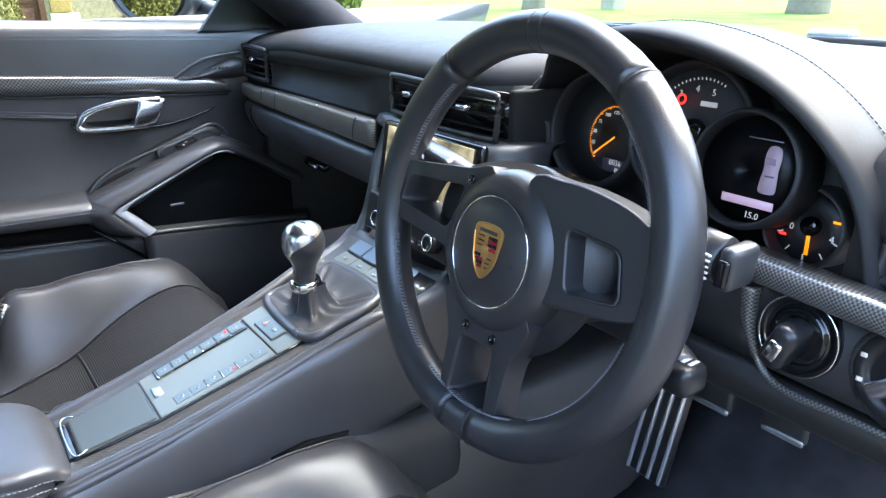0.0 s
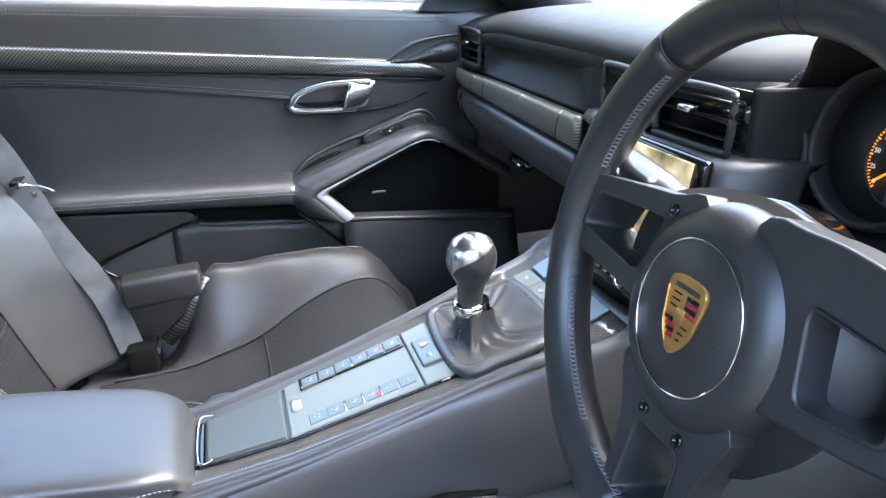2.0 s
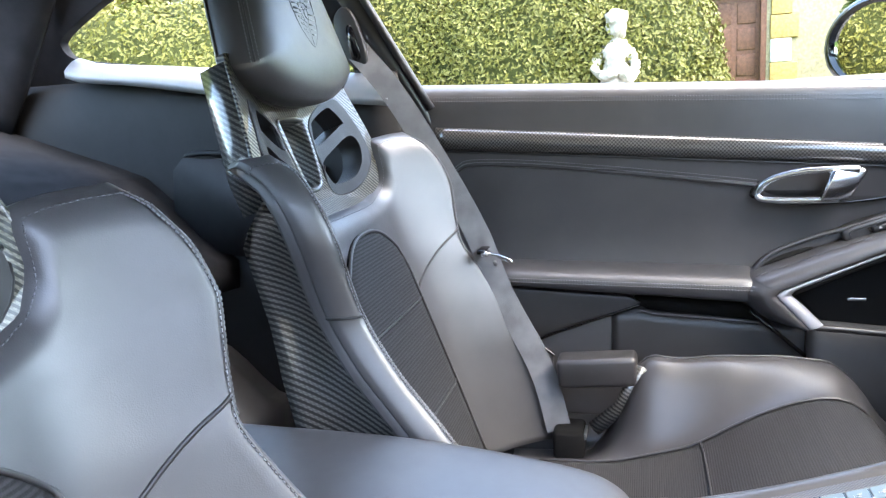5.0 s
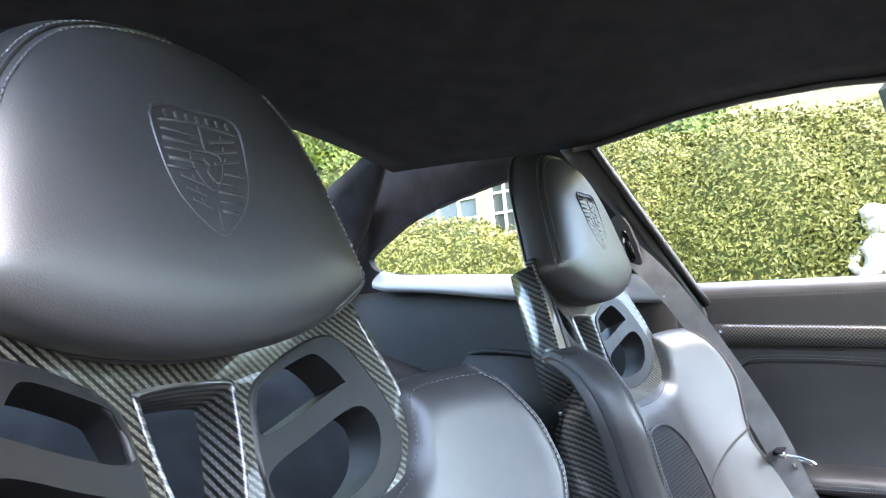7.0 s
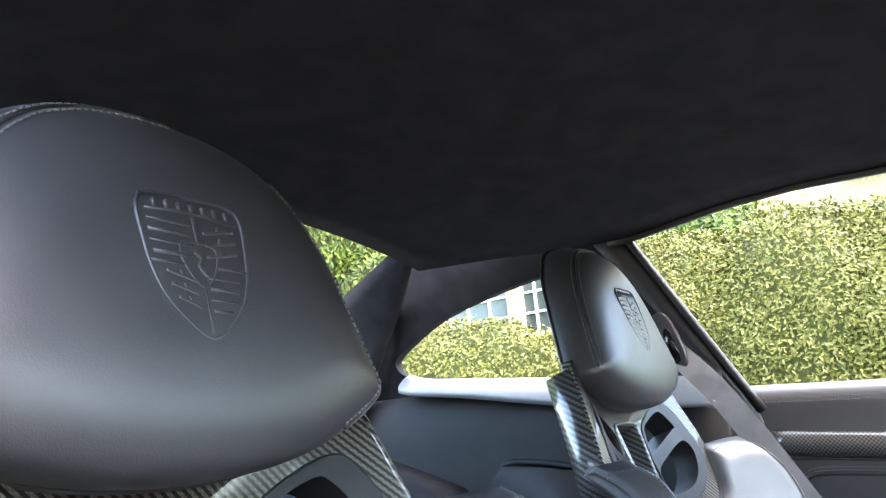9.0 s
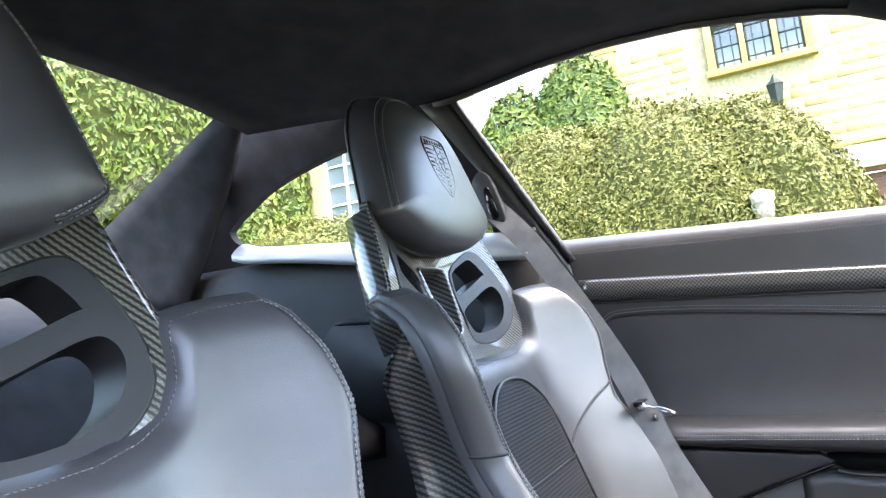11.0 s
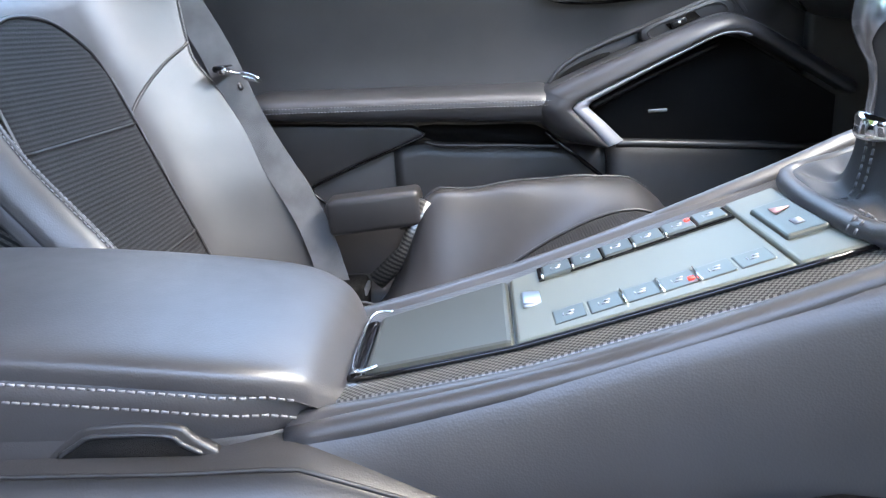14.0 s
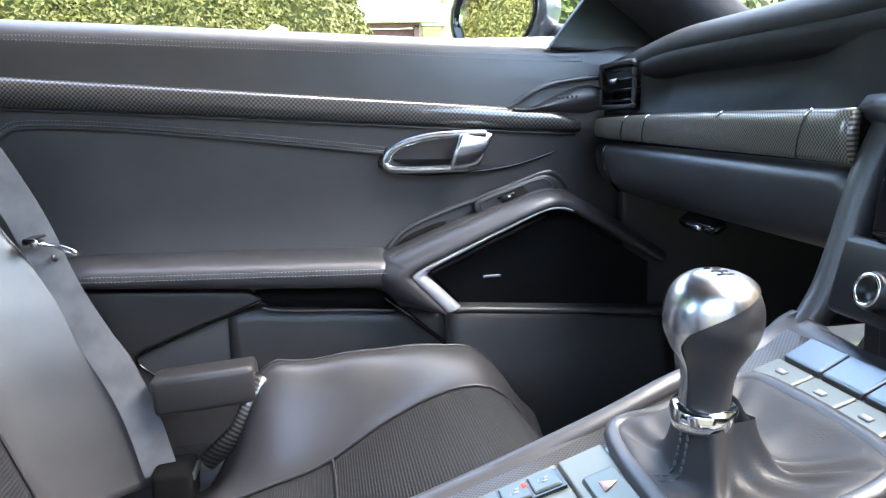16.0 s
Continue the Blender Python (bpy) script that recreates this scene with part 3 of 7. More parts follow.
solo("statue", statue, PALESTONE, "weathered pale stone garden statue on a plinth before the hedge", "statue")


def tree(x, y, r, h):
    root = thing("tree", "old tree standing on the far lawn", "tree", at=(x, y, 0))
    rnd = random.Random(int(x * 7))
    part("trunk", tube(spline([(x, y, -0.1), (x + 0.1, y, h * 0.3), (x - 0.05, y, h * 0.6), (x + 0.1, y, h)], 5), [r * (1.25 - 0.055 * i) for i in range(16)], 14), BARK, root)
    for k in range(5):
        a = k * 1.26
        part("limb", tube(spline([(x, y, h * 0.6), (x + math.cos(a), y + math.sin(a), h * 0.8), (x + 2.2 * math.cos(a), y + 2.2 * math.sin(a), h * 1.1)], 4), [r * (0.5 - 0.05 * i) for i in range(9)], 8), BARK, root)
    me = leaf_skin([((x + rnd.uniform(-1.5, 1.5), y + rnd.uniform(-1.5, 1.5), h * 1.1 + rnd.uniform(-1, 1.5)), (1.6, 1.6, 1.3)) for _ in range(5)], 5000, 0.16, int(h))
    me.materials.append(IVY_LEAF)
    ob = new("crown", me)
    ob.parent, ob.matrix_parent_inverse = root, Matrix.Translation(-root.location)


BARK = cloth("grey bark", (0.16, 0.14, 0.11), 0.95, 18, 1.0)
tree(-9.2, 17.8, 0.42, 5.0)
tree(-16.0, 15.0, 0.30, 4.5)
solo("gate_post", join(rbox((0.5, 0.5, 1.3), (-14.0, 16.2, 0.63), 0.02), rbox((0.6, 0.6, 0.12), (-14.0, 16.2, 1.33), 0.03)), PALESTONE, "pale stone gate post on the lawn", "gate post")


# unseen wall added to block low sky light, and the stones of the house
solo("light_block_east", slab([(-9, 0), (12, 0), (12, 2.2), (-9, 2.2)], "x", 3.8, 0.4), MORTAR, "unseen wall added to block low sky light from the right", "wall", kind="structure", smooth=False)
# ---- car body: floor, roof lining, pillars, side panels ----
def belt(y):
    """Height of the door's upper edge."""
    return 0.897 - 0.055 * (y + 0.22)


floor = solo("floor", thick_sheet(lambda u, v: (u, v, 0.17 + 0.05 * ease((v - 0.35) / 0.3) + 0.35 * ease((v - 0.55) / 0.35)), span(-0.72, 0.72, 9), span(-1.5, 0.95, 30), (0, 0, -0.06)), CARPET, "black carpeted car floor", "floor", kind="structure")
# transmission tunnel under the console
solo("tunnel", thick_sheet(lambda u, v: (0.02 + 0.155 * u, v, (0.40 + 0.06 * ease((v + 0.4) / 0.5)) - (0.02 + 0.24 * ease((abs(u) - 0.55) / 0.45)) * abs(u) ** 2), span(-1, 1, 13), span(-1.2, 0.75, 14), (0, 0, -0.03)), LEATHER_SOFT, "black leather covered transmission tunnel", "tunnel", kind="structure")

ROOF_Y = [(-1.28, 1.235), (-1.0, 1.262), (-0.6, 1.272), (-0.2, 1.25), (0.02, 1.205), (0.12, 1.165)]


def roof(u, v):
    half = lerp(v, [(-1.28, 0.50), (-1.0, 0.56), (-0.8, 0.58), (-0.2, 0.575), (0.12, 0.56)])
    drop = lerp(v, [(-1.28, 0.03), (-0.9, 0.076), (-0.76, 0.083), (-0.63, 0.071), (-0.49, 0.060), (-0.37, 0.060), (-0.255, 0.073), (-0.1, 0.095), (0.12, 0.11)])
    return (u * half, v, lerp(v, ROOF_Y) - drop * abs(u) ** 2.6)


solo("ceiling", thick_sheet(roof, span(-1, 1, 25), span(-1.17, 0.12, 29), (0, 0, 0.035)), ALCANTARA, "black suede roof lining", "roof lining", kind="structure")
# pale grey holds the sky sheen seen on the ledge at a flat angle
LEDGE = leather("ledge leather with painted sky sheen", (0.30, 0.305, 0.31), 0.32)
BODY = material("dark metallic car paint", (0.10, 0.11, 0.13), 0.35, 0.6, coat=1.0)

for side in (-1, 1):
    # A pillar, from the dash corner up to the roof's front corner
    solo("pillar_front", tube(spline([(side * 0.645, 0.47, 0.80), (side * 0.625, 0.29, 0.930), (side * 0.585, 0.03, 1.085), (side * 0.565, -0.16, 1.165)], 6), [0.092 - 0.0036 * i for i in range(19)], 14, flat=0.62), ALCANTARA, "suede covered windscreen pillar", "pillar", kind="structure")
    if side < 0:
        solo("trim_corner", slab([(0.14, 0.866), (0.34, 0.85), (0.34, 0.90), (0.25, 0.985), (0.235, 0.985)], "x", -0.672, 0.012, 0.003), PLASTIC_DARK, "black corner panel between door and windscreen pillar", "corner panel", kind="structure", smooth=False)
    # B pillar: a grey trim plate that widens upwards, with a seal along its front edge
    def post(u, v, side=side):
        z = 0.80 + 0.40 * v
        front = -0.642 - 0.493 * (z - 0.919)
        return Vector((side * (0.650 - 0.25 * (z - 0.95) - 0.010 * math.sin(math.pi * u)), front - (0.022 + 0.16 * max(0.0, z - 0.92)) * u, z))
    solo("pillar_middle", thick_sheet(post, span(0, 1, 7), span(0, 1, 12), (side * 0.02, 0, 0)), LEATHER_SOFT, "black trimmed pillar behind the door", "pillar", kind="structure")
    solo("trim_seal", tube([post(0, v) + Vector((side * -0.002, 0.006, 0)) for v in span(0.2, 1, 10)], 0.007, 8), PLASTIC_DARK, "rubber seal along the pillar", "seal", kind="structure")
    solo("trim_rail", tube([Vector(roof(side, y)) + Vector((side * 0.004, 0, -0.002)) for y in span(-0.80, 0.08, 30)], 0.0065, 8), PLASTIC, "grey seal along the roof edge above the door", "seal", kind="structure")
    # C pillar between quarter glass and rear window
    solo("pillar_rear", thick_sheet(lambda u, v: tuple((1 - u) * a + u * b for a, b in zip((side * 0.575, -1.30 - 0.10 * v, 1.09 - 0.16 * v), (side * (0.49 + 0.03 * v), -1.22 - 0.42 * v, 1.238 - 0.18 * v))), span(0, 1, 6), span(-0.25, 1.3, 12), (side * 0.03, -0.02, 0.0)), ALCANTARA, "suede covered rear pillar", "pillar", kind="structure")
    # lining round the quarter window, with a rounded opening
    opening = rounded([(-1.325, 1.041), (-1.310, 1.018), (-1.26, 1.007), (-1.13, 0.990), (-0.96, 0.969), (-0.80, 0.952), (-0.745, 0.952), (-0.79, 1.08), (-0.835, 1.150), (-0.93, 1.156), (-1.07, 1.139), (-1.19, 1.112), (-1.27, 1.078), (-1.312, 1.056)], 4)
    lining = pierced([(-1.62, 0.90), (-0.67, 0.90), (-0.76, 1.10), (-0.80, 1.215), (-1.02, 1.25), (-1.20, 1.25), (-1.36, 1.20), (-1.62, 1.06)], [opening], "x", 0, 0.022)
    for v in lining.verts:
        v.co.x = side * (v.co.x + 0.645 - 0.25 * (v.co.z - 0.95))
    solo("roof_side", lining, ALCANTARA, "black suede lining round the quarter window", "lining", kind="structure", bevel=0.006)
    # rear side panel with its shelf
    solo("side_panel", thick_sheet(lambda u, v: (side * lerp(v, [(0, 0.52), (0.55, 0.60), (0.9, 0.63), (1, 0.645)]) * (1 - 0.045 * ease((-u - 0.95) / 0.5)), u, lerp(v, [(0, 0.25), (0.9, 0.93), (0.96, 0.945), (1, 0.95)]) + (0.02 if v > 0.5 else 0) * ease((-u - 0.7) / 0.6)), span(-1.55, -0.665, 14), [0, 0.2, 0.4, 0.6, 0.8, 0.9, 0.96, 1.0], (side * 0.05, 0, 0)), REARTRIM, "black leather rear side panel", "side panel", kind="structure")
    solo("window_ledge", thick_sheet(lambda u, v: (side * (0.596 + 0.05 * v) * (1 - 0.045 * ease((-u - 0.95) / 0.5)), u, 0.949 - 0.105 * (u + 0.74) + 0.02 * ease((-u - 1.24) / 0.1) - (0.040 - 0.015 * ease((-u - 0.9) / 0.3)) * (1 - v) ** 2), span(-1.285, -0.67, 22), span(0, 1, 7), (0, 0, -0.012)), LEDGE, "leather ledge below the quarter window, sky sheen painted in pale grey", "ledge", kind="structure")

for side in (-1, 1):
    if side < 0:
        g1 = slab([(-0.63, 0.93), (0.30, 0.87), (0.02, 1.08), (-0.12, 1.16), (-0.4, 1.2), (-0.74, 1.2)], "x", -0.655, 0.004)
        o = solo("window_1", g1, GLASS, "clear side window of the closed door", "window", kind="structure", smooth=False)
        o.visible_shadow = False
    q = solo("window_2" if side < 0 else "window_3", slab([(-0.70, 0.95), (-1.38, 0.985), (-1.40, 1.03), (-1.1, 1.14), (-0.82, 1.2)], "x", side * 0.645, 0.004), GLASS, "rear quarter window", "window", kind="structure", smooth=False)
    q.visible_shadow = False
screen = solo("windscreen", thick_sheet(lambda u, v: (u * (0.68 - 0.12 * v), 0.80 - 0.72 * v - 0.12 * u * u * (1 - v), 0.83 + 0.345 * v), span(-1, 1, 13), span(0, 1, 9), (0, 0.003, 0.003)), GLASS, "clear raked windscreen", "windscreen", kind="structure")
screen.visible_shadow = False
rear = solo("rear_window", thick_sheet(lambda u, v: (u * (0.50 + 0.06 * v), -1.14 - 0.87 * v, 1.283 - 0.30 * v - 0.02 * u * u), span(-1, 1, 9), span(0, 1, 7), (0, -0.003, 0.003)), GLASS, "sloping rear window", "rear window", kind="structure")
rear.visible_shadow = False
solo("rear_header", tube([(u * 0.50, -1.178 - 0.03 * u * u, 1.280 - 0.028 * u * u) for u in span(-1, 1, 15)], 0.014, 10), ALCANTARA, "suede covered rail above the rear window", "rail", kind="structure")
# rear bulkhead, folded rear seat and parcel shelf
solo("rear_shelf", thick_sheet(lambda u, v: (u * 0.6, -0.98 - 0.6 * v, 0.66 + 0.20 * v + 0.10 * ease(v * 3) - 0.03 * u * u), span(-1, 1, 11), span(0, 1, 11), (0, 0, -0.05)), CARPET, "black carpeted rear shelf", "shelf", kind="structure")
solo("rear_bench", thick_sheet(lambda u, v: (u * 0.52, -0.86 - 0.28 * v, 0.40 + 0.10 * ease(v * 2) + 0.26 * ease((v - 0.6) * 3) - 0.05 * ease(1 - abs(abs(u) - 0.5) * 3)), span(-1, 1, 21), span(0, 1, 11), (0, 0, -0.1)), LEATHER_SOFT, "black rear seat area behind the front seats", "rear bench", kind="structure")
solo("wall_rear", thick_sheet(lambda u, v: (u * 0.66, -1.62 - 0.35 * v, 0.3 + 0.66 * v), span(-1, 1, 5), span(0, 1, 5), (0, -0.05, 0)), CARPET, "black trimmed rear bulkhead", "bulkhead", kind="structure")
solo("bonnet", thick_sheet(lambda u, v: (u * 0.68, 0.86 + 1.05 * v, 0.80 - 0.05 * u * u - 0.16 * v * v), span(-1, 1, 9), span(0, 1, 9), (0, 0, -0.03)), BODY, "dark metallic bonnet beyond the windscreen", "bonnet", kind="structure")
solo("sill", rbox((0.12, 1.35, 0.2), (0.76, -0.02, 0.20), 0.03), PLASTIC_DARK, "black door sill", "sill", kind="structure")
solo("body_side", thick_sheet(lambda u, v: (-0.74 - 0.1 * math.sin(v * 3.1), u, 0.25 + 0.64 * v), span(-1.7, 0.9, 6), span(0, 1, 7), (-0.02, 0, 0)), BODY, "dark metallic outer flank of the car", "car flank", kind="structure")

for side in (-1, 1):
    solo("side_pocket", join(tube(spline([(side * 0.597, -1.10, 0.66), (side * 0.612, -1.085, 0.80), (side * 0.614, -1.06, 0.826), (side * 0.612, -0.96, 0.818), (side * 0.606, -0.80, 0.79)], 6), 0.006, 8), slab([(-1.098, 0.66), (-1.083, 0.80), (-1.06, 0.822), (-0.96, 0.814), (-0.80, 0.786), (-0.80, 0.62)], "x", side * 0.575, side * 0.018)), REARTRIM, "recessed leather pocket in the rear side panel", "pocket", kind="structure")

# ---- seats ----
def ribs_front(z):
    """Depth of the seat back at the middle."""
    return -0.672 - 0.33 * (z - 0.835)


WING = [(0.30, 0.10), (0.43, 0.13), (0.50, 0.130), (0.55, 0.113), (0.61, 0.082), (0.665, 0.064), (0.70, 0.068), (0.76, 0.080), (0.80, 0.076), (0.847, 0.052)]
HALF = [(0.30, 0.240), (0.45, 0.248), (0.55, 0.246), (0.61, 0.238), (0.665, 0.229), (0.72, 0.242), (0.76, 0.252), (0.80, 0.250), (0.847, 0.236)]
BACK_TOP = [(0, 0.753), (0.24, 0.753), (0.38, 0.755), (0.50, 0.762), (0.58, 0.774), (0.635, 0.794), (0.664, 0.824), (0.69, 0.838), (0.76, 0.843), (0.85, 0.846), (0.93, 0.847), (0.97, 0.844), (1, 0.828)]


def across(s):
    """Share of the half width, and the share of the roll's turn, at a step across the back."""
    a = abs(s)
    if a < 0.74:
        return a / 0.74 * 0.92, 0.0
    t = (a - 0.74) / 0.26
    return 0.92 + 0.08 * math.sin(min(1.0, t * 1.5) * math.pi / 2) - 0.10 * max(0.0, t - 0.82) / 0.18, t


def back_top(s):
    f, t = across(s)
    return lerp(0.92 + 0.08 * t if t else f, BACK_TOP)


def back(s, v, lift=0.0):
    z = 0.33 + (back_top(s) - 0.33) * v
    f, t = across(s)
    roll = 0.008 * ease(t / 0.3) * min(1, t * 2) + 0.036 * max(0.0, t - 0.25) / 0.75
    u = max(0.0, min(1.0, (f - 0.46) / 0.46))
    front = ribs_front(z) + soft(z, WING, 0.012) * (0.85 * u ** 2.2 + 0.15 * ease(u))
    y = front - roll - 0.018 * ease((v - 0.965) / 0.035) + lift * (1 - 0.6 * t)
    return Vector((math.copysign(f * lerp(z, HALF) + lift * 0.7 * t, s), y, z))


def soft(q, pts, w=0.022):
    """A rounded reading of a broken line."""
    return sum(lerp(q + w * d, pts) for d in (-1, -0.5, 0, 0.5, 1)) / 5


def cushion(s, y, lift=0.0):
    a = abs(s)
    mid = soft(y, [(-0.47, 0.335), (-0.30, 0.342), (-0.195, 0.372), (-0.127, 0.418), (-0.064, 0.449), (-0.01, 0.461), (0.024, 0.448), (0.05, 0.41), (0.07, 0.36), (0.085, 0.31)])
    side = soft(y, [(-0.44, -0.03), (-0.34, -0.03), (-0.305, 0.02), (-0.28, 0.09), (-0.255, 0.126), (-0.173, 0.092), (-0.1, 0.050), (-0.025, 0.022), (0.035, 0.024), (0.07, 0.045), (0.085, 0.06)], 0.015)
    z = mid + side * ease((a - 0.44) / 0.34) - 0.16 * ease((a - 0.84) / 0.18)
    return Vector((s * 0.262, y - 0.015 * a * a, z + lift))


def at_seat(bm, x):
    bmesh.ops.translate(bm, vec=(x, 0, 0), verts=bm.verts)
    return bm


def seam_back(s, v0, v1, lift=0.0015, n=40):
    return [back(s, v0 + (v1 - v0) * i / (n - 1), lift) for i in range(n)]


HOLE_L = [(-0.047, 0.828), (-0.059, 0.862), (-0.116, 0.886), (-0.140, 0.873), (-0.160, 0.812), (-0.150, 0.776), (-0.112, 0.753), (-0.058, 0.751), (-0.044, 0.772)]


def spline_pairs(loop, n=4):
    return [(p.x, p.z) for p in spline([(a, 0, b) for a, b in loop], n)]


def bucket_seat(x, label, head_x=0.0, head_z=0.0, head_w=1.0):
    root = thing("bucket_seat", label, "seat", "pair of bucket seats", at=(x, -0.4, 0.2))
    S, V = span(-1, 1, 121), span(0, 1, 48)
    part("backrest", at_seat(thick_sheet(back, S, V, (0, -0.012, -0.003)), x), LEATHER, root)
    # corded centre panel with an arched top
    def insert(s, v):
        top = 0.722 - 0.055 * abs(s) ** 2.6
        z = 0.345 + (top - 0.345) * v
        return Vector((s * lerp(z, [(0.34, 0.124), (0.47, 0.120), (0.60, 0.112), (0.73, 0.102)]), ribs_front(z) + 0.006 - 0.004 * ease((abs(s) - 0.85) / 0.15) - 0.003 * ease((v - 0.96) / 0.04), z))
    part("back_insert", at_seat(thick_sheet(insert, span(-1, 1, 25), span(0, 1, 36), (0, -0.006, 0)), x), FABRIC_BACK, root, "corded black cloth centre panel")
    edge = [insert(-1, v) for v in span(0, 1, 20)] + [insert(s, 1) for s in span(-0.95, 0.95, 24)] + [insert(1, v) for v in span(1, 0, 20)]
    part("piping", at_seat(tube([p + Vector((0, 0.002, 0)) for p in edge], 0.0022, 6), x), LEATHER_SOFT, root)
    for k in (-1, 1):
        line = []
        for i in range(16):
            q = 0.34 + 0.41 * i / 15
            z = 0.602 + 0.085 * (i / 15) ** 1.1
            p = back(k * q, (z - 0.33) / (back_top(q) - 0.33), 0.0006)
            line.append(p)
        part("seam", at_seat(tube(line, 0.002, 6), x), PLASTIC_DARK, root)
    for z in (0.602, 0.468):
        part("seam", at_seat(tube([insert(q, (z - 0.345) / (0.722 - 0.055 * abs(q) ** 2.6 - 0.345)) + Vector((0, 0.0006, 0)) for q in span(-0.98, 0.98, 16)], 0.0016, 6), x), PLASTIC_DARK, root)
    for k in (-1, 1):
        part("seam", at_seat(tube(seam_back(k * 0.755, 0.12, 0.985, 0.0004), 0.0016, 6), x), LEATHER_SOFT, root)
        for d in (-0.014, 0.014):
            part("stitching", at_seat(stitches(seam_back(k * (0.755 + d), 0.12, 0.985, 0.0010, 90)), x), THREAD, root)
        # seam across the roll
        part("seam", at_seat(tube([back(k * q, (0.672 - 0.33) / (back_top(q) - 0.33), 0.0004) for q in span(0.755, 0.97, 16)], 0.0018, 6), x), PLASTIC_DARK, root)
    part("stitching", at_seat(stitches([back(s, 0.985, 0.0012) for s in span(-0.93, 0.93, 120)], 0.0045), x), THREAD_DARK, root)
    # carbon shell: side wings and back
    def shell(s, v):
        p = back(s * 0.52, v * 0.94)
        return p + Vector((s * 0.004, -0.046, -0.012))
    part("carbon_shell", at_seat(thick_sheet(shell, S, V, (0, -0.012, 0)), x), CARBON_SIDE, root, "glossy carbon fibre shell")
    rear_edge = [(0.34, -0.585), (0.45, -0.60), (0.537, -0.628), (0.60, -0.645), (0.67, -0.660), (0.756, -0.668), (0.80, -0.64)]
    for s in (-1, 1):
        def side_face(u, v):
            z = 0.34 + 0.46 * v
            y0 = ribs_front(z) + lerp(z, WING) - 0.034
            y1 = min(lerp(z, rear_edge), y0 - 0.012)
            return Vector((s * (lerp(z, HALF) * 0.985 - 0.016 * math.sin(math.pi * u)), y0 + (y1 - y0) * u, z))
        part("shell_wing", at_seat(thick_sheet(side_face, span(0, 1, 9), span(0, 1, 30), (-s * 0.008, 0, 0)), x), CARBON_SIDE, root, "glossy carbon fibre side of the shell")
    # pierced carbon neck with plastic-framed belt openings
    tilt = Matrix.Translation((0, ribs_front(0.84) - 0.003, 0.84)) @ Matrix.Rotation(radians(18), 4, "X") @ Matrix.Translation((0, 0, -0.84))
    left, right = rounded(HOLE_L), rounded([(-a, b) for a, b in HOLE_L])

    def bent(bm):
        """The neck is hollowed towards its middle."""
        for v in bm.verts:
            v.co.x += 0.011
            v.co.z += head_z * 1.15
            v.co.y -= 0.034 * (1 - min(1.0, (v.co.x / 0.16) ** 2))
        return moved(bm, tilt)
    mid = rounded([(-0.028, 0.864), (0.028, 0.864), (0.035, 0.852), (0.026, 0.795), (0.016, 0.772), (-0.016, 0.772), (-0.026, 0.795), (-0.035, 0.852)])
    neck = pierced([(-0.185, 0.700), (0.185, 0.700), (0.188, 0.80), (0.176, 0.84), (0.152, 0.94), (-0.152, 0.94), (-0.176, 0.84), (-0.188, 0.80)], [left, mid, right], "y", -0.012, 0.014)
    part("carbon_neck", at_seat(bent(neck), x), CARBON_SEAT, root, "glossy carbon fibre neck with openings", smooth=False, bevel=0.002)
    for s in (-1, 1):
        flange = loft([[Vector((s * (a + da), y, b)) for da, y in ((-0.006, 0.002), (-0.002, 0.001), (0.001, -0.005), (0.002, -0.02), (-0.002, -0.036), (-0.010, -0.04), (-0.012, -0.034), (-0.008, -0.02))] for a, b in ((0.186, 0.76), (0.188, 0.80), (0.177, 0.84), (0.165, 0.89), (0.155, 0.93))])
        part("carbon_flange", at_seat(bent(flange), x), CARBON_SIDE, root, "rounded carbon flank of the neck")
    for s, hole in ((-1, left), (1, right)):
        upper = rounded([(-s * a, b) for a, b in ((-0.052, 0.824), (-0.054, 0.850), (-0.064, 0.861), (-0.104, 0.875), (-0.117, 0.870), (-0.129, 0.850), (-0.122, 0.846))], 4)
        lower = rounded([(-s * a, b) for a, b in ((-0.048, 0.799), (-0.088, 0.815), (-0.128, 0.828), (-0.142, 0.822), (-0.145, 0.805), (-0.134, 0.782), (-0.108, 0.767), (-0.062, 0.765), (-0.049, 0.777))], 4)
        fr = part("belt_opening", at_seat(bent(pierced(hole, [upper, lower], "y", -0.030, 0.034)), x), GUIDE, root, "matt black plastic belt guide", bevel=0.006)
        part("guide_edge", at_seat(bent(tube([(a, 0.0005, b) for a, b in hole], 0.0034, 8, True)), x), PLASTIC_DARK, fr)
    rim = [Vector((a, 0, b)) for a, b in mid]
    c = Vector((0, 0, 0.828))
    part("carbon_funnel", at_seat(bent(loft([[c + (p - c) * k + Vector((0, y, 0)) for p in rim] for k, y in ((1.12, 0.003), (1.05, 0.006), (0.99, 0.002), (0.94, -0.014), (0.90, -0.034))], True, False)), x), CARBON_SIDE, root, "glossy carbon funnel")
    # headrest cushion
    half_line = [(0.1575, 0.921), (0.157, 0.929), (0.146, 0.97), (0.131, 1.02), (0.113, 1.054), (0.086, 1.082), (0.050, 1.097), (0.0, 1.102)]
    low_line = [(-0.150, 0.912), (-0.11, 0.892), (-0.06, 0.878), (0.0, 0.873), (0.06, 0.878), (0.11, 0.892), (0.150, 0.912)]
    line = half_line + [(-a, b) for a, b in half_line[-2::-1]] + low_line
    line = rounded(line, 3)

    def head(k, th):
        f = (th / (2 * math.pi)) % 1.0 * len(line)
        (a0, b0), (a1, b1), w = line[int(f)], line[(int(f) + 1) % len(line)], f % 1.0
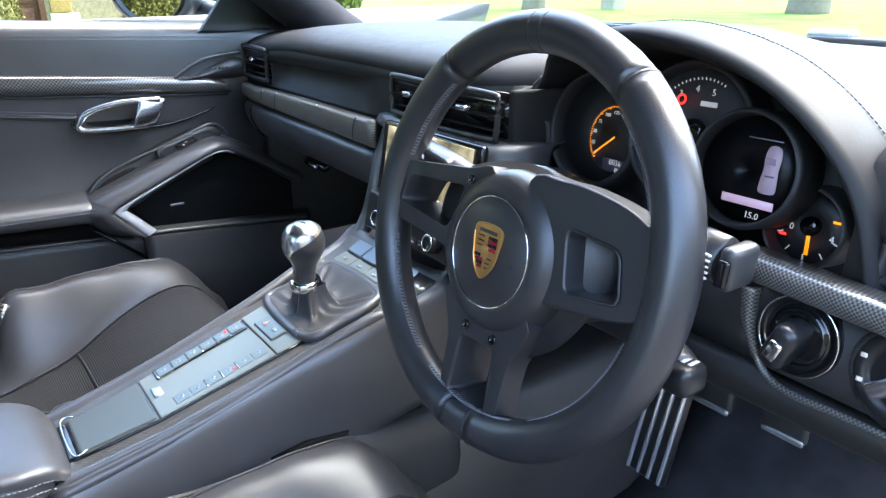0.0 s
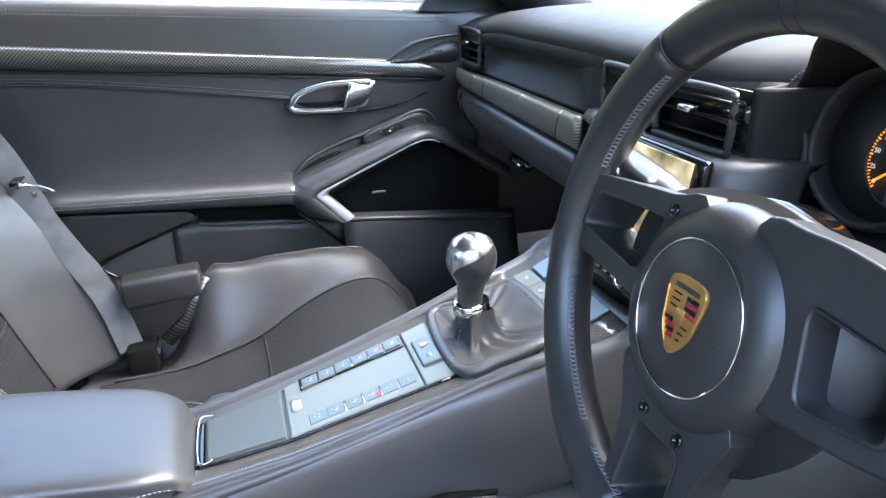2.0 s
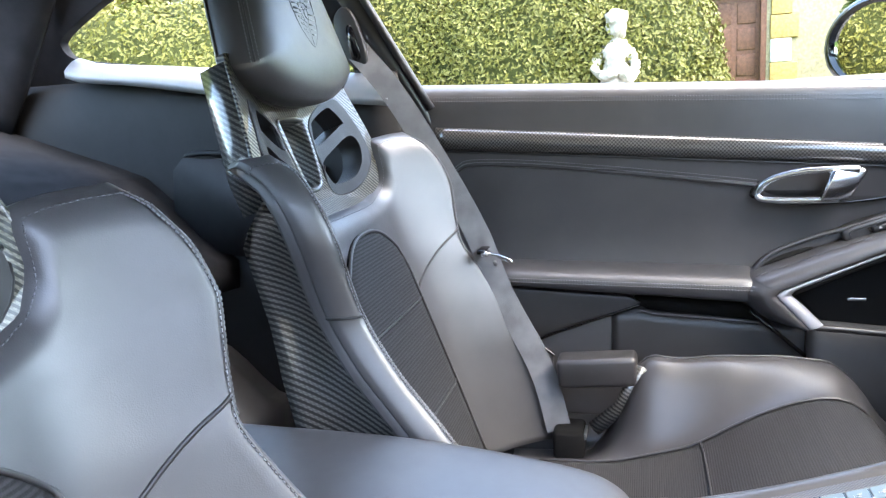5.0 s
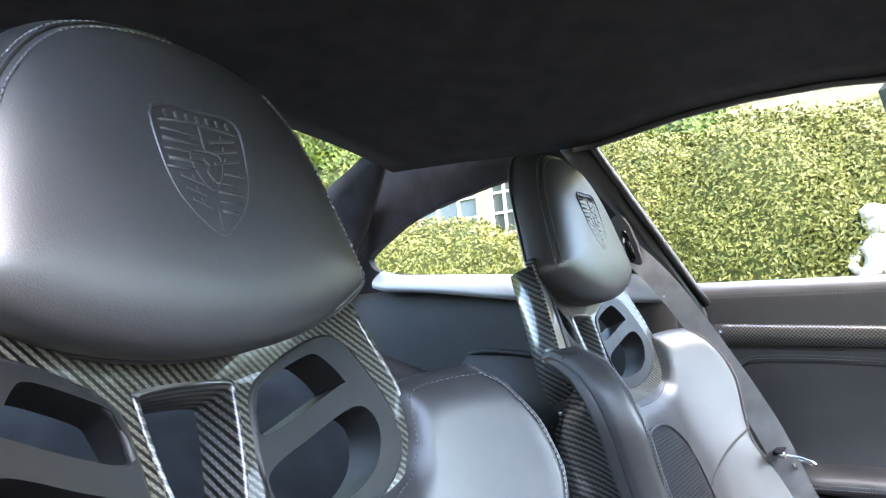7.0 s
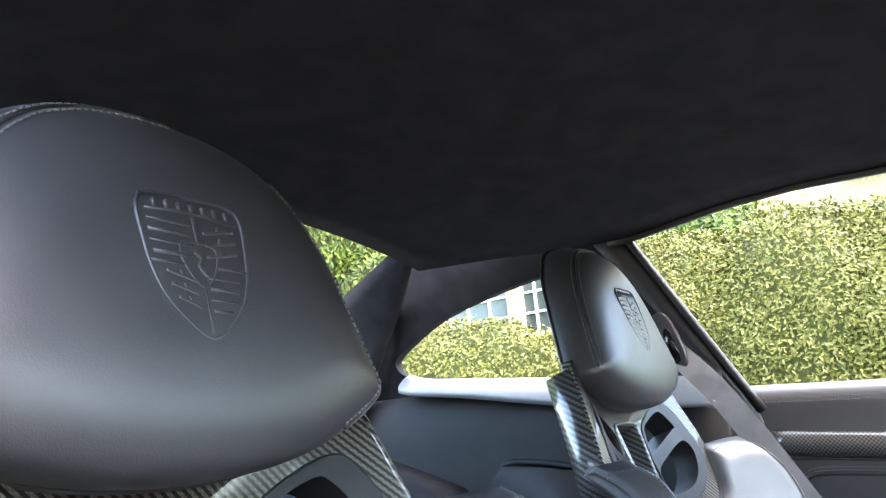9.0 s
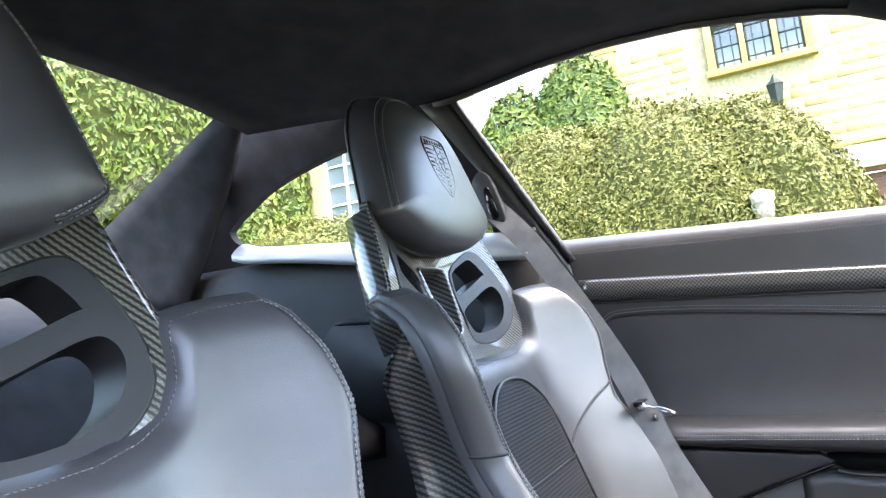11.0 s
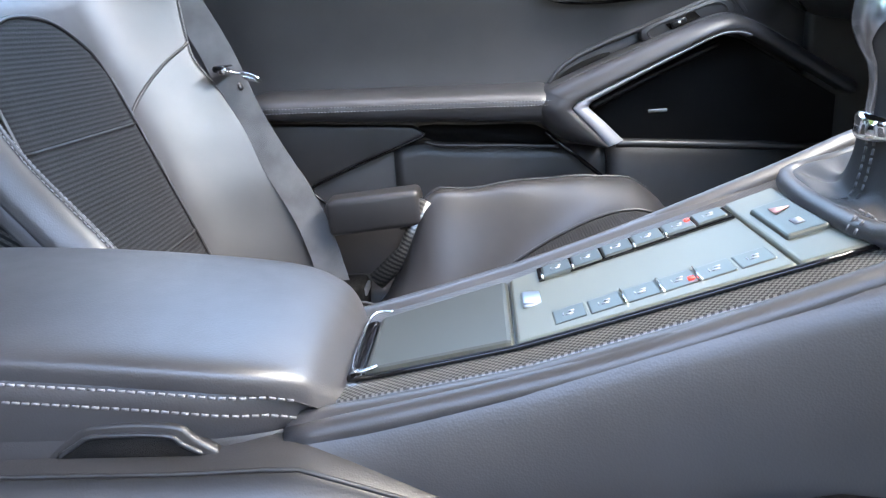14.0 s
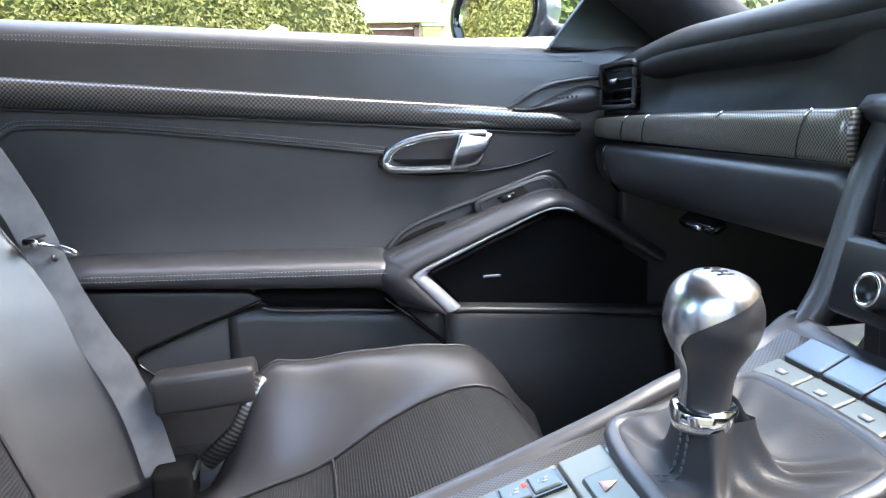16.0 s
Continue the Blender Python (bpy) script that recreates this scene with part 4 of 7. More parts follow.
        return head_x + (a0 + (a1 - a0) * w) * k * head_w, head_z + 0.975 + (b0 + (b1 - b0) * w - 0.975) * k
    rings = []
    for k, y in ((0.02, 0.038), (0.35, 0.0375), (0.62, 0.0345), (0.80, 0.029), (0.90, 0.022), (0.955, 0.013), (0.985, 0.003), (1.0, -0.008), (1.0, -0.022), (0.985, -0.031), (0.6, -0.034), (0.02, -0.034)):
        ring = []
        for i in range(66):
            a, b = head(k, 2 * math.pi * i / 66)
            ring.append(Vector((a, ribs_front(0.855) - 0.26 * (b - 0.855) + y, b)))
        rings.append(ring)
    hr = part("headrest", at_seat(loft(rings), x), LEATHER, root, "smooth leather headrest", subdiv=1)
    pts = []
    for i in range(67):
        a, b = head(1.0, 2 * math.pi * i / 66)
        pts.append(Vector((a, ribs_front(0.855) - 0.26 * (b - 0.855) - 0.024, b)))
    part("piping", at_seat(tube(pts[:-1], 0.0022, 6, True), x), LEATHER_SOFT, hr)
    # doubled seams down both flanks
    depth = [(0, 0.038), (0.35, 0.0375), (0.62, 0.0345), (0.80, 0.029), (0.90, 0.022), (0.955, 0.013)]
    for lo, hi in ((radians(4), radians(116)), (radians(150), radians(262))):
        for k, out in ((0.905, True), (0.93, False), (0.95, True)):
            row = []
            for th in span(lo, hi, 70):
                a, b = head(k, th)
                row.append(Vector((a, ribs_front(0.855) - 0.26 * (b - 0.855) + lerp(k, depth) + 0.0002, b)))
            part("stitching" if out else "seam", at_seat(stitches(row, 0.0048, 0.0032, 0.0008) if out else tube(row, 0.0014, 6), x), THREAD if out else LEATHER_SOFT, hr)

    # embossed shield: outline, head band, quartering and a small inner shield
    def on(a, b, lift=0.0):
        k = max(abs(a) / 0.145, abs(b - 0.99) / 0.115)
        return Vector((a * head_w + head_x, ribs_front(0.855) - 0.26 * (b + head_z - 0.855) + lerp(k, depth) + lift, b + head_z))

    def ridge(pts, r=0.0011, closed=False):
        return at_seat(tube([on(a + 0.003, b, 0.0001 - 0.72 * r) for a, b in pts], r, 8, closed), x)
    shield = rounded([(-0.032, 1.030), (0.0, 1.033), (0.032, 1.030), (0.0335, 1.0), (0.027, 0.974), (0.014, 0.957), (0.0, 0.948), (-0.014, 0.957), (-0.027, 0.974), (-0.0335, 1.0)], 4)
    part("embossing", ridge(shield, 0.0012, True), LEATHER, hr, "embossed shield outline")
    part("embossing", ridge([(-0.030, 1.021), (-0.010, 1.023), (0.010, 1.023), (0.030, 1.021)]), LEATHER, hr)
    for i in range(7):
        part("embossing", ridge([(-0.024 + 0.008 * i, 1.0235), (-0.024 + 0.008 * i, 1.0285)], 0.0012), LEATHER, hr, "small embossed bar")
    for pts in (((0.0, 1.021), (0.0, 1.003)), ((0.0, 0.978), (0.0, 0.951)), ((-0.0315, 0.990), (-0.011, 0.990)), ((0.011, 0.990), (0.0315, 0.990))):
        part("embossing", ridge(pts), LEATHER, hr)
    for sx, z0 in ((1, 1.015), (-1, 0.983)):
        for i in range(4):
            z = z0 - 0.0065 * i
            part("embossing", ridge([(sx * 0.003, z), (sx * lerp(z, [(0.955, 0.010), (0.97, 0.021), (1.0, 0.030)]), z)], 0.0017 if i % 2 else 0.0008), LEATHER, hr)
    for sx, z0 in ((-1, 1.013), (1, 0.982)):
        for i in range(3):
            z = z0 - 0.0075 * i
            w = lerp(z, [(0.955, 0.010), (0.97, 0.020), (1.0, 0.027)])
            part("embossing", ridge(spline_pairs([(sx * 0.005, z - 0.002), (sx * w * 0.6, z + 0.0005), (sx * w, z + 0.003)]), 0.0013), LEATHER, hr)
            part("embossing", ridge([(sx * w * 0.55, z), (sx * w * 0.62, z + 0.004)], 0.0010), LEATHER, hr)
    part("embossing", ridge(rounded([(-0.010, 1.003), (0.010, 1.003), (0.0105, 0.990), (0.0, 0.977), (-0.0105, 0.990)], 4), 0.0011, True), LEATHER, hr)
    part("embossing", ridge(spline_pairs([(-0.003, 0.984), (0.001, 0.989), (-0.002, 0.994), (0.003, 0.998)]), 0.0022), LEATHER, hr)
    # cushion with high side bolsters
    Y = span(-0.47, 0.09, 44)
    part("cushion", at_seat(thick_sheet(cushion, S, Y, (0, 0, -0.09)), x), LEATHER, root)
    part("cushion_insert", at_seat(thick_sheet(lambda s, y: cushion(s, y, 0.004) + Vector((0, 0, -0.003 * ease((abs(s) - 0.40) / 0.06))), span(-0.46, 0.46, 21), span(-0.44, 0.06, 30), (0, 0, -0.006)), x), FABRIC_SEAT, root, "corded black cloth seat panel")
    for s in (-1, 1):
        part("piping", at_seat(tube([cushion(s * 0.47, y, 0.002) for y in span(-0.42, 0.075, 30)], 0.0022, 6), x), LEATHER_SOFT, root)
        part("stitching", at_seat(stitches([cushion(s * 0.86, y, 0.001) for y in span(-0.38, 0.07, 60)]), x), THREAD, root)
        part("seam", at_seat(tube([cushion(s * 0.83, y, 0.0008) for y in span(-0.38, 0.075, 40)], 0.0016, 6), x), LEATHER_SOFT, root)
    part("seam", at_seat(tube([cushion(s, -0.185, 0.0045) for s in span(-0.455, 0.455, 24)], 0.0018, 6), x), PLASTIC_DARK, root)
    part("seat_pan", at_seat(rbox((0.44, 0.46, 0.11), (0, -0.17, 0.225), 0.03), x), CARBON_SIDE, root, "carbon fibre seat pan")
    for s in (-0.17, 0.17):
        part("runner", at_seat(rbox((0.03, 0.42, 0.02), (s, -0.17, 0.172), 0.004), x), PLASTIC_DARK, root)
    return root


bucket_seat(-0.348, "black leather bucket seat with corded cloth centre and carbon shell", 0.010, 0.022, 0.92)
bucket_seat(0.336, "black leather bucket seat with embossed headrest and carbon neck", 0.010)

# ---- passenger door trim ----
def strip_top(y):
    return 0.815 - 0.085 * (y + 0.225) - 0.02 * max(0, y) ** 1.2


def strip_low(y):
    return 0.781 - 0.078 * (y + 0.225) - 0.004 * max(0, -y - 0.3)


door = thing("door_1", "black leather passenger door trim, closed, with carbon strip and chrome handle", "door", at=(-0.68, -0.2, 0.25))


def door_skin(y, v):
    top, low = belt(y), strip_low(y)
    if v < 5:
        x, z = [(-0.705, top + 0.001), (-0.682, top + 0.0), (-0.672, top - 0.010), (-0.666, top - 0.024), (-0.664, strip_top(y))][int(v)]
    else:
        x, z = [(-0.664, low), (-0.668, low - 0.02), (-0.676, 0.70), (-0.682, 0.65), (-0.680, 0.60), (-0.672, 0.54), (-0.662, 0.49), (-0.655, 0.42), (-0.65, 0.27)][int(v) - 5]
    return Vector((x + (0.02 if v < 6 else -0.012) * ease((y - 0.16) / 0.1), y, z))


part("skin", thick_sheet(door_skin, span(-0.665, 0.30, 40), list(range(14)), (-0.03, 0, 0)), LEATHER, door, subdiv=1)
part("stitching", stitches([Vector((-0.6645, y, belt(y) - 0.021)) for y in span(-0.64, 0.21, 30)]), THREAD_DARK, door)
part("stitching", stitches([Vector((-0.6632, y, belt(y) - 0.027)) for y in span(-0.64, 0.21, 30)]), THREAD_DARK, door)
# carbon strip, rounded, with a bright upper edge
def strip(y, a):
    top, low = strip_top(y), strip_low(y)
    if y > 0.15:
        top -= 0.012 * ease((y - 0.15) / 0.035)
    z = low + (top - low) * (0.5 - 0.5 * math.cos(a))
    return Vector((-0.664 + 0.012 * math.sin(a), y, z))
part("carbon_strip", thick_sheet(strip, span(-0.61, 0.185, 40), span(0, math.pi, 12), (-0.006, 0, 0)), CARBON_DOOR, door, "glossy carbon fibre strip")
part("seam", tube([Vector((-0.6635, y, strip_low(y) - 0.003)) for y in span(-0.61, 0.18, 20)], 0.0025, 6), PLASTIC_DARK, door)

# rolled upper edge of the panel pocket with its two rows of stitches
roll = [(-0.585, 0.760), (-0.575, 0.772), (-0.548, 0.780), (-0.45, 0.775), (-0.302, 0.758), (-0.18, 0.742), (-0.094, 0.730)]
roll = spline([(-0.668, y, z) for y, z in roll], 8)
part("roll", tube(roll, 0.0035, 8), LEATHER_SOFT, door)
for dz in (0.004, 0.009):
    part("stitching", stitches([p + Vector((0.0030, 0, dz)) for p in roll]), THREAD, door)


# door handle: dark bowl, chrome ring and broad pull
bowl = rounded([(-0.101, 0.718), (-0.082, 0.744), (-0.046, 0.757), (0.04, 0.752), (0.12, 0.750), (0.172, 0.752), (0.184, 0.748), (0.153, 0.724), (0.082, 0.704), (0.0, 0.698), (-0.06, 0.700), (-0.092, 0.708)], 5)
part("handle_bowl", slab(bowl, "x", -0.684, 0.010, 0.004), LEATHER_SOFT, door)
part("bowl_edge", tube([(-0.672, y, z) for y, z in bowl], 0.0022, 6, True), GLOSSBLACK, door)
ring = spline([(-0.662, -0.094, 0.717), (-0.655, -0.079, 0.738), (-0.651, -0.04, 0.750), (-0.646, 0.0, 0.753), (-0.642, 0.045, 0.753)], 8)
low = spline([(-0.662, -0.094, 0.717), (-0.659, -0.086, 0.709), (-0.656, -0.045, 0.7065), (-0.652, -0.005, 0.7065), (-0.649, 0.02, 0.707)], 8)
handle = part("handle", tube(ring[::-1] + low[1:], 0.0046, 10, flat=1.2), SATINCHROME, door, "satin chrome door handle")
part("pull", thick_sheet(lambda u, v: Vector((-0.641 + 0.006 * math.sin(v * math.pi) - 0.006 * u * u, -0.006 + 0.042 * u + (0.016 + 0.006 * u) * v ** 1.3, 0.7065 + 0.049 * v - 0.006 * u * u * (v - 0.5))), span(0, 1, 10), span(0, 1, 10), (-0.012, 0, 0)), SATINCHROME, handle)
part("handle_hollow", slab(rounded([(-0.082, 0.720), (-0.066, 0.736), (-0.033, 0.745), (0.008, 0.745), (0.0, 0.715), (-0.05, 0.711)], 5), "x", -0.6745, 0.002), PLASTIC_DARK, handle)

# padded armrest: soft upper face that falls towards the cabin, stitched edge, upright front
REST = [(-0.690, 0.014), (-0.660, 0.011), (-0.636, 0.006), (-0.623, -0.001), (-0.6175, -0.009), (-0.6185, -0.018)]


def rest(y, v):
    zt, zb = 0.5985 - 0.035 * (y + 0.5), 0.5735 - 0.067 * (y + 0.5)
    x, z = [(a, zt + b) for a, b in REST][v] if v < 6 else [(-0.622, zb + 0.005), (-0.631, zb), (-0.675, zb - 0.003)][v - 6]
    grow = ease((y + 0.545) / 0.06)
    return Vector((-0.682 + (x + 0.682) * grow, y, z + (0.594 - z) * 0.5 * (1 - grow)))
part("armrest", thick_sheet(rest, span(-0.545, -0.092, 26), list(range(9)), (-0.010, 0, 0)), LEATHER, door, subdiv=1)
for v, dz in ((4, 0.0025), (4, -0.0035)):
    part("stitching", stitches([rest(y, v) + Vector((0.0026, 0, dz)) for y in span(-0.49, -0.098, 20)]), THREAD, door)

# diagonal grab handle: a broad leather band bent round the speaker
outer_edge = spline([(-0.030, 0, 0.509), (-0.062, 0, 0.514), (-0.093, 0, 0.529), (-0.117, 0, 0.554), (-0.121, 0, 0.570), (-0.109, 0, 0.587), (-0.088, 0, 0.600), (0.031, 0, 0.645), (0.111, 0, 0.671), (0.144, 0, 0.673), (0.178, 0, 0.660), (0.24, 0, 0.622), (0.31, 0, 0.575)], 6)
inner_edge = spline([(-0.023, 0, 0.512), (-0.034, 0, 0.525), (-0.048, 0, 0.541), (-0.065, 0, 0.559), (-0.069, 0, 0.565), (-0.064, 0, 0.571), (-0.050, 0, 0.579), (0.060, 0, 0.6255), (0.112, 0, 0.646), (0.140, 0, 0.650), (0.166, 0, 0.641), (0.225, 0, 0.605), (0.295, 0, 0.560)], 6)
band, n_out = [], len(outer_edge)
for i, (a, b) in enumerate(zip(outer_edge, inner_edge)):
    dip = 0.012 * ease((i / n_out - 0.62) / 0.3)
    band.append([Vector((x - dip, p.x, p.z)) for x, p in ((-0.675, a), (-0.652, a), (-0.634, a.lerp(b, 0.06)), (-0.618, a.lerp(b, 0.25)), (-0.608, a.lerp(b, 0.52)), (-0.6045, a.lerp(b, 0.82)), (-0.606, a.lerp(b, 0.97)), (-0.611, b), (-0.645, b), (-0.675, a.lerp(b, 0.9)))])
part("grab_bar", loft(band), LEATHER, door, "leather wrapped grab handle")
part("stitching", stitches([r[2].lerp(r[3], 0.35) + Vector((0.0008, 0, 0.0006)) for r in band[34:66]]), THREAD_DARK, door)
trim_edge = spline([(-0.002, 0, 0.519), (-0.013, 0, 0.530), (-0.027, 0, 0.545), (-0.045, 0, 0.562), (-0.048, 0, 0.566), (-0.044, 0, 0.571), (-0.034, 0, 0.577), (0.062, 0, 0.6205), (0.113, 0, 0.6425), (0.139, 0, 0.6465), (0.164, 0, 0.638), (0.223, 0, 0.602), (0.293, 0, 0.557)], 6)
vee = [[Vector((x, p.x, p.z)) for x, p in ((-0.6085, a), (-0.6055, a.lerp(b, 0.2)), (-0.607, a.lerp(b, 0.6)), (-0.613, b), (-0.625, b), (-0.625, a))] for a, b in list(zip(inner_edge, trim_edge))[:60]]
# pale, barely metallic colour stands in for the sky's reflection on the trim
part("vee_trim", loft(vee), material("silver trim with painted sheen", (0.42, 0.44, 0.48), 0.42, 0.35), door, "satin silver trim along the grab handle")
# speaker field below the bar, in its hollow
spk = [(-0.045, 0.566), (0.06, 0.618), (0.135, 0.645), (0.165, 0.636), (0.29, 0.555), (0.29, 0.478), (0.02, 0.500), (-0.002, 0.518)]
speaker = part("speaker_field", slab(spk, "x", -0.680, 0.03, 0.004), SPEAKER, door, "black speaker mesh")
part("speaker_lip", tube(spline([(-0.640, -0.040, 0.5625), (-0.642, 0.0, 0.580), (-0.645, 0.06, 0.606), (-0.648, 0.13, 0.633)], 6), 0.004, 8), PLASTIC_DARK, speaker)
part("badge", rbox((0.002, 0.026, 0.0045), (-0.649, 0.051, 0.5505), 0.001), ALU, speaker, "small metal speaker badge")
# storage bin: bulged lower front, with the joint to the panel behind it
# footwell shade is put into the bin's near-black material
part("bin", thick_sheet(lambda y, v: Vector((-0.668 + 0.055 * math.sin(min(1, v * 1.25 + 0.25) * math.pi * 0.5) * ease((y + 0.10) / 0.1 + v * 0.3), y, 0.516 - 0.085 * max(0, y) - 0.24 * v)), span(-0.02, 0.32, 16), span(0, 1, 12), (-0.012, 0, 0)), PLASTIC_DARK, door, "moulded door bin, footwell shade put into its dark material")
part("bin_edge", tube(spline([(-0.616, -0.012, 0.514), (-0.613, 0.02, 0.513), (-0.613, 0.06, 0.5095), (-0.613, 0.30, 0.4885)], 6), 0.0055, 8), LEATHER_SOFT, door)
part("bin_joint", tube([(-0.640, -0.104, 0.533), (-0.640, -0.060, 0.495), (-0.640, -0.016, 0.455), (-0.640, 0.03, 0.41)], 0.0035, 6), GLOSSBLACK, door)
# lower skin with the flap and the dark slot
part("slot", slab(rounded([(-0.281, 0.549), (-0.200, 0.545), (-0.116, 0.540), (-0.085, 0.512), (-0.12, 0.514), (-0.20, 0.522), (-0.262, 0.528)], 3), "x", -0.670, 0.0095), SPEAKER, door, "dark storage slot")
part("lower_pad", thick_sheet(lambda y, v: Vector((-0.666 + 0.011 * math.sin(v * 2.2 + 0.2), y, lerp(y, [(-0.32, 0.525), (-0.27, 0.529), (-0.245, 0.523), (-0.08, 0.512), (0.0, 0.50)]) - 0.21 * v)), span(-0.32, 0.02, 24), span(0, 1, 10), (-0.012, 0, 0)), LEATHER_SOFT, door)
part("slot_lip", tube(spline([(-0.653, -0.272, 0.5275), (-0.651, -0.245, 0.5215), (-0.650, -0.16, 0.516), (-0.649, -0.085, 0.510)], 6), 0.0028, 8), LEATHER_SOFT, door)
part("flap", slab([(-0.62, 0.578), (-0.49, 0.565), (-0.29, 0.551), (-0.272, 0.539), (-0.36, 0.507), (-0.437, 0.478), (-0.443, 0.470), (-0.437, 0.458), (-0.42, 0.445), (-0.42, 0.35), (-0.62, 0.35)], "x", -0.672, 0.020, 0.004, 3), LEATHER_SOFT, door, "lower flap of the door trim")
part("flap_seam", tube(spline([(-0.6525, -0.272, 0.537), (-0.651, -0.36, 0.505), (-0.651, -0.434, 0.4765), (-0.651, -0.441, 0.469), (-0.651, -0.437, 0.459), (-0.651, -0.418, 0.444)], 6), 0.0022, 6), GLOSSBLACK, door)
# window switch in its raised panel, ribbed dish, airbag bulge
part("switch_dish", slab(rounded([(-0.096, 0.596), (-0.069, 0.622), (-0.02, 0.643), (0.034, 0.660), (0.05, 0.648), (-0.02, 0.622), (-0.085, 0.594)], 5), "x", -0.678, 0.022, 0.004), PLASTIC_DARK, door)
part("dish_mat", slab(rounded([(-0.086, 0.600), (-0.066, 0.616), (-0.03, 0.630), (-0.012, 0.632), (-0.03, 0.618), (-0.076, 0.600)], 5), "x", -0.6565, 0.0022), SPEAKER, door, "ribbed rubber mat")
part("dish_edge", tube(spline([(-0.657, -0.096, 0.596), (-0.656, -0.071, 0.6225), (-0.655, -0.02, 0.645), (-0.652, 0.034, 0.6625), (-0.650, 0.08, 0.679), (-0.650, 0.128, 0.695), (-0.652, 0.150, 0.690), (-0.655, 0.165, 0.672)], 6), 0.0035, 8), LEATHER, door)
sw = part("switch_plinth", slab(rounded([(0.026, 0.651), (0.033, 0.663), (0.075, 0.678), (0.120, 0.692), (0.138, 0.690), (0.148, 0.680), (0.144, 0.668), (0.095, 0.655), (0.045, 0.641), (0.032, 0.642)], 4), "x", -0.676, 0.034, 0.004, 3), PLASTIC, door)
part("plinth_rim", tube([(-0.6415, y, z) for y, z in rounded([(0.036, 0.651), (0.040, 0.660), (0.076, 0.673), (0.118, 0.686), (0.132, 0.684), (0.138, 0.677), (0.133, 0.671), (0.095, 0.661), (0.048, 0.647)], 4)], 0.0014, 6, True), PLASTIC, sw)
part("switch_well", slab([(0.058, 0.6635), (0.095, 0.6775), (0.103, 0.670), (0.066, 0.656)], "x", -0.644, 0.0035), GLOSSBLACK, sw, smooth=False)
part("window_switch", rbox((0.009, 0.020, 0.0085), (-0.6395, 0.0745, 0.6650), 0.002, 2, Matrix.Rotation(radians(20), 4, "X")), SATIN, sw, "black window switch with pale mark")
part("symbol", rbox((0.001, 0.004, 0.003), (-0.6348, 0.0745, 0.6655), 0.0005, 1), WHITE_MARK, sw)
part("airbag_pad", thick_sheet(lambda u, v: Vector((-0.662 + 0.010 * math.sin(v * math.pi) + 0.006 * u, 0.086 + 0.18 * u, 0.783 + (0.043 * ease(u * 1.5) - 0.004 * u) * v - 0.012 * u)), span(0, 1, 16), span(0, 1, 8), (-0.012, 0, 0)), LEATHER_SOFT, door)
part("airbag_seam", tube(spline([(-0.660, 0.080, 0.784), (-0.654, 0.113, 0.806), (-0.653, 0.146, 0.8185), (-0.653, 0.20, 0.8245), (-0.655, 0.25, 0.825)], 6), 0.0035, 8), LEATHER, door)
for i in range(5):
    part("airbag_mark", rbox((0.0006, 0.004, 0.0045), (-0.6455, 0.150 + 0.0065 * i, 0.7985 + 0.0002 * i), 0.0002, 1), PLASTIC_DARK, door, "small embossed mark")
# outer mirror beyond the glass
mirror = thing("door_mirror", "door mirror with dark metallic cap, reflecting the garden", "mirror", at=(-0.86, 0.18, 0.93))
MIRROR = Matrix.Translation((-0.885, 0.125, 0.942)) @ Matrix.Rotation(radians(24), 4, "Z") @ Matrix.Diagonal((1.55, 1.0, 1.0, 1.0))
part("cap", moved(lathe([(0.015, -0.085), (0.05, -0.07), (0.074, -0.035), (0.081, 0.0), (0.080, 0.012), (0.072, 0.014), (0.070, 0.006)], (0, 0, 0), (0, -1, 0), 40), MIRROR), BODY, mirror, "dark metallic mirror cap")
part("frame", moved(lathe([(0.070, 0.004), (0.0745, 0.015), (0.069, 0.016), (0.066, 0.006)], (0, 0, 0), (0, -1, 0), 40), MIRROR), GLOSSBLACK, mirror)
part("glass", moved(disc((0, -0.005, 0), (0, -1, 0), 0.067, 0.002, 40), MIRROR), material("mirror", (0.9, 0.9, 0.9), 0.0, 1.0), mirror, "mirror glass", smooth=False)
part("arm", tube(spline([(-0.69, 0.25, 0.875), (-0.76, 0.235, 0.885), (-0.84, 0.20, 0.90)], 5), 0.022, 10), BODY, mirror)

# ---- dashboard ----
dash = thing("dashboard", "black leather dashboard with carbon strip, round vents and gauge cowl", "dashboard", at=(0, 0.4, 0.5))


def dash_top(x, v):
    """Top pad from its rolled rear edge (v = 0) to the windscreen (v = 1)."""
    edge = lerp(x, [(-0.68, 0.215), (-0.5, 0.205), (-0.15, 0.20), (0.0, 0.185), (0.10, 0.19), (0.17, 0.33), (0.49, 0.33), (0.56, 0.21), (0.72, 0.20)])
    y = [edge + 0.045, edge + 0.014, edge + 0.002, edge + 0.008, edge + 0.05, edge + 0.15, 0.55, 0.72, 0.80][v]
    z = [0.826, 0.829, 0.844, 0.863, 0.876, 0.882, 0.880, 0.868, 0.856][v] - 0.018 * ease((abs(x) - 0.42) / 0.25) - 0.01 * ease((v - 5) / 3) * (abs(x) / 0.6) ** 2
    return Vector((x, y, z))


part("top_pad", thick_sheet(dash_top, span(-0.69, 0.70, 60), list(range(9)), (0, 0.0, -0.012)), LEATHER_DASH, dash, subdiv=1)

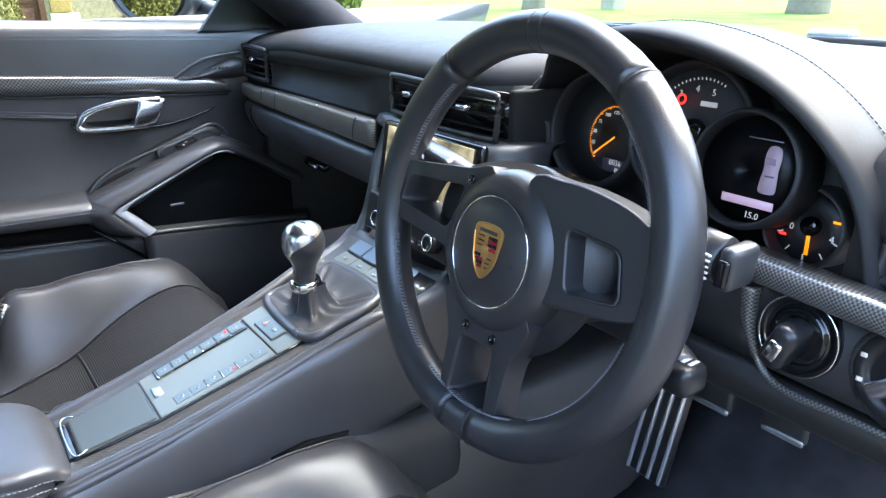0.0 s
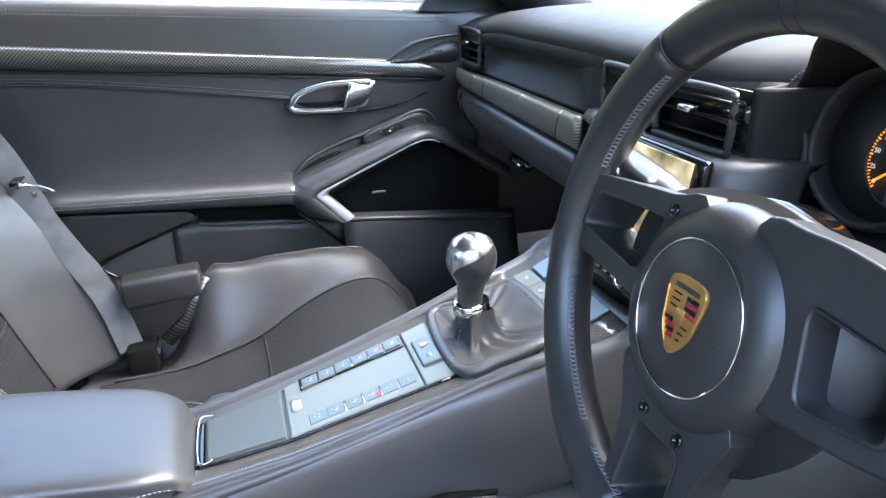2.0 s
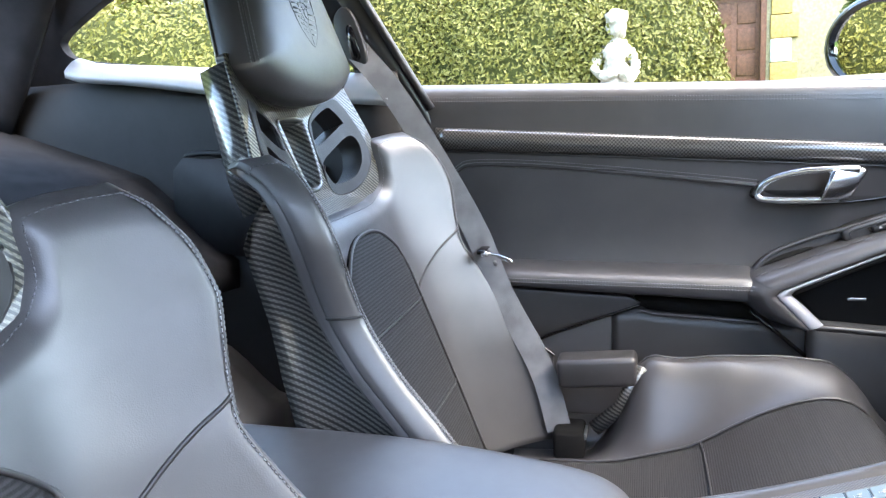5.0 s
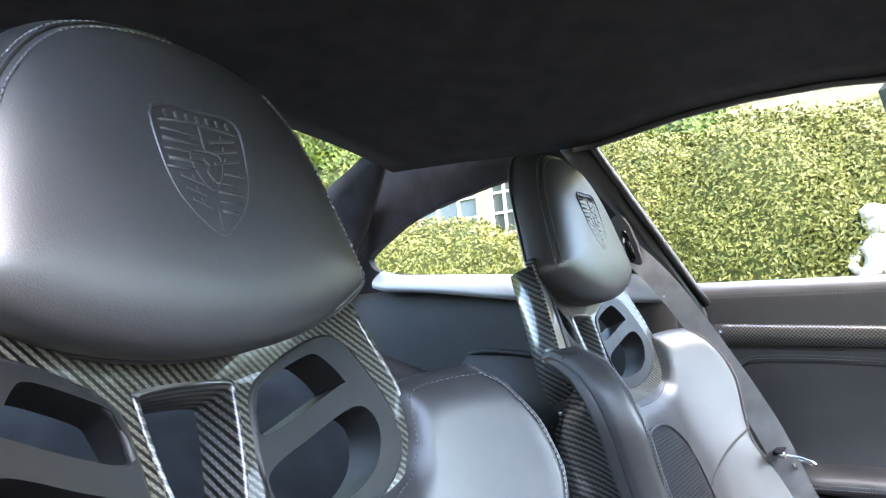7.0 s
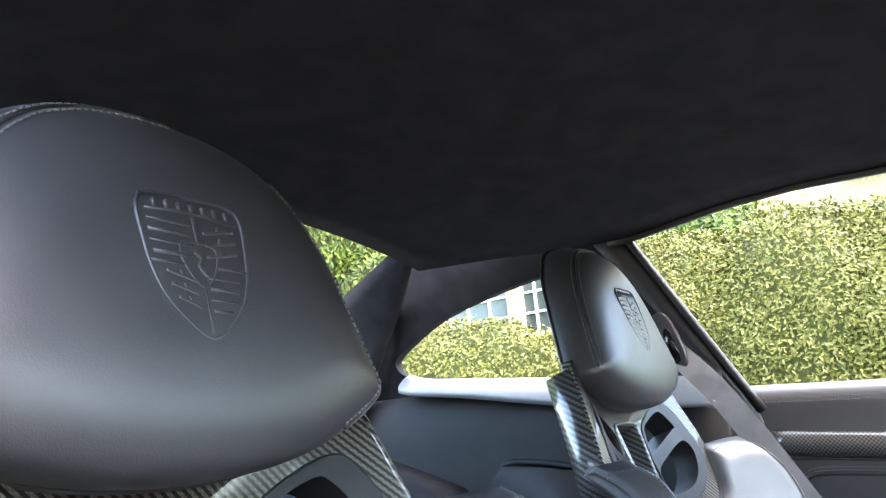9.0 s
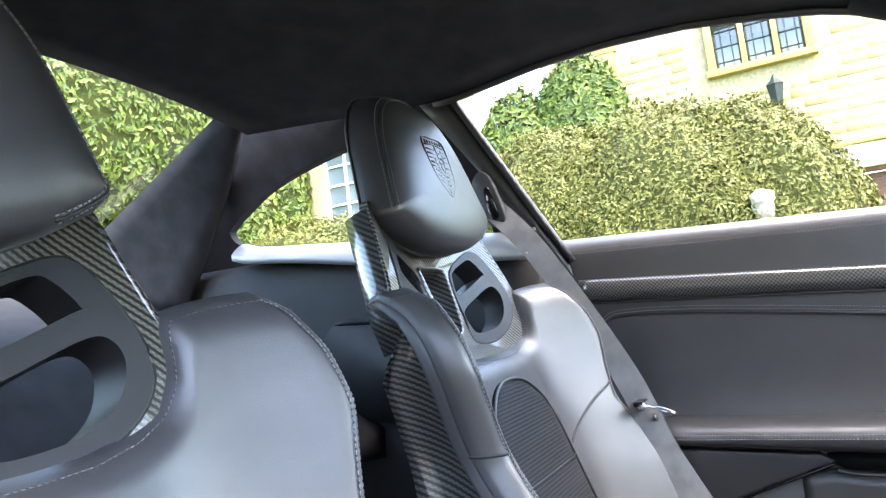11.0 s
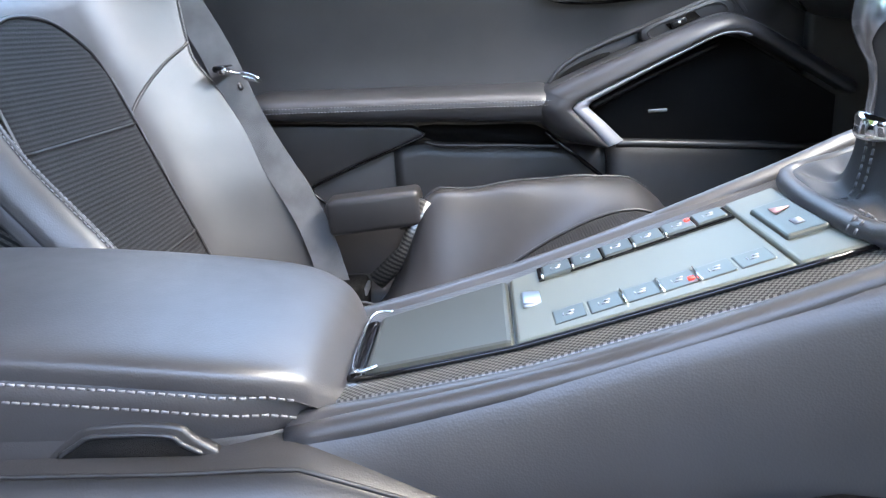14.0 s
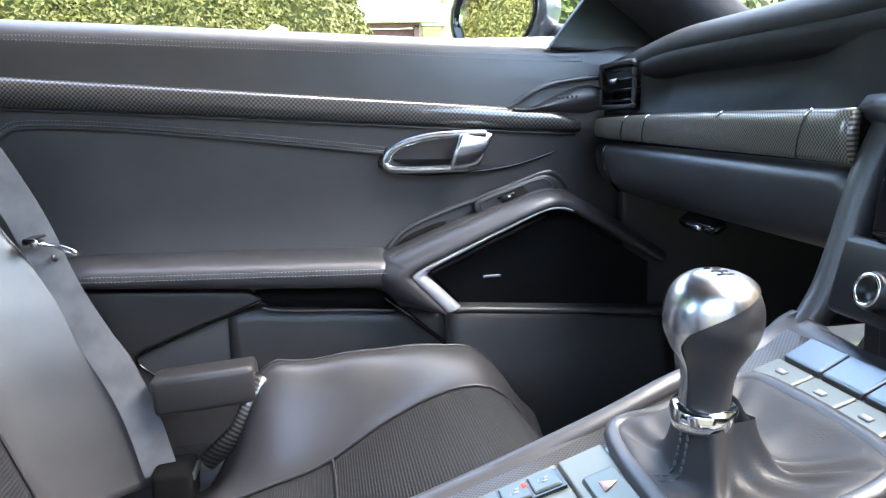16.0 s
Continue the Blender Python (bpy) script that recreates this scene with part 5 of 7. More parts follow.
def fascia(x, v):
    """Front of the dashboard: hollowed between the vents, cut back behind each of them."""
    front = lerp(x, [(-0.69, 0.221), (-0.5, 0.211), (-0.15, 0.207), (0.0, 0.193), (0.10, 0.196), (0.18, 0.205)]) + 0.060 * ease((x - 0.139) / 0.036)
    hollow = 0.024 * min(ease((x + 0.525) / 0.05), ease((-0.125 - x) / 0.12))
    cut = 0.022 * max(min(ease((x + 0.652) / 0.006), ease((-0.522 - x) / 0.006)), min(ease((x + 0.086) / 0.006), ease((0.142 - x) / 0.006)))
    lip = math.sin(math.pi * min(1.0, max(0.0, v))) ** 0.8
    roll_back = 0.034 * ease((0.30 - v) / 0.30) * max(0.15 * hollow / 0.024, cut / 0.022)
    return Vector((x, front + max(hollow * lip, cut * (1 if 0.1 < v < 0.93 else 0)) + roll_back, 0.842 - 0.070 * v))


part("fascia", thick_sheet(fascia, span(-0.69, 0.178, 174), span(0, 1, 21), (0, 0.012, 0)), LEATHER_DASH, dash, "leather front of the dashboard")
# carbon strip in sections, rounded
def dash_strip(x, a):
    y0 = lerp(x, [(-0.66, 0.215), (-0.58, 0.200), (-0.3, 0.190), (-0.09, 0.182)])
    zt, zb = lerp(x, [(-0.66, 0.768), (-0.4, 0.774), (-0.09, 0.776)]), lerp(x, [(-0.66, 0.742), (-0.09, 0.737)])
    return Vector((x, y0 - 0.008 * math.sin(a) ** 0.6, (zt + zb) / 2 + (zt - zb) / 2 * math.cos(a)))
for a, b in ((-0.662, -0.108),):
    part("carbon_section", thick_sheet(dash_strip, span(a, b, max(4, int((b - a) * 60))), span(0.05, math.pi - 0.05, 10), (0, 0.01, 0)), CARBON_FACE, dash, "glossy carbon fibre strip")
for x in (-0.514, -0.448, -0.285, -0.152):
    if x != -0.285:
        part("strip_joint", tube([dash_strip(x - 0.006 * a, a) + Vector((0, -0.0002, 0)) for a in span(0.1, 3.0, 10)], 0.0008, 6), PLASTIC_DARK, dash)
    part("strip_clip", tube([dash_strip(x - 0.006 * a, a) + Vector((0, -0.0004, 0)) for a in span(0.15, 0.9, 5)], 0.0010, 6), CHROME, dash)
# lower pad with the glovebox
def lower(x, v):
    y0 = lerp(x, [(-0.68, 0.215), (-0.55, 0.197), (-0.1, 0.180)])
    dy, z = [(0.012, 0.735), (-0.002, 0.732), (-0.006, 0.724), (-0.004, 0.704), (0.005, 0.684), (0.018, 0.668), (0.07, 0.652), (0.3, 0.62)][v]
    return Vector((x, y0 + dy, z))
part("lower_pad", thick_sheet(lower, span(-0.67, -0.095, 24), list(range(8)), (0, 0.015, 0)), LEATHER_SOFT, dash, subdiv=1)
part("glovebox_joint", tube([lower(-0.60, v) + Vector((0, -0.001, 0)) for v in range(1, 6)], 0.0013, 6), GLOSSBLACK, dash)
latch = part("glovebox_latch", rbox((0.075, 0.02, 0.014), (-0.40, 0.233, 0.652), 0.005, 2, Matrix.Rotation(radians(35), 4, "X")), GLOSSBLACK, dash)
part("latch_lip", rbox((0.03, 0.006, 0.006), (-0.395, 0.221, 0.650), 0.002, 2), CHROME, latch)
part("side_wall", rbox((0.02, 0.5, 0.35), (-0.67, 0.50, 0.60), 0.01), PLASTIC_DARK, dash)
part("firewall", rbox((1.36, 0.03, 0.66), (0, 0.80, 0.52), 0.01), CARPET, dash)


def vent(x0, x1, z0, z1, y0, y1, slats=4):
    """A framed air vent between two corners; it follows y from y0 to y1 across."""
    m = lambda x: y0 + (y1 - y0) * (x - x0) / (x1 - x0)
    root = part("air_vent", join(tube(spline([(x0, m(x0) , z0 + 0.004), (x0, m(x0), z1 - 0.006), (x0 + 0.01, m(x0), z1), (x1 - 0.01, m(x1), z1), (x1, m(x1), z1 - 0.008), (x1 - 0.002, m(x1), z0 + 0.006), (x1 - 0.012, m(x1), z0), (x0 + 0.008, m(x0), z0)], 5, True), 0.0035, 8, True)), PLASTIC, dash, "framed black air vent")
    back = thick_sheet(lambda u, v: Vector((x0 + (x1 - x0) * u, m(x0 + (x1 - x0) * u) + 0.0165, z0 + (z1 - z0) * v)), span(0, 1, 3), span(0, 1, 3), (0, 0.005, 0))
    part("duct", back, GLOSSBLACK, root)
    for i in range(slats):
        z = z0 + (z1 - z0) * (i + 0.6) / (slats + 0.2)
        part("slat", thick_sheet(lambda u, v: Vector((x0 + 0.003 + (x1 - x0 - 0.006) * u, m(x0 + (x1 - x0) * u) + 0.002 + 0.010 * v, z - 0.0015 * v)), span(0, 1, 3), span(0, 1, 3), (0, 0, 0.0016)), SATIN, root)
    part("tab", rbox((0.018, 0.012, 0.007), ((x0 + x1) / 2 - 0.004, m((x0 + x1) / 2) - 0.002, z0 + (z1 - z0) * 0.6), 0.0025, 2), SATINCHROME, root, "chrome vent tab")


vent(-0.648, -0.526, 0.783, 0.838, 0.2135, 0.2075, 4)
vent(-0.082, 0.022, 0.791, 0.838, 0.1950, 0.187, 3)
vent(0.034, 0.138, 0.788, 0.838, 0.187, 0.1905, 3)
# centre stack: bezel, screen, heater panel
def stack(x, v):
    y, z = [(0.190, 0.786), (0.166, 0.784), (0.158, 0.775), (0.152, 0.75), (0.144, 0.70), (0.142, 0.672), (0.149, 0.650), (0.152, 0.595)][v]
    return Vector((x, y + 0.10 * max(0.0, 0.03 - x) * (1 if v < 5 else 0.4) + 0.012 + (0.035 * ease((-x - 0.05) / 0.05) if v > 2 else 0) + 0.055 * ease((x - 0.148) / 0.03), z))
part("stack_body", thick_sheet(stack, span(-0.112, 0.178, 16), list(range(8)), (0, 0.016, 0)), PLASTIC, dash)
bezel = part("screen_bezel", moved(rbox((0.20, 0.012, 0.092), r=0.006), Matrix.Translation((0.055, 0.156, 0.744)) @ Matrix.Rotation(radians(-10), 4, "X")), GLOSSBLACK, dash)


def picture_screen():
    m = material("reversing picture", (0.2, 0.16, 0.10), 0.25)
    v = coords(m)
    n = node(m, "ShaderNodeTexNoise", [(v, "Vector")], Scale=38, Detail=5)
    c = ramp(m, n.outputs[0], [(0.3, (0.03, 0.03, 0.02)), (0.5, (0.20, 0.17, 0.10)), (0.75, (0.42, 0.36, 0.24))])
    wire(m, c, "Base Color")
    wire(m, c, "Emission Color")
    base(m).inputs["Emission Strength"].default_value = 0.10
    return m


PICTURE = picture_screen()
part("screen", moved(rbox((0.17, 0.003, 0.080), r=0.001), Matrix.Translation((0.058, 0.1485, 0.746)) @ Matrix.Rotation(radians(-10), 4, "X")), PICTURE, bezel, "lit screen with the reversing picture")
part("screen_field", moved(rbox((0.03, 0.001, 0.03), r=0.0005), Matrix.Translation((0.012, 0.1467, 0.738)) @ Matrix.Rotation(radians(-10), 4, "X")), glow("blue field", (0.05, 0.04, 0.45), 0.1), bezel)
heater = part("heater_panel", moved(rbox((0.21, 0.02, 0.05), r=0.005), Matrix.Translation((0.042, 0.146, 0.672)) @ Matrix.Rotation(radians(-14), 4, "X")), SATIN, dash)
for x in (0.098, -0.017):
    knob = part("rotary_knob", lathe([(0.0125, 0), (0.0118, 0.010), (0.0105, 0.0135), (0.007, 0.014), (0.0065, 0.012), (0.001, 0.0118)], (x, 0.136, 0.670), (0, -0.96, 0.26), 32), SATIN, heater)
    part("knob_ring", disc((x, 0.1228, 0.6736), (0, -0.96, 0.26), 0.0102, 0.001, 32, 0.0078), CHROME, knob)
for i, x in enumerate((0.055, 0.07, 0.04, 0.025)):
    for z in (0.655, 0.678):
        part("key", moved(rbox((0.012, 0.005, 0.007), r=0.001, seg=2), Matrix.Translation((x, 0.134 + (z - 0.655) * 0.25, z + 0.006)) @ Matrix.Rotation(radians(-22), 4, "X")), SATIN, heater)
        part("key_mark", moved(rbox((0.006, 0.001, 0.0015), r=0.0), Matrix.Translation((x, 0.1312 + (z - 0.655) * 0.25, z + 0.006)) @ Matrix.Rotation(radians(-22), 4, "X")), DIM_MARK, heater)

# gauge cowl: thick arch over five round dials
arch = spline([(0.092, 0, 0.70), (0.093, 0, 0.755), (0.118, 0, 0.812), (0.160, 0, 0.851), (0.235, 0, 0.890), (0.322, 0, 0.904), (0.412, 0, 0.889), (0.474, 0, 0.855), (0.514, 0, 0.810), (0.535, 0, 0.745)], 8)
rings = []
for i, p in enumerate(arch):
    k = Vector((p.x - 0.335, 0, p.z - 0.79))
    k = k.normalized()
    ring = []
    for y, off in ((0.250, -0.012), (0.205, -0.006), (0.186, 0.003), (0.183, 0.008), (0.195, 0.013), (0.24, 0.015), (0.33, 0.008), (0.48, -0.018), (0.6, -0.045), (0.6, -0.06), (0.30, -0.03)):
        ring.append(p + k * off + Vector((0, y + (0.075 * ease((0.25 - p.x) / 0.13) if y < 0.4 else 0), 0)))
    rings.append(ring)
cowl = part("gauge_cowl", loft(rings), LEATHER_DASH, dash, "leather gauge hood")
part("stitching", stitches([p + (Vector((p.x - 0.335, 0, p.z - 0.79)).normalized() * 0.0155) + Vector((0, 0.25, 0)) for p in arch[12:]]), THREAD_DARK, cowl)
part("gauge_well", slab([(p.x, p.z) for p in arch], "y", 0.285, 0.01), PLASTIC_DARK, dash)


def dial(x, z, r, y=0.262):
    root = part("dial", lathe([(r * 1.08, -0.02), (r * 1.08, 0.012), (r * 1.02, 0.020), (r * 0.97, 0.016), (r * 0.95, 0.002), (r * 0.95, -0.004), (0.002, -0.004)], (x, y, z), (0, -0.985, 0.17), 48), PLASTIC_DARK, dash, "round gauge in a black bezel")
    part("dial_face", disc((x, y - 0.0005, z), (0, -0.985, 0.17), r * 0.95, 0.001, 48), DIAL, root)
    return root


def marks(root, x, z, r, a0, a1, n, mat, y=0.2585, size=0.005, every=1):
    for i in range(n):
        a = radians(a0 + (a1 - a0) * i / (n - 1))
        m = Matrix.Translation((x + r * math.cos(a), y + r * math.sin(a) * 0.17, z + r * math.sin(a))) @ Matrix.Rotation(-a, 4, "Y")
        part("tick", moved(rbox((size, 0.0008, 0.0009), r=0), m), mat, root)


FACE = Matrix.Rotation(radians(80), 4, "X")
d1 = dial(0.131, 0.782, 0.036, 0.255)
marks(d1, 0.131, 0.782, 0.028, -60, 60, 7, ORANGE, 0.2515)
part("needle", moved(rbox((0.018, 0.001, 0.002), r=0), Matrix.Translation((0.141, 0.250, 0.767)) @ Matrix.Rotation(radians(-70), 4, "Y")), ORANGE, d1)
part("needle", moved(rbox((0.015, 0.001, 0.002), r=0), Matrix.Translation((0.143, 0.250, 0.800)) @ Matrix.Rotation(radians(40), 4, "Y")), ORANGE, d1)
part("divider", rbox((0.060, 0.001, 0.007), (0.131, 0.2495, 0.784), 0), GLOSSBLACK, d1)
for t, a, b in (("60", 0.137, 0.794), ("15", 0.133, 0.788), ("15", 0.128, 0.773), ("0", 0.131, 0.767)):
    writing("number", t, 0.006, Matrix.Translation((a, 0.2495, b)) @ FACE, WHITE_MARK, d1)
d2 = dial(0.224, 0.805, 0.056)
marks(d2, 0.243, 0.800, 0.0315, 225, 20, 46, ORANGE, size=0.0014)
marks(d2, 0.243, 0.800, 0.0310, 225, 20, 10, ORANGE, size=0.0026)
for i, t in enumerate(("0", "25", "50", "75", "100", "125", "150", "175", "200")):
    a = radians(222 - 25.5 * i)
    writing("number", t, 0.0052, Matrix.Translation((0.243 + 0.0255 * math.cos(a), 0.2565 + 0.006 * math.sin(a), 0.800 + 0.0255 * math.sin(a))) @ FACE, WHITE_MARK, d2)
part("needle", moved(rbox((0.034, 0.001, 0.0016), (-0.016, 0, 0), r=0), Matrix.Translation((0.247, 0.2540, 0.802)) @ Matrix.Rotation(radians(-38), 4, "Y")), ORANGE, d2)
part("dial_ring", disc((0.243, 0.2590, 0.800), (0, -0.985, 0.17), 0.0345, 0.0012, 48, 0.0332), PLASTIC_DARK, d2)
part("trip_display", rbox((0.030, 0.001, 0.013), (0.250, 0.2530, 0.7735), 0.004), material("trip field", (0.08, 0.07, 0.09), 0.4), d2)
writing("number", "0036", 0.008, Matrix.Translation((0.252, 0.2522, 0.7765)) @ FACE, WHITE_MARK, d2)
writing("number", "00", 0.0065, Matrix.Translation((0.256, 0.2510, 0.7695)) @ FACE, WHITE_MARK, d2)
d3 = dial(0.338, 0.819, 0.062)
base_face = material("grey tachometer face", (0.05, 0.052, 0.055), 0.5)
part("tachometer_face", disc((0.338, 0.2605, 0.819), (0, -0.985, 0.17), 0.060, 0.001, 48), base_face, d3)
marks(d3, 0.338, 0.819, 0.050, 225, 66, 34, WHITE_MARK, size=0.0022)
for i, a in ((1, 172), (2, 147), (3, 122), (4, 97), (5, 72), (1, -82)):
    a = radians(a)
    writing("number", str(i), 0.0085, Matrix.Translation((0.338 + 0.041 * math.cos(a), 0.256 + 0.007 * math.sin(a), 0.819 + 0.041 * math.sin(a))) @ FACE, WHITE_MARK, d3)
part("hub_cap", lathe([(0.012, 0), (0.012, 0.006), (0.009, 0.008), (0.001, 0.008)], (0.338, 0.258, 0.822), (0, -0.985, 0.17), 24), GLOSSBLACK, d3)
part("warning_lamp", disc((0.322, 0.2565, 0.85), (0, -0.985, 0.17), 0.005, 0.0008, 20, 0.0033), RED_LIGHT, d3, "lit red brake warning lamp")
part("mark", moved(rbox((0.017, 0.0045, 0.0006), r=0.0002, seg=1), Matrix.Translation((0.352, 0.2545, 0.849)) @ FACE), WHITE_MARK, d3, "plain pale bar")
d4 = dial(0.414, 0.806, 0.046)
part("screen", disc((0.414, 0.2575, 0.806), (0, -0.985, 0.17), 0.0425, 0.001, 48), SCREEN_BLACK, d4)
carpic = slab(rounded([(-0.0062, -0.0185), (0.0062, -0.0185), (0.0072, -0.010), (0.0062, 0.0), (0.0068, 0.010), (0.005, 0.0175), (0.0, 0.0195), (-0.005, 0.0175), (-0.0068, 0.010), (-0.0062, 0.0), (-0.0072, -0.010)], 4), "y", 0, -0.0008)
part("car_picture", moved(carpic, Matrix.Translation((0.434, 0.2555, 0.810)) @ Matrix.Rotation(radians(-10), 4, "X")), glow("pale violet picture", (0.26, 0.22, 0.30), 0.03), d4)
part("car_picture_roof", moved(rbox((0.0085, 0.0006, 0.0115), r=0.002), Matrix.Translation((0.434, 0.2540, 0.800))), glow("violet grey glass", (0.08, 0.07, 0.11), 0.02), d4)
part("car_picture_screen", moved(rbox((0.0090, 0.0006, 0.0055), r=0.002), Matrix.Translation((0.434, 0.2525, 0.8175))), glow("dark violet", (0.12, 0.1, 0.16), 0.05), d4)
part("display_bar", rbox((0.046, 0.0008, 0.0070), (0.419, 0.2515, 0.7815), 0), VIOLET, d4)
writing("number", "15.0", 0.0075, Matrix.Translation((0.426, 0.2490, 0.7715)) @ FACE, WHITE_MARK, d4)
part("display_line", rbox((0.030, 0.0008, 0.0008), (0.424, 0.2590, 0.833), 0), DIM_MARK, d4)
d4.location.y -= 0.028
d5 = dial(0.457, 0.762, 0.032)
marks(d5, 0.457, 0.762, 0.025, 200, 340, 5, WHITE_MARK)
part("needle", moved(rbox((0.003, 0.001, 0.021), (0, 0, -0.010), r=0), Matrix.Translation((0.459, 0.2545, 0.760))), ORANGE, d5)
part("hub_cap", lathe([(0.008, 0), (0.008, 0.005), (0.001, 0.006)], (0.459, 0.258, 0.764), (0, -0.985, 0.17), 20), GLOSSBLACK, d5)
for t, a, b in (("0", 0.443, 0.760), ("4", 0.477, 0.757)):
    writing("number", t, 0.008, Matrix.Translation((a, 0.256, b)) @ FACE, WHITE_MARK, d5)
part("tick", rbox((0.006, 0.001, 0.002), (0.479, 0.256, 0.772), 0), ORANGE, d5)
part("tick", rbox((0.006, 0.001, 0.002), (0.436, 0.256, 0.752), 0), RED_LIGHT, d5)

# driver's right: carbon band, ignition, light switch, vent
def right_band(x, a):
    return Vector((x, 0.167 - 0.011 * math.sin(a) - 0.05 * (x - 0.46), 0.7530 + 0.0110 * math.cos(a) - 0.045 * (x - 0.473)))
part("carbon_band", thick_sheet(right_band, span(0.458, 0.66, 14), span(0, math.pi, 10), (0, 0.015, 0)), CARBON_NEAR, dash, "glossy carbon fibre band")
def right_panel(x, v):
    y, z = [(0.178, 0.740), (0.170, 0.722), (0.168, 0.692), (0.170, 0.677), (0.186, 0.666), (0.22, 0.652), (0.30, 0.635)][v]
    return Vector((x, y - 0.05 * (x - 0.46) + 0.02 * ease((0.47 - x) / 0.03), z + 0.0 * x))
part("switch_panel", thick_sheet(right_panel, span(0.462, 0.67, 16), list(range(7)), (0, 0.02, 0)), PLASTIC, dash, subdiv=1)
part("carbon_edge", tube(spline([(0.468, 0.165, 0.738), (0.470, 0.164, 0.712), (0.478, 0.164, 0.690), (0.491, 0.163, 0.674), (0.512, 0.162, 0.668), (0.554, 0.160, 0.670), (0.64, 0.155, 0.672)], 8), [0.0072 - 0.0044 * ease(i / 20) for i in range(49)], 8), CARBON_NEAR, dash)
part("knee_pad", thick_sheet(lambda x, v: Vector((x, [0.18, 0.19, 0.23, 0.32][v], [0.66, 0.63, 0.60, 0.585][v])), span(0.19, 0.68, 8), list(range(4)), (0, 0.02, 0)), PLASTIC_DARK, dash)
part("column_shroud", moved(lathe([(0.052, -0.02), (0.056, 0.03), (0.05, 0.10), (0.06, 0.2)], (0, 0, 0), (0, 1, -0.3), 24), Matrix.Translation((0.312, 0.085, 0.728))), PLASTIC, dash)
ign = part("ignition_ring", lathe([(0.031, -0.004), (0.031, 0.003), (0.0292, 0.006), (0.026, 0.004), (0.0215, 0.002), (0.0215, 0.004), (0.018, 0.005), (0.001, 0.005)], (0.509, 0.168, 0.713), (-0.05, -0.99, 0.1), 40), GLOSSBLACK, dash, "ignition lock with chrome ring")
part("chrome_ring", disc((0.509, 0.1635, 0.7135), (-0.05, -0.99, 0.1), 0.0304, 0.0016, 40, 0.0291), CHROME, ign)
part("key", moved(rbox((0.019, 0.030, 0.036), r=0.007), Matrix.Translation((0.507, 0.152, 0.711)) @ Matrix.Rotation(radians(22), 4, "Y")), SATIN, ign, "black car key in the lock")
part("key_end", moved(rbox((0.010, 0.005, 0.016), r=0.002), Matrix.Translation((0.506, 0.137, 0.7095)) @ Matrix.Rotation(radians(22), 4, "Y")), CHROME, ign)
light = part("light_switch", lathe([(0.036, -0.004), (0.036, 0.002), (0.0345, 0.004), (0.032, -0.004), (0.032, 0.004), (0.030, 0.006), (0.0225, 0.006), (0.0215, 0.002), (0.018, 0.006), (0.001, 0.006)], (0.581, 0.166, 0.711), (-0.05, -0.99, 0.1), 40), SATIN, dash, "rotary light switch")
part("switch_bar", moved(rbox((0.012, 0.012, 0.046), r=0.004), Matrix.Translation((0.581, 0.157, 0.712)) @ Matrix.Rotation(radians(50), 4, "Y")), SATINCHROME, light)
for a in (60, 110, 160, 200, 250):
    part("symbol", rbox((0.004, 0.001, 0.003), (0.581 + 0.0265 * math.cos(radians(a)), 0.1592, 0.712 + 0.0265 * math.sin(radians(a))), 0), WHITE_MARK, light)
vent(0.540, 0.640, 0.760, 0.815, 0.196, 0.192, 4)
part("right_fill", thick_sheet(lambda x, v: Vector((x, [0.24, 0.215, 0.205, 0.20, 0.195][v], [0.855, 0.835, 0.80, 0.77, 0.735][v])), span(0.515, 0.70, 10), list(range(5)), (0, 0.02, 0)), LEATHER_SOFT, dash)
part("left_fill", thick_sheet(lambda x, v: Vector((x, [0.275, 0.262, 0.235, 0.215, 0.2][v], [0.738, 0.732, 0.715, 0.69, 0.65][v])), span(0.17, 0.46, 10), list(range(5)), (0, 0.02, 0)), PLASTIC, dash)
# cowl, wipers and lower screen edge
solo("scuttle", thick_sheet(lambda u, v: Vector((u * 0.66, 0.82 + 0.10 * v - 0.08 * u * u, 0.848 - 0.02 * v - 0.02 * u * u)), span(-1, 1, 11), span(0, 1, 4), (0, 0, -0.02)), PLASTIC_DARK, "black grille panel below the windscreen", "scuttle", kind="structure")
for x0, x1 in ((-0.5, 0.05), (0.12, 0.58)):
    wiper = thing("wiper", "black wiper resting at the foot of the windscreen", "wiper", "wipers", at=(x0, 0.83, 0.86))
    part("arm", tube([(x0, 0.845, 0.856), ((x0 + x1) / 2, 0.84, 0.864), (x1, 0.80, 0.864)], 0.006, 8), SATIN, wiper)
    part("blade", rbox((x1 - x0, 0.012, 0.014), ((x0 + x1) / 2, 0.825, 0.858), 0.003), SATIN, wiper)
    part("joint", rbox((0.07, 0.03, 0.02), (x0 + 0.03, 0.845, 0.864), 0.006), ALU, wiper)

# ---- steering wheel ----
WC, WT = Vector((0.310, 0.055, 0.757)), radians(14)
WN, WU = Vector((0, -math.cos(WT), math.sin(WT))), Vector((0, math.sin(WT), math.cos(WT)))


def on_wheel(a, b, n=0.0):
    return WC + Vector((a, 0, 0)) + WU * b + WN * n


wheel = thing("steering_wheel", "black leather three-spoke steering wheel with coloured crest", "steering wheel", at=WC)
R = 0.165
seg = [(a, R * math.sin(radians(a)), R * math.cos(radians(a))) for a in span(0, 360, 121)[:-1]]


def rim_arc(a0, a1, r):
    pts = [on_wheel(R * math.sin(radians(a)), R * math.cos(radians(a)), -0.002 if abs(math.cos(radians(a))) > 0 else 0) for a in span(a0, a1, max(8, int(abs(a1 - a0) / 3)))]
    return tube(pts, r, 18, flat=1.06, up=WN)


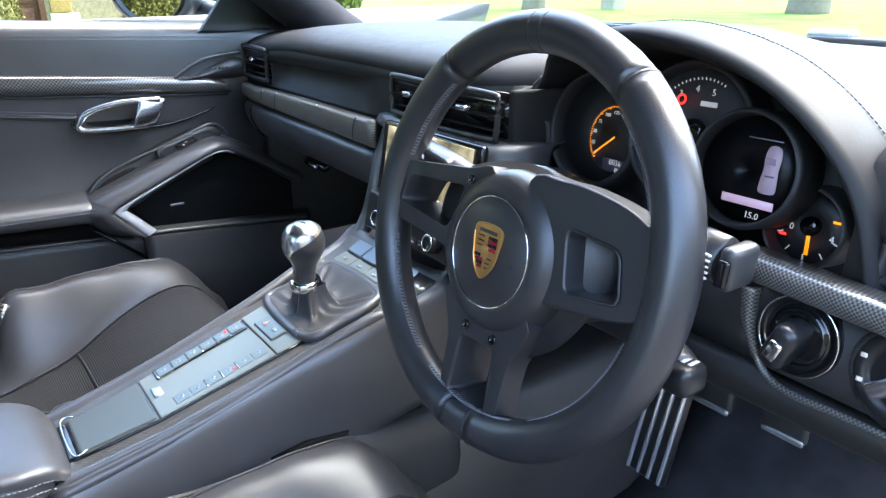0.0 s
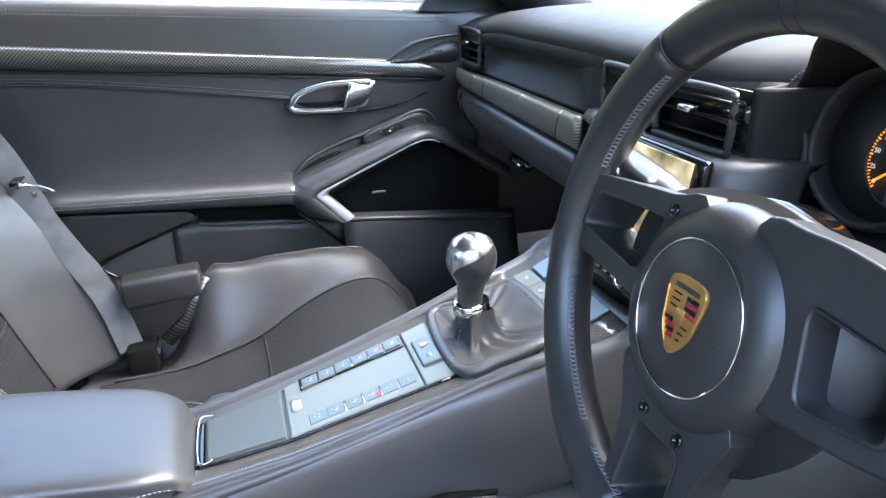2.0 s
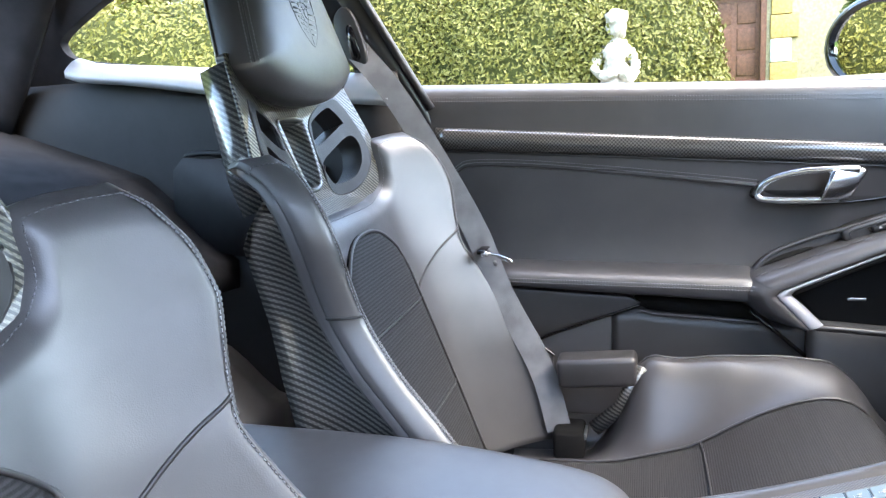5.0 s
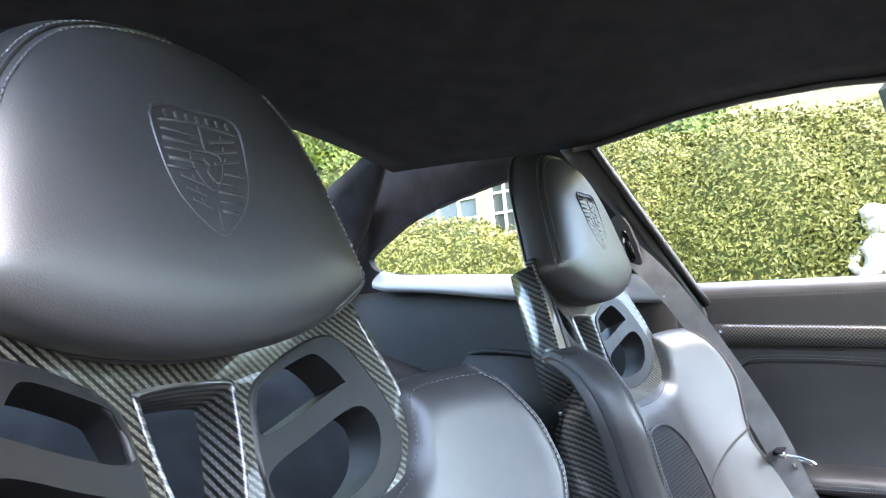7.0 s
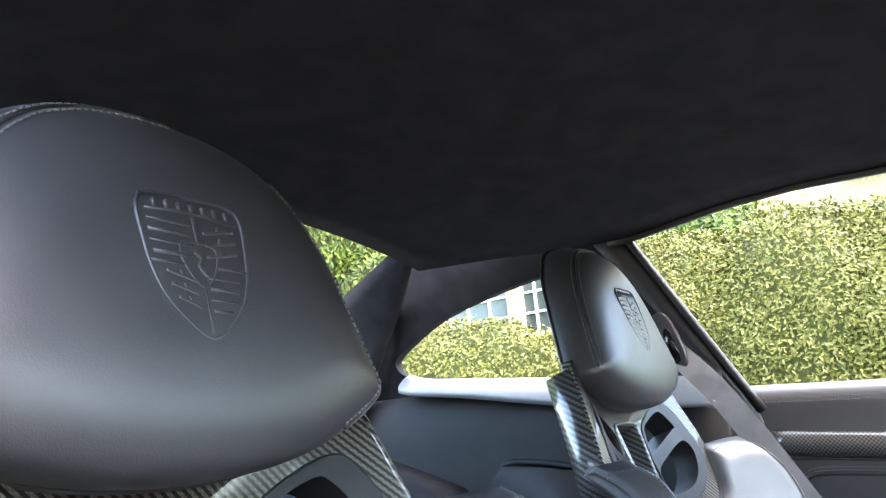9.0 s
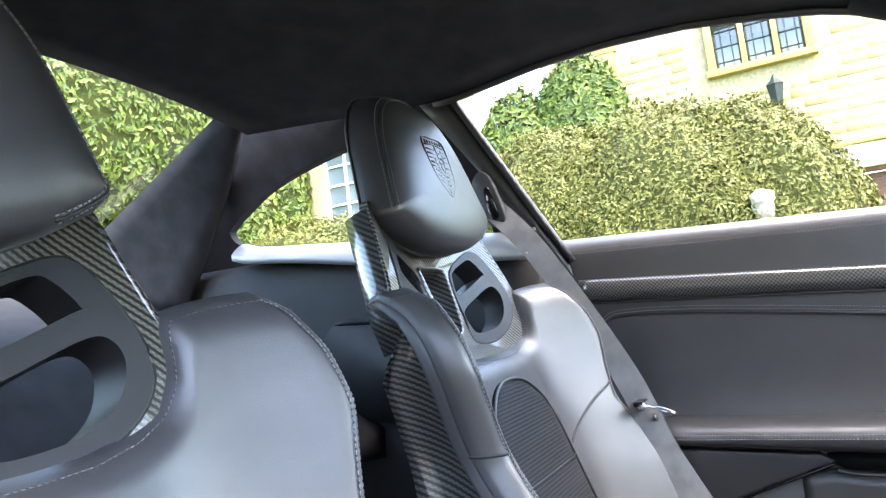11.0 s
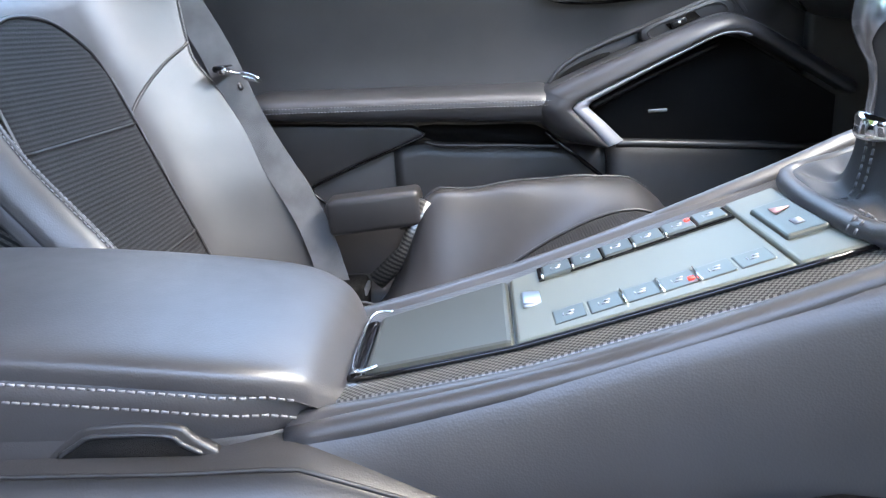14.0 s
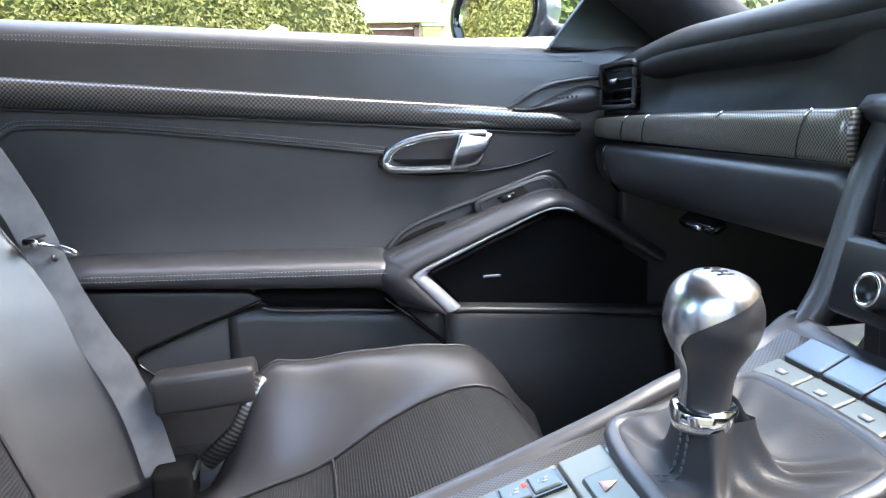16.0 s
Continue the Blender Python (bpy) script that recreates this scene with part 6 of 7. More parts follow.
RIM_SIDE = leather("perforated rim leather", (0.022, 0.0225, 0.025), 0.36, 700)
rim = part("rim", rim_arc(-36.5, 36.5, 0.0168), LEATHER_RIM, wheel, "leather rim")
part("rim_side", rim_arc(37, 174, 0.0172), RIM_SIDE, rim)
part("rim_side", rim_arc(-174, -37, 0.0172), RIM_SIDE, rim)
part("rim_lower", rim_arc(174.4, 185.6, 0.0168), LEATHER_RIM, rim)
for a in (-36.8, 36.8, 174.2, 185.8, -2.2, 2.2):
    part("seam", rim_arc(a - 0.25, a + 0.25, 0.0176 if abs(a) > 10 else 0.0171), PLASTIC_DARK, rim)
# cross stitching on the inner side
def inner(a, side):
    r = R - 0.0165
    return on_wheel(r * math.sin(radians(a)), r * math.cos(radians(a)), 0.004 + side * 0.003)
stitch_bms = []
for a0, a1 in ((40, 74), (104, 150), (-74, -40), (-150, -104), (158, 202)):
    n = int(abs(a1 - a0) / 1.3)
    for i in range(n):
        a = a0 + (a1 - a0) * i / n
        stitch_bms += [tube([inner(a, -1), inner(a + 0.9, 1)], 0.0004, 4), tube([inner(a, 1), inner(a + 0.9, -1)], 0.0004, 4)]
tagged(part("cross_stitching", join(*stitch_bms), THREAD, rim, "grey cross stitching"), kind="stuff")
wm = Matrix((( 1, 0, 0, WC.x), (0, WN.y, WU.y, WC.y), (0, WN.z, WU.z, WC.z), (0, 0, 0, 1)))  # local: x right, y towards the driver, z up


def spoke(outline, hole, depth=0.024, n=-0.020):
    return moved(pierced(rounded(outline, 4), [hole], "y", n, depth), wm)


for s in (-1, 1):
    if s > 0:
        out = [(0.02, 0.050), (0.055, 0.058), (0.09, 0.057), (0.126, 0.050), (0.150, 0.036), (0.158, 0.015), (0.156, -0.012), (0.133, -0.026), (0.087, -0.034), (0.05, -0.038), (0.02, -0.03)]
        h = filleted([(0.070, 0.026), (0.122, 0.022), (0.131, -0.014), (0.080, -0.022)], 0.008)
    else:
        out = [(-0.02, 0.048), (-0.055, 0.046), (-0.11, 0.040), (-0.150, 0.034), (-0.157, 0.018), (-0.160, -0.012), (-0.145, -0.021), (-0.10, -0.024), (-0.05, -0.030), (-0.02, -0.03)]
        h = filleted([(-0.052, 0.031), (-0.135, 0.025), (-0.150, -0.004), (-0.068, -0.012)], 0.008)
    sp = part("spoke", spoke(out, h), PLASTIC, wheel, "satin black pierced spoke", bevel=0.005)
    c = (sum(a for a, _ in h) / len(h), sum(b for _, b in h) / len(h))
    rings = [[wm @ Vector((c[0] + (a - c[0]) * k, y, c[1] + (b - c[1]) * k)) for a, b in h] for k, y in ((1.05, 0.0048), (1.0, 0.0058), (0.96, 0.003), (0.88, -0.016), (0.82, -0.034))]
    part("spoke_liner", loft(rings, True, False), PLASTIC, sp, "grey lining of the spoke opening")
    if s > 0:
        part("spoke_back", moved(slab([(c[0] + (a - c[0]) * 0.9, c[1] + (b - c[1]) * 0.9) for a, b in h], "y", -0.040, 0.005), wm), PLASTIC, sp)
    for a, b in () if s > 0 else ((-0.048, 0.037), (-0.060, -0.017)):
        part("screw", lathe([(0.0042, 0), (0.0042, 0.003), (0.0025, 0.003), (0.0025, 0.001), (0.0003, 0.001)], wm @ Vector((a, 0.003, b)), WN, 12), GLOSSBLACK, sp)
low_out = [(-0.050, -0.055), (0.050, -0.055), (0.040, -0.10), (0.038, -0.145), (0.034, -0.158), (0.0, -0.162), (-0.034, -0.158), (-0.038, -0.145), (-0.040, -0.10)]
low_hole = filleted([(-0.022, -0.092), (0.022, -0.092), (0.026, -0.150), (-0.026, -0.150)], 0.006)
sp = part("spoke", spoke(low_out, low_hole), PLASTIC, wheel, "satin black pierced lower spoke", bevel=0.005)
part("spoke_liner", loft([[wm @ Vector((a * k, y, -0.12 + (b + 0.12) * k)) for a, b in low_hole] for k, y in ((1.06, 0.0048), (1.0, 0.0058), (0.95, 0.003), (0.84, -0.014), (0.74, -0.035))], True, False), PLASTIC, sp, "grey lining of the spoke opening")
for a in (-0.02, 0.02):
    part("screw", lathe([(0.0042, 0), (0.0042, 0.003), (0.0025, 0.003), (0.0025, 0.001), (0.0003, 0.001)], wm @ Vector((a * 0.9, 0.003, -0.084)), WN, 12), GLOSSBLACK, sp)
HC = WC - WU * 0.014
part("hub_housing", moved(loft([[Vector((a * k, y, b * k)) for a, b in rounded([(-0.085, 0.040), (0.0, 0.062), (0.085, 0.040), (0.105, 0.0), (0.09, -0.035), (0.045, -0.09), (-0.045, -0.09), (-0.09, -0.035), (-0.105, 0.0)], 5)] for k, y in ((1.0, -0.014), (0.97, -0.03), (0.8, -0.055), (0.5, -0.085))]), wm), PLASTIC, wheel, "satin black housing behind the spokes")
hm = Matrix.Translation(-WU * 0.014) @ wm
hub = part("hub_pad", lathe([(0.069, -0.045), (0.0705, -0.025), (0.0695, -0.008), (0.066, 0.003), (0.060, 0.009), (0.0525, 0.0122), (0.0468, 0.0130), (0.0458, 0.0118), (0.0448, 0.0130), (0.02, 0.0145), (0.001, 0.015)], HC, WN, 56), LEATHER_SOFT, wheel, "round leather airbag pad")
part("hub_gap", lathe([(0.075, -0.05), (0.075, -0.022), (0.067, -0.021)], HC, WN, 48), GLOSSBLACK, wheel)
part("chrome_ring", disc(HC + WN * 0.0122, WN, 0.0465, 0.0012, 56, 0.0452), CHROME, hub)
# crest as plain coloured fields
crest_shape = rounded([(-0.0145, 0.021), (0.0145, 0.021), (0.0145, 0.0), (0.010, -0.013), (0.0, -0.022), (-0.010, -0.013), (-0.0145, 0.0)], 5)
crest = part("crest", moved(slab(crest_shape, "y", 0.0140, 0.0022, 0.0006), hm), GOLD, hub, "gold, red and black enamel crest")
part("crest_rim", moved(tube([(a, 0.0163, b) for a, b in crest_shape], 0.0007, 6, True), hm), GOLD, crest)
fields = [(0.0, 0.0172, 0.022, 0.0030, LEATHER_SOFT)]
fields += [(0.0072, 0.0125 - 0.0030 * i, 0.0110, 0.0028, RED if i % 2 else GLOSSBLACK) for i in range(4)]
fields += [(-0.0066 + 0.0009 * i, -0.0035 - 0.0030 * i, 0.0108 - 0.0017 * i, 0.0028, RED if i % 2 else GLOSSBLACK) for i in range(4)]
fields += [(-0.0072, 0.0125 - 0.0040 * i, 0.0080, 0.0010, GLOSSBLACK) for i in range(3)]
fields += [(0.0062 - 0.0010 * i, -0.0045 - 0.0040 * i, 0.0070 - 0.0016 * i, 0.0010, GLOSSBLACK) for i in range(3)]
fields += [(0.0, 0.0, 0.0078, 0.0100, GOLD), (0.0, 0.0004, 0.0030, 0.0062, GLOSSBLACK)]
for a, b, w, hh, mat in fields:
    part("crest_field", moved(rbox((w, 0.0006, hh), (a, 0.0165 if mat != GOLD else 0.0168, b), 0.0002, 1), hm), mat, crest)
part("horn_mark", moved(rbox((0.006, 0.0004, 0.006), (0.028, 0.0137, -0.002), 0.0001, 1), hm), PLASTIC_DARK, hub)

# column stalks
stalk = thing("indicator_stalk", "black column stalk with white symbols", "stalk", "column stalks", at=(0.44, 0.10, 0.78))
part("lever", tube(spline([(0.36, 0.12, 0.752), (0.42, 0.11, 0.778), (0.462, 0.10, 0.784), (0.490, 0.095, 0.783)], 6), [0.009 + 0.007 * ease((i - 5) / 6) for i in range(19)], 12, flat=0.75), PLASTIC, stalk)
TIP = Matrix.Translation((0.485, 0.088, 0.785)) @ Matrix.Rotation(radians(6), 4, "Y")
part("head", moved(loft([[Vector((x, w * math.cos(a), h * math.sin(a) * (1 - 0.25 * abs(math.cos(a))))) for a in span(0, math.tau * 23 / 24, 24)] for x, w, h in ((-0.030, 0.006, 0.008), (-0.028, 0.010, 0.012), (-0.022, 0.014, 0.0155), (-0.008, 0.0165, 0.0175), (0.006, 0.017, 0.0175), (0.0075, 0.0155, 0.016))]), TIP), SATIN, stalk, "moulded head of the stalk")
part("end_cap", moved(rbox((0.013, 0.029, 0.030), r=0.005), TIP @ Matrix.Translation((0.0150, 0, 0))), PLASTIC, stalk)
part("end_button", moved(rbox((0.008, 0.006, 0.019), r=0.002), TIP @ Matrix.Translation((0.0150, -0.0145, -0.002))), GLOSSBLACK, stalk)
for i in range(5):
    part("symbol", moved(rbox((0.0045, 0.0012, 0.0014), (0.0035, -0.0166, -0.009 + 0.0040 * i), 0), TIP), WHITE_MARK, stalk)
stalk2 = thing("wiper_stalk", "lower black column stalk with pale end", "stalk", "column stalks", at=(0.44, 0.10, 0.70))
part("lever", tube(spline([(0.37, 0.14, 0.715), (0.43, 0.115, 0.698), (0.464, 0.095, 0.688)], 6), [0.008 + 0.006 * ease((i - 5) / 6) for i in range(13)], 10), PLASTIC, stalk2)
part("end_cap", rbox((0.026, 0.028, 0.024), (0.468, 0.092, 0.687), 0.007), SATIN, stalk2)
for i in range(3):
    part("symbol", rbox((0.003, 0.010, 0.0006), (0.462 + 0.006 * i, 0.094, 0.6995), 0), WHITE_MARK, stalk2)
stalk3 = thing("left_stalk", "black column stalk with white symbols", "stalk", "column stalks", at=(0.2, 0.10, 0.775))
part("lever", tube(spline([(0.26, 0.11, 0.762), (0.215, 0.095, 0.782), (0.16, 0.085, 0.790)], 6), [0.009 + 0.006 * ease((i - 3) / 6) for i in range(13)], 12, flat=0.8), PLASTIC, stalk3)
part("pad", moved(rbox((0.075, 0.03, 0.022), r=0.006), Matrix.Translation((0.165, 0.088, 0.790)) @ Matrix.Rotation(radians(8), 4, "Y")), SATIN, stalk3)
for x in (0.14, 0.165):
    part("symbol", rbox((0.009, 0.0006, 0.007), (x, 0.0725, 0.793 + (0.165 - x) * 0.14), 0), WHITE_MARK, stalk3)

# ---- pedals ----
RIB = material("polished pedal rib", (0.62, 0.63, 0.65), 0.26, 0.7)
ped = thing("accelerator", "aluminium accelerator pedal with black rubber grooves", "pedal", "pedals", at=(0.30, 0.30, 0.40))
pm = Matrix.Translation((0.294, 0.318, 0.455)) @ Matrix.Rotation(radians(2), 4, "Y") @ Matrix.Rotation(radians(-14), 4, "X")
part("plate", moved(rbox((0.056, 0.010, 0.132), r=0.006), pm), SATIN, ped)
for i in range(4):
    part("rib", moved(rbox((0.0048, 0.006, 0.128), (-0.022 + 0.0147 * i, -0.006, 0), 0.002, 2), pm), RIB, ped)
for x, z in ((0.306, 0.480), (0.398, 0.488)):
    p2 = thing("foot_pedal", "black rubber pedal pad with bright edge", "pedal", "pedals", at=(x, 0.40, z))
    part("pad", rbox((0.055, 0.012, 0.04), (x, 0.40, z), 0.006), PLASTIC, p2)
    part("edge", rbox((0.050, 0.005, 0.007), (x + 0.002, 0.393, z - 0.016), 0.002), RIB, p2)
    part("lever", tube([(x, 0.41, z + 0.02), (x, 0.46, z + 0.16)], 0.01, 8), PLASTIC_DARK, p2)
solo("floor_mat", thick_sheet(lambda u, v: Vector((0.17 + 0.42 * u, -0.15 + 0.75 * v, 0.225 + 0.012 * math.sin(u * 7) * 0.2 + 0.05 * ease((v - 0.7) / 0.3) + 0.20 * ease((v - 0.85) / 0.3))), span(0, 1, 8), span(0, 1, 10), (0, 0, -0.012)), CARPET, "black carpet mat in the footwell", "floor mat", smooth=True)

# ---- centre console ----
def deck(y):
    """Height of the console's upper face."""
    return lerp(y, [(-0.32, 0.502), (-0.25, 0.514), (-0.177, 0.530), (-0.05, 0.567), (0.03, 0.590), (0.12, 0.618), (0.17, 0.655)])


def half(y):
    return lerp(y, [(-0.32, 0.052), (-0.25, 0.056), (-0.177, 0.064), (-0.05, 0.073), (0.05, 0.088), (0.15, 0.105)])


CX = 0.004
console = thing("centre_console", "black leather centre console with carbon surround and grey switch panel", "console", at=(0, -0.05, 0.3))
YS = span(-0.30, 0.15, 30)


def hull(y, v):
    h, z = half(y), deck(y)
    s = 1 if v > 0 else -1
    a = abs(v)
    x, dz = [(0.0, -0.004), (h - 0.002, -0.004), (h + 0.004, 0.004), (h + 0.012, 0.005), (h + 0.02, -0.002), (h + 0.024, -0.02), (h + 0.03, -0.06), (h + 0.032, -0.11)][a]
    if a > 4:
        front = ease((y + 0.30) / 0.25)
        dz = dz * (0.30 + 0.70 * front) - 0.0
    return Vector((CX + s * x, y, z + dz))


part("hull", thick_sheet(hull, YS, list(range(-7, 8)), (0, 0, -0.02)), LEATHER, console, "leather sides of the console", subdiv=1)
# carbon surround lies on the hull
part("carbon_surround", thick_sheet(lambda y, v: Vector((CX + v * (half(y) - 0.001), y, deck(y) + 0.0015)), span(-0.31, 0.13, 24), span(-1, 1, 7), (0, 0, -0.008)), CARBON_FINE, console, "glossy carbon fibre surround")
part("surround_nose", tube([(CX + 0.055, -0.292, deck(-0.292) + 0.004), (CX, -0.302, deck(-0.302) + 0.004), (CX - 0.055, -0.292, deck(-0.292) + 0.004)], 0.006, 8), CARBON_FINE, console)


def tile(name, y0, y1, w0, w1, up, mat, parent, label="", r=0.003, x0=0.0):
    """A plate that follows the console's slope, w0 and w1 its half widths."""
    z0, z1 = deck(y0) + up, deck(y1) + up
    bm = bmesh.new()
    lo = [bm.verts.new(v) for v in ((CX + x0 - w0, y0, z0 - 0.008), (CX + x0 + w0, y0, z0 - 0.008), (CX + x0 + w1, y1, z1 - 0.008), (CX + x0 - w1, y1, z1 - 0.008))]
    hi = [bm.verts.new(v.co + Vector((0, 0, 0.008))) for v in lo]
    for i in range(4):
        bm.faces.new((lo[i], lo[(i + 1) % 4], hi[(i + 1) % 4], hi[i]))
    bm.faces.new(lo), bm.faces.new(hi)
    return part(name, bm, mat, parent, label, smooth=False, bevel=r)


lid = tile("tray_lid", -0.258, -0.180, 0.0365, 0.0455, 0.006, LIDGREY, console, "grey lid of the small tray", 0.006)
tile("lid_lip", -0.268, -0.258, 0.036, 0.037, 0.0045, GLOSSBLACK, lid, r=0.003)
part("lid_chrome", tube(spline([(CX - 0.0365, -0.250, deck(-0.250) + 0.0075), (CX - 0.034, -0.263, deck(-0.263) + 0.008), (CX + 0.034, -0.263, deck(-0.263) + 0.008), (CX + 0.0365, -0.250, deck(-0.250) + 0.0075)], 5), 0.0009, 8), CHROME, lid)
panel = tile("switch_panel", -0.179, -0.052, 0.0455, 0.0545, 0.005, PANELGREY, console, "grey metallic switch panel", 0.002)
part("panel_edge", tube([(CX + half(y) * 0 + lerp(y, [(-0.262, 0.0375), (-0.18, 0.046), (-0.02, 0.058)]), y, deck(y) + 0.003) for y in span(-0.262, -0.02, 10)], 0.0016, 6), GLOSSBLACK, console)
part("thumb_hollow", moved(rbox((0.02, 0.012, 0.004), r=0.002), Matrix.Translation((CX - 0.004, -0.168, deck(-0.168) + 0.0045))), ALU, panel)
SWITCHGREY = brushed("switch grey", (0.21, 0.213, 0.185), 0.36)
SLOPE = Matrix.Rotation(math.atan(0.29), 4, "X")
# the passenger's row stands proud, its shadow gap drawn as a black plate; the driver's row lies almost flush in a dark
# joint
for side, xs, up in ((-1, -0.0335, 0.0078), (1, 0.0300, 0.0056)):
    tile("switch_shadow_base", -0.1625, -0.0535, 0.0105, 0.0105, up - 0.0012, GLOSSBLACK, panel, r=0.0008, x0=xs + side * 0.002)
    for i in range(6):
        y0 = -0.1605 + 0.0175 * i
        xc = xs + side * (0.0004 + 0.0007 * i)
        k = tile("switch", y0 + 0.0005, y0 + 0.0169, 0.0090, 0.0091, up, SWITCHGREY, panel, r=0.0012, x0=xc)
        for dx, dy, w, h in ((-0.0018, 0.0012, 0.0022, 0.0045), (0.0014, 0.0, 0.0020, 0.0055), (0.0, -0.003, 0.0055, 0.0008)):
            part("symbol", moved(rbox((w * 0.7, h * 0.7, 0.0003), r=0), Matrix.Translation((CX + xc + dx, y0 + 0.0087 + dy, deck(y0 + 0.0087 + dy) + up + 0.0001)) @ SLOPE), DIM_MARK, k)
        if i in (0, 1, 3, 4) if side < 0 else i in (2, 3, 4):
            part("divider", moved(rbox((0.018 if side > 0 else 0.005, 0.0018, 0.003), r=0.0008, seg=1), Matrix.Translation((CX + xc + (0 if side > 0 else 0.008), y0, deck(y0) + up)) @ SLOPE), CHROME, panel, "bright switch divider")
    led = -0.076 if side < 0 else -0.094
    part("led", moved(rbox((0.0032, 0.0032, 0.001), r=0.0004, seg=1), Matrix.Translation((CX + xs + side * 0.006, led, deck(led) + up + 0.0004)) @ SLOPE), RED_LIGHT, panel, "lit red lamp")
haz = tile("hazard_panel", -0.051, -0.022, 0.0545, 0.057, 0.005, PANELGREY, console, "grey hazard switch panel", 0.002)
hb = tile("hazard_switch", -0.046, -0.026, 0.026, 0.027, 0.0075, SWITCHGREY, haz, r=0.002)
tri = mesh([(-0.005, -0.004, 0), (0.005, -0.004, 0), (0, 0.005, 0), (-0.005, -0.004, 0.0006), (0.005, -0.004, 0.0006), (0, 0.005, 0.0006)], [(0, 1, 2), (3, 4, 5), (0, 1, 4, 3), (1, 2, 5, 4), (2, 0, 3, 5)])
part("triangle", moved(tri, Matrix.Translation((CX - 0.010, -0.036, deck(-0.036) + 0.0078)) @ Matrix.Rotation(math.atan(0.29), 4, "X")), material("pink print", (0.7, 0.4, 0.38), 0.5), hb)
part("symbol", moved(rbox((0.008, 0.005, 0.0005), r=0), Matrix.Translation((CX + 0.012, -0.036, deck(-0.036) + 0.0078)) @ Matrix.Rotation(math.atan(0.29), 4, "X")), DIM_MARK, hb)
# front switch bank towards the heater panel
for i in range(4):
    for j, y in enumerate((0.085, 0.108)):
        k = tile("front_key", y, y + 0.020, 0.017, 0.0175, 0.005 + 0.001 * j, brushed("key grey %d%d" % (i, j), (0.22, 0.24, 0.25), 0.35) if j else PANELGREY, console, r=0.0015, x0=-0.054 + 0.036 * i)
        part("symbol", moved(rbox((0.008, 0.004, 0.0004), r=0), Matrix.Translation((CX - 0.054 + 0.036 * i, y + 0.01, deck(y + 0.01) + 0.0056 + 0.001 * j)) @ Matrix.Rotation(math.atan(0.31), 4, "X")), DIM_MARK, k)
# sweeping side struts up to the dashboard
for s in (-1, 1):
    path = spline([(CX + s * 0.070, -0.29, deck(-0.29) - 0.006), (CX + s * 0.078, -0.15, deck(-0.15) - 0.004), (CX + s * 0.085, -0.02, deck(-0.02) + 0.001), (CX + s * 0.094, 0.05, deck(0.05) + 0.004), (CX + s * 0.102, 0.10, 0.603), (CX + s * 0.104, 0.137, 0.618), (CX + s * 0.105, 0.161, 0.645), (CX + s * 0.106, 0.176, 0.68), (CX + s * 0.106, 0.190, 0.728), (CX + s * 0.106, 0.205, 0.762)], 6)
    part("side_strut", tube(path, [0.007 + 0.006 * ease((i - 18) / 24) for i in range(len(path))], 12), LEATHER, console)
    part("lower_cheek", thick_sheet(lambda u, v: Vector((CX + s * (0.106 + 0.002 * u), 0.06 + 0.09 * u, 0.46 + (deck(min(0.12, 0.06 + 0.06 * u)) - 0.47) * v)), span(0, 1, 6), span(0, 1, 6), (-s * 0.012, 0, 0)), LEATHER, console)

# gear lever with gaiter
gear = thing("gear_lever", "manual gear lever with chrome and leather knob and leather gaiter", "gear lever", at=(0.01, 0.01, 0.58))
KX, KY = 0.012, 0.008
frame_pts = [(CX + a, b) for a, b in ((-0.057, -0.014), (0.055, -0.018), (0.068, 0.02), (0.07, 0.062), (0.05, 0.08), (-0.045, 0.08), (-0.062, 0.06), (-0.06, 0.02))]
fr = spline([(a, b, deck(b) + 0.006) for a, b in frame_pts], 6, True)
part("gaiter_frame", tube(fr, 0.006, 10, True), LEATHER, gear)
rings = []
n = len(fr)
for k, up in ((1.0, 0.006), (0.95, 0.012), (0.84, 0.010), (0.66, 0.0075), (0.50, 0.007), (0.40, 0.010), (0.33, 0.019), (0.29, 0.028), (0.27, 0.037)):
    ring = []
    for i, p in enumerate(fr):
        w = 1 + 0.16 * math.sin(i * 2 * math.pi / n * 5 + k * 6) * (1 - k) * (k > 0.22) + 0.06 * math.sin(i * 2 * math.pi / n * 9 + k * 11) * (k > 0.3) * (k < 0.9)
        x, y = KX + (p.x - KX) * k * w, KY + (p.y - KY) * k * w
        ring.append(Vector((x, y, deck(y) + up + 0.0022 * math.sin(i * 1.7) * (k > 0.3) * (k < 0.9))))
    rings.append(ring)
gaiter = part("gaiter", loft(rings, True, False), leather("soft gaiter leather", (0.034, 0.033, 0.034), 0.6, 900, 0.45), gear, "creased leather gaiter", subdiv=1)
front_rib = min((k for k in range(n) if fr[k].y < KY), key=lambda k: abs(fr[k].x - KX))
for dx in (-0.0035, 0.0035):
    part("stitching", stitches([rings[k][front_rib] + Vector((dx, -0.0012, 0.0010)) for k in range(2, 9)]), THREAD_DARK, gaiter)
    part("stitching", stitches([Vector((CX + 0.045 + dx, -0.02 + 0.0 * t, deck(-0.02) + 0.012)) + Vector((0.0, -0.006 * t, 0.002 - 0.008 * t * t)) for t in span(-1, 1, 8)]), THREAD, gear)
AX = Vector((0.06, 0.04, 1)).normalized()
foot = Vector((KX, KY, 0.623))
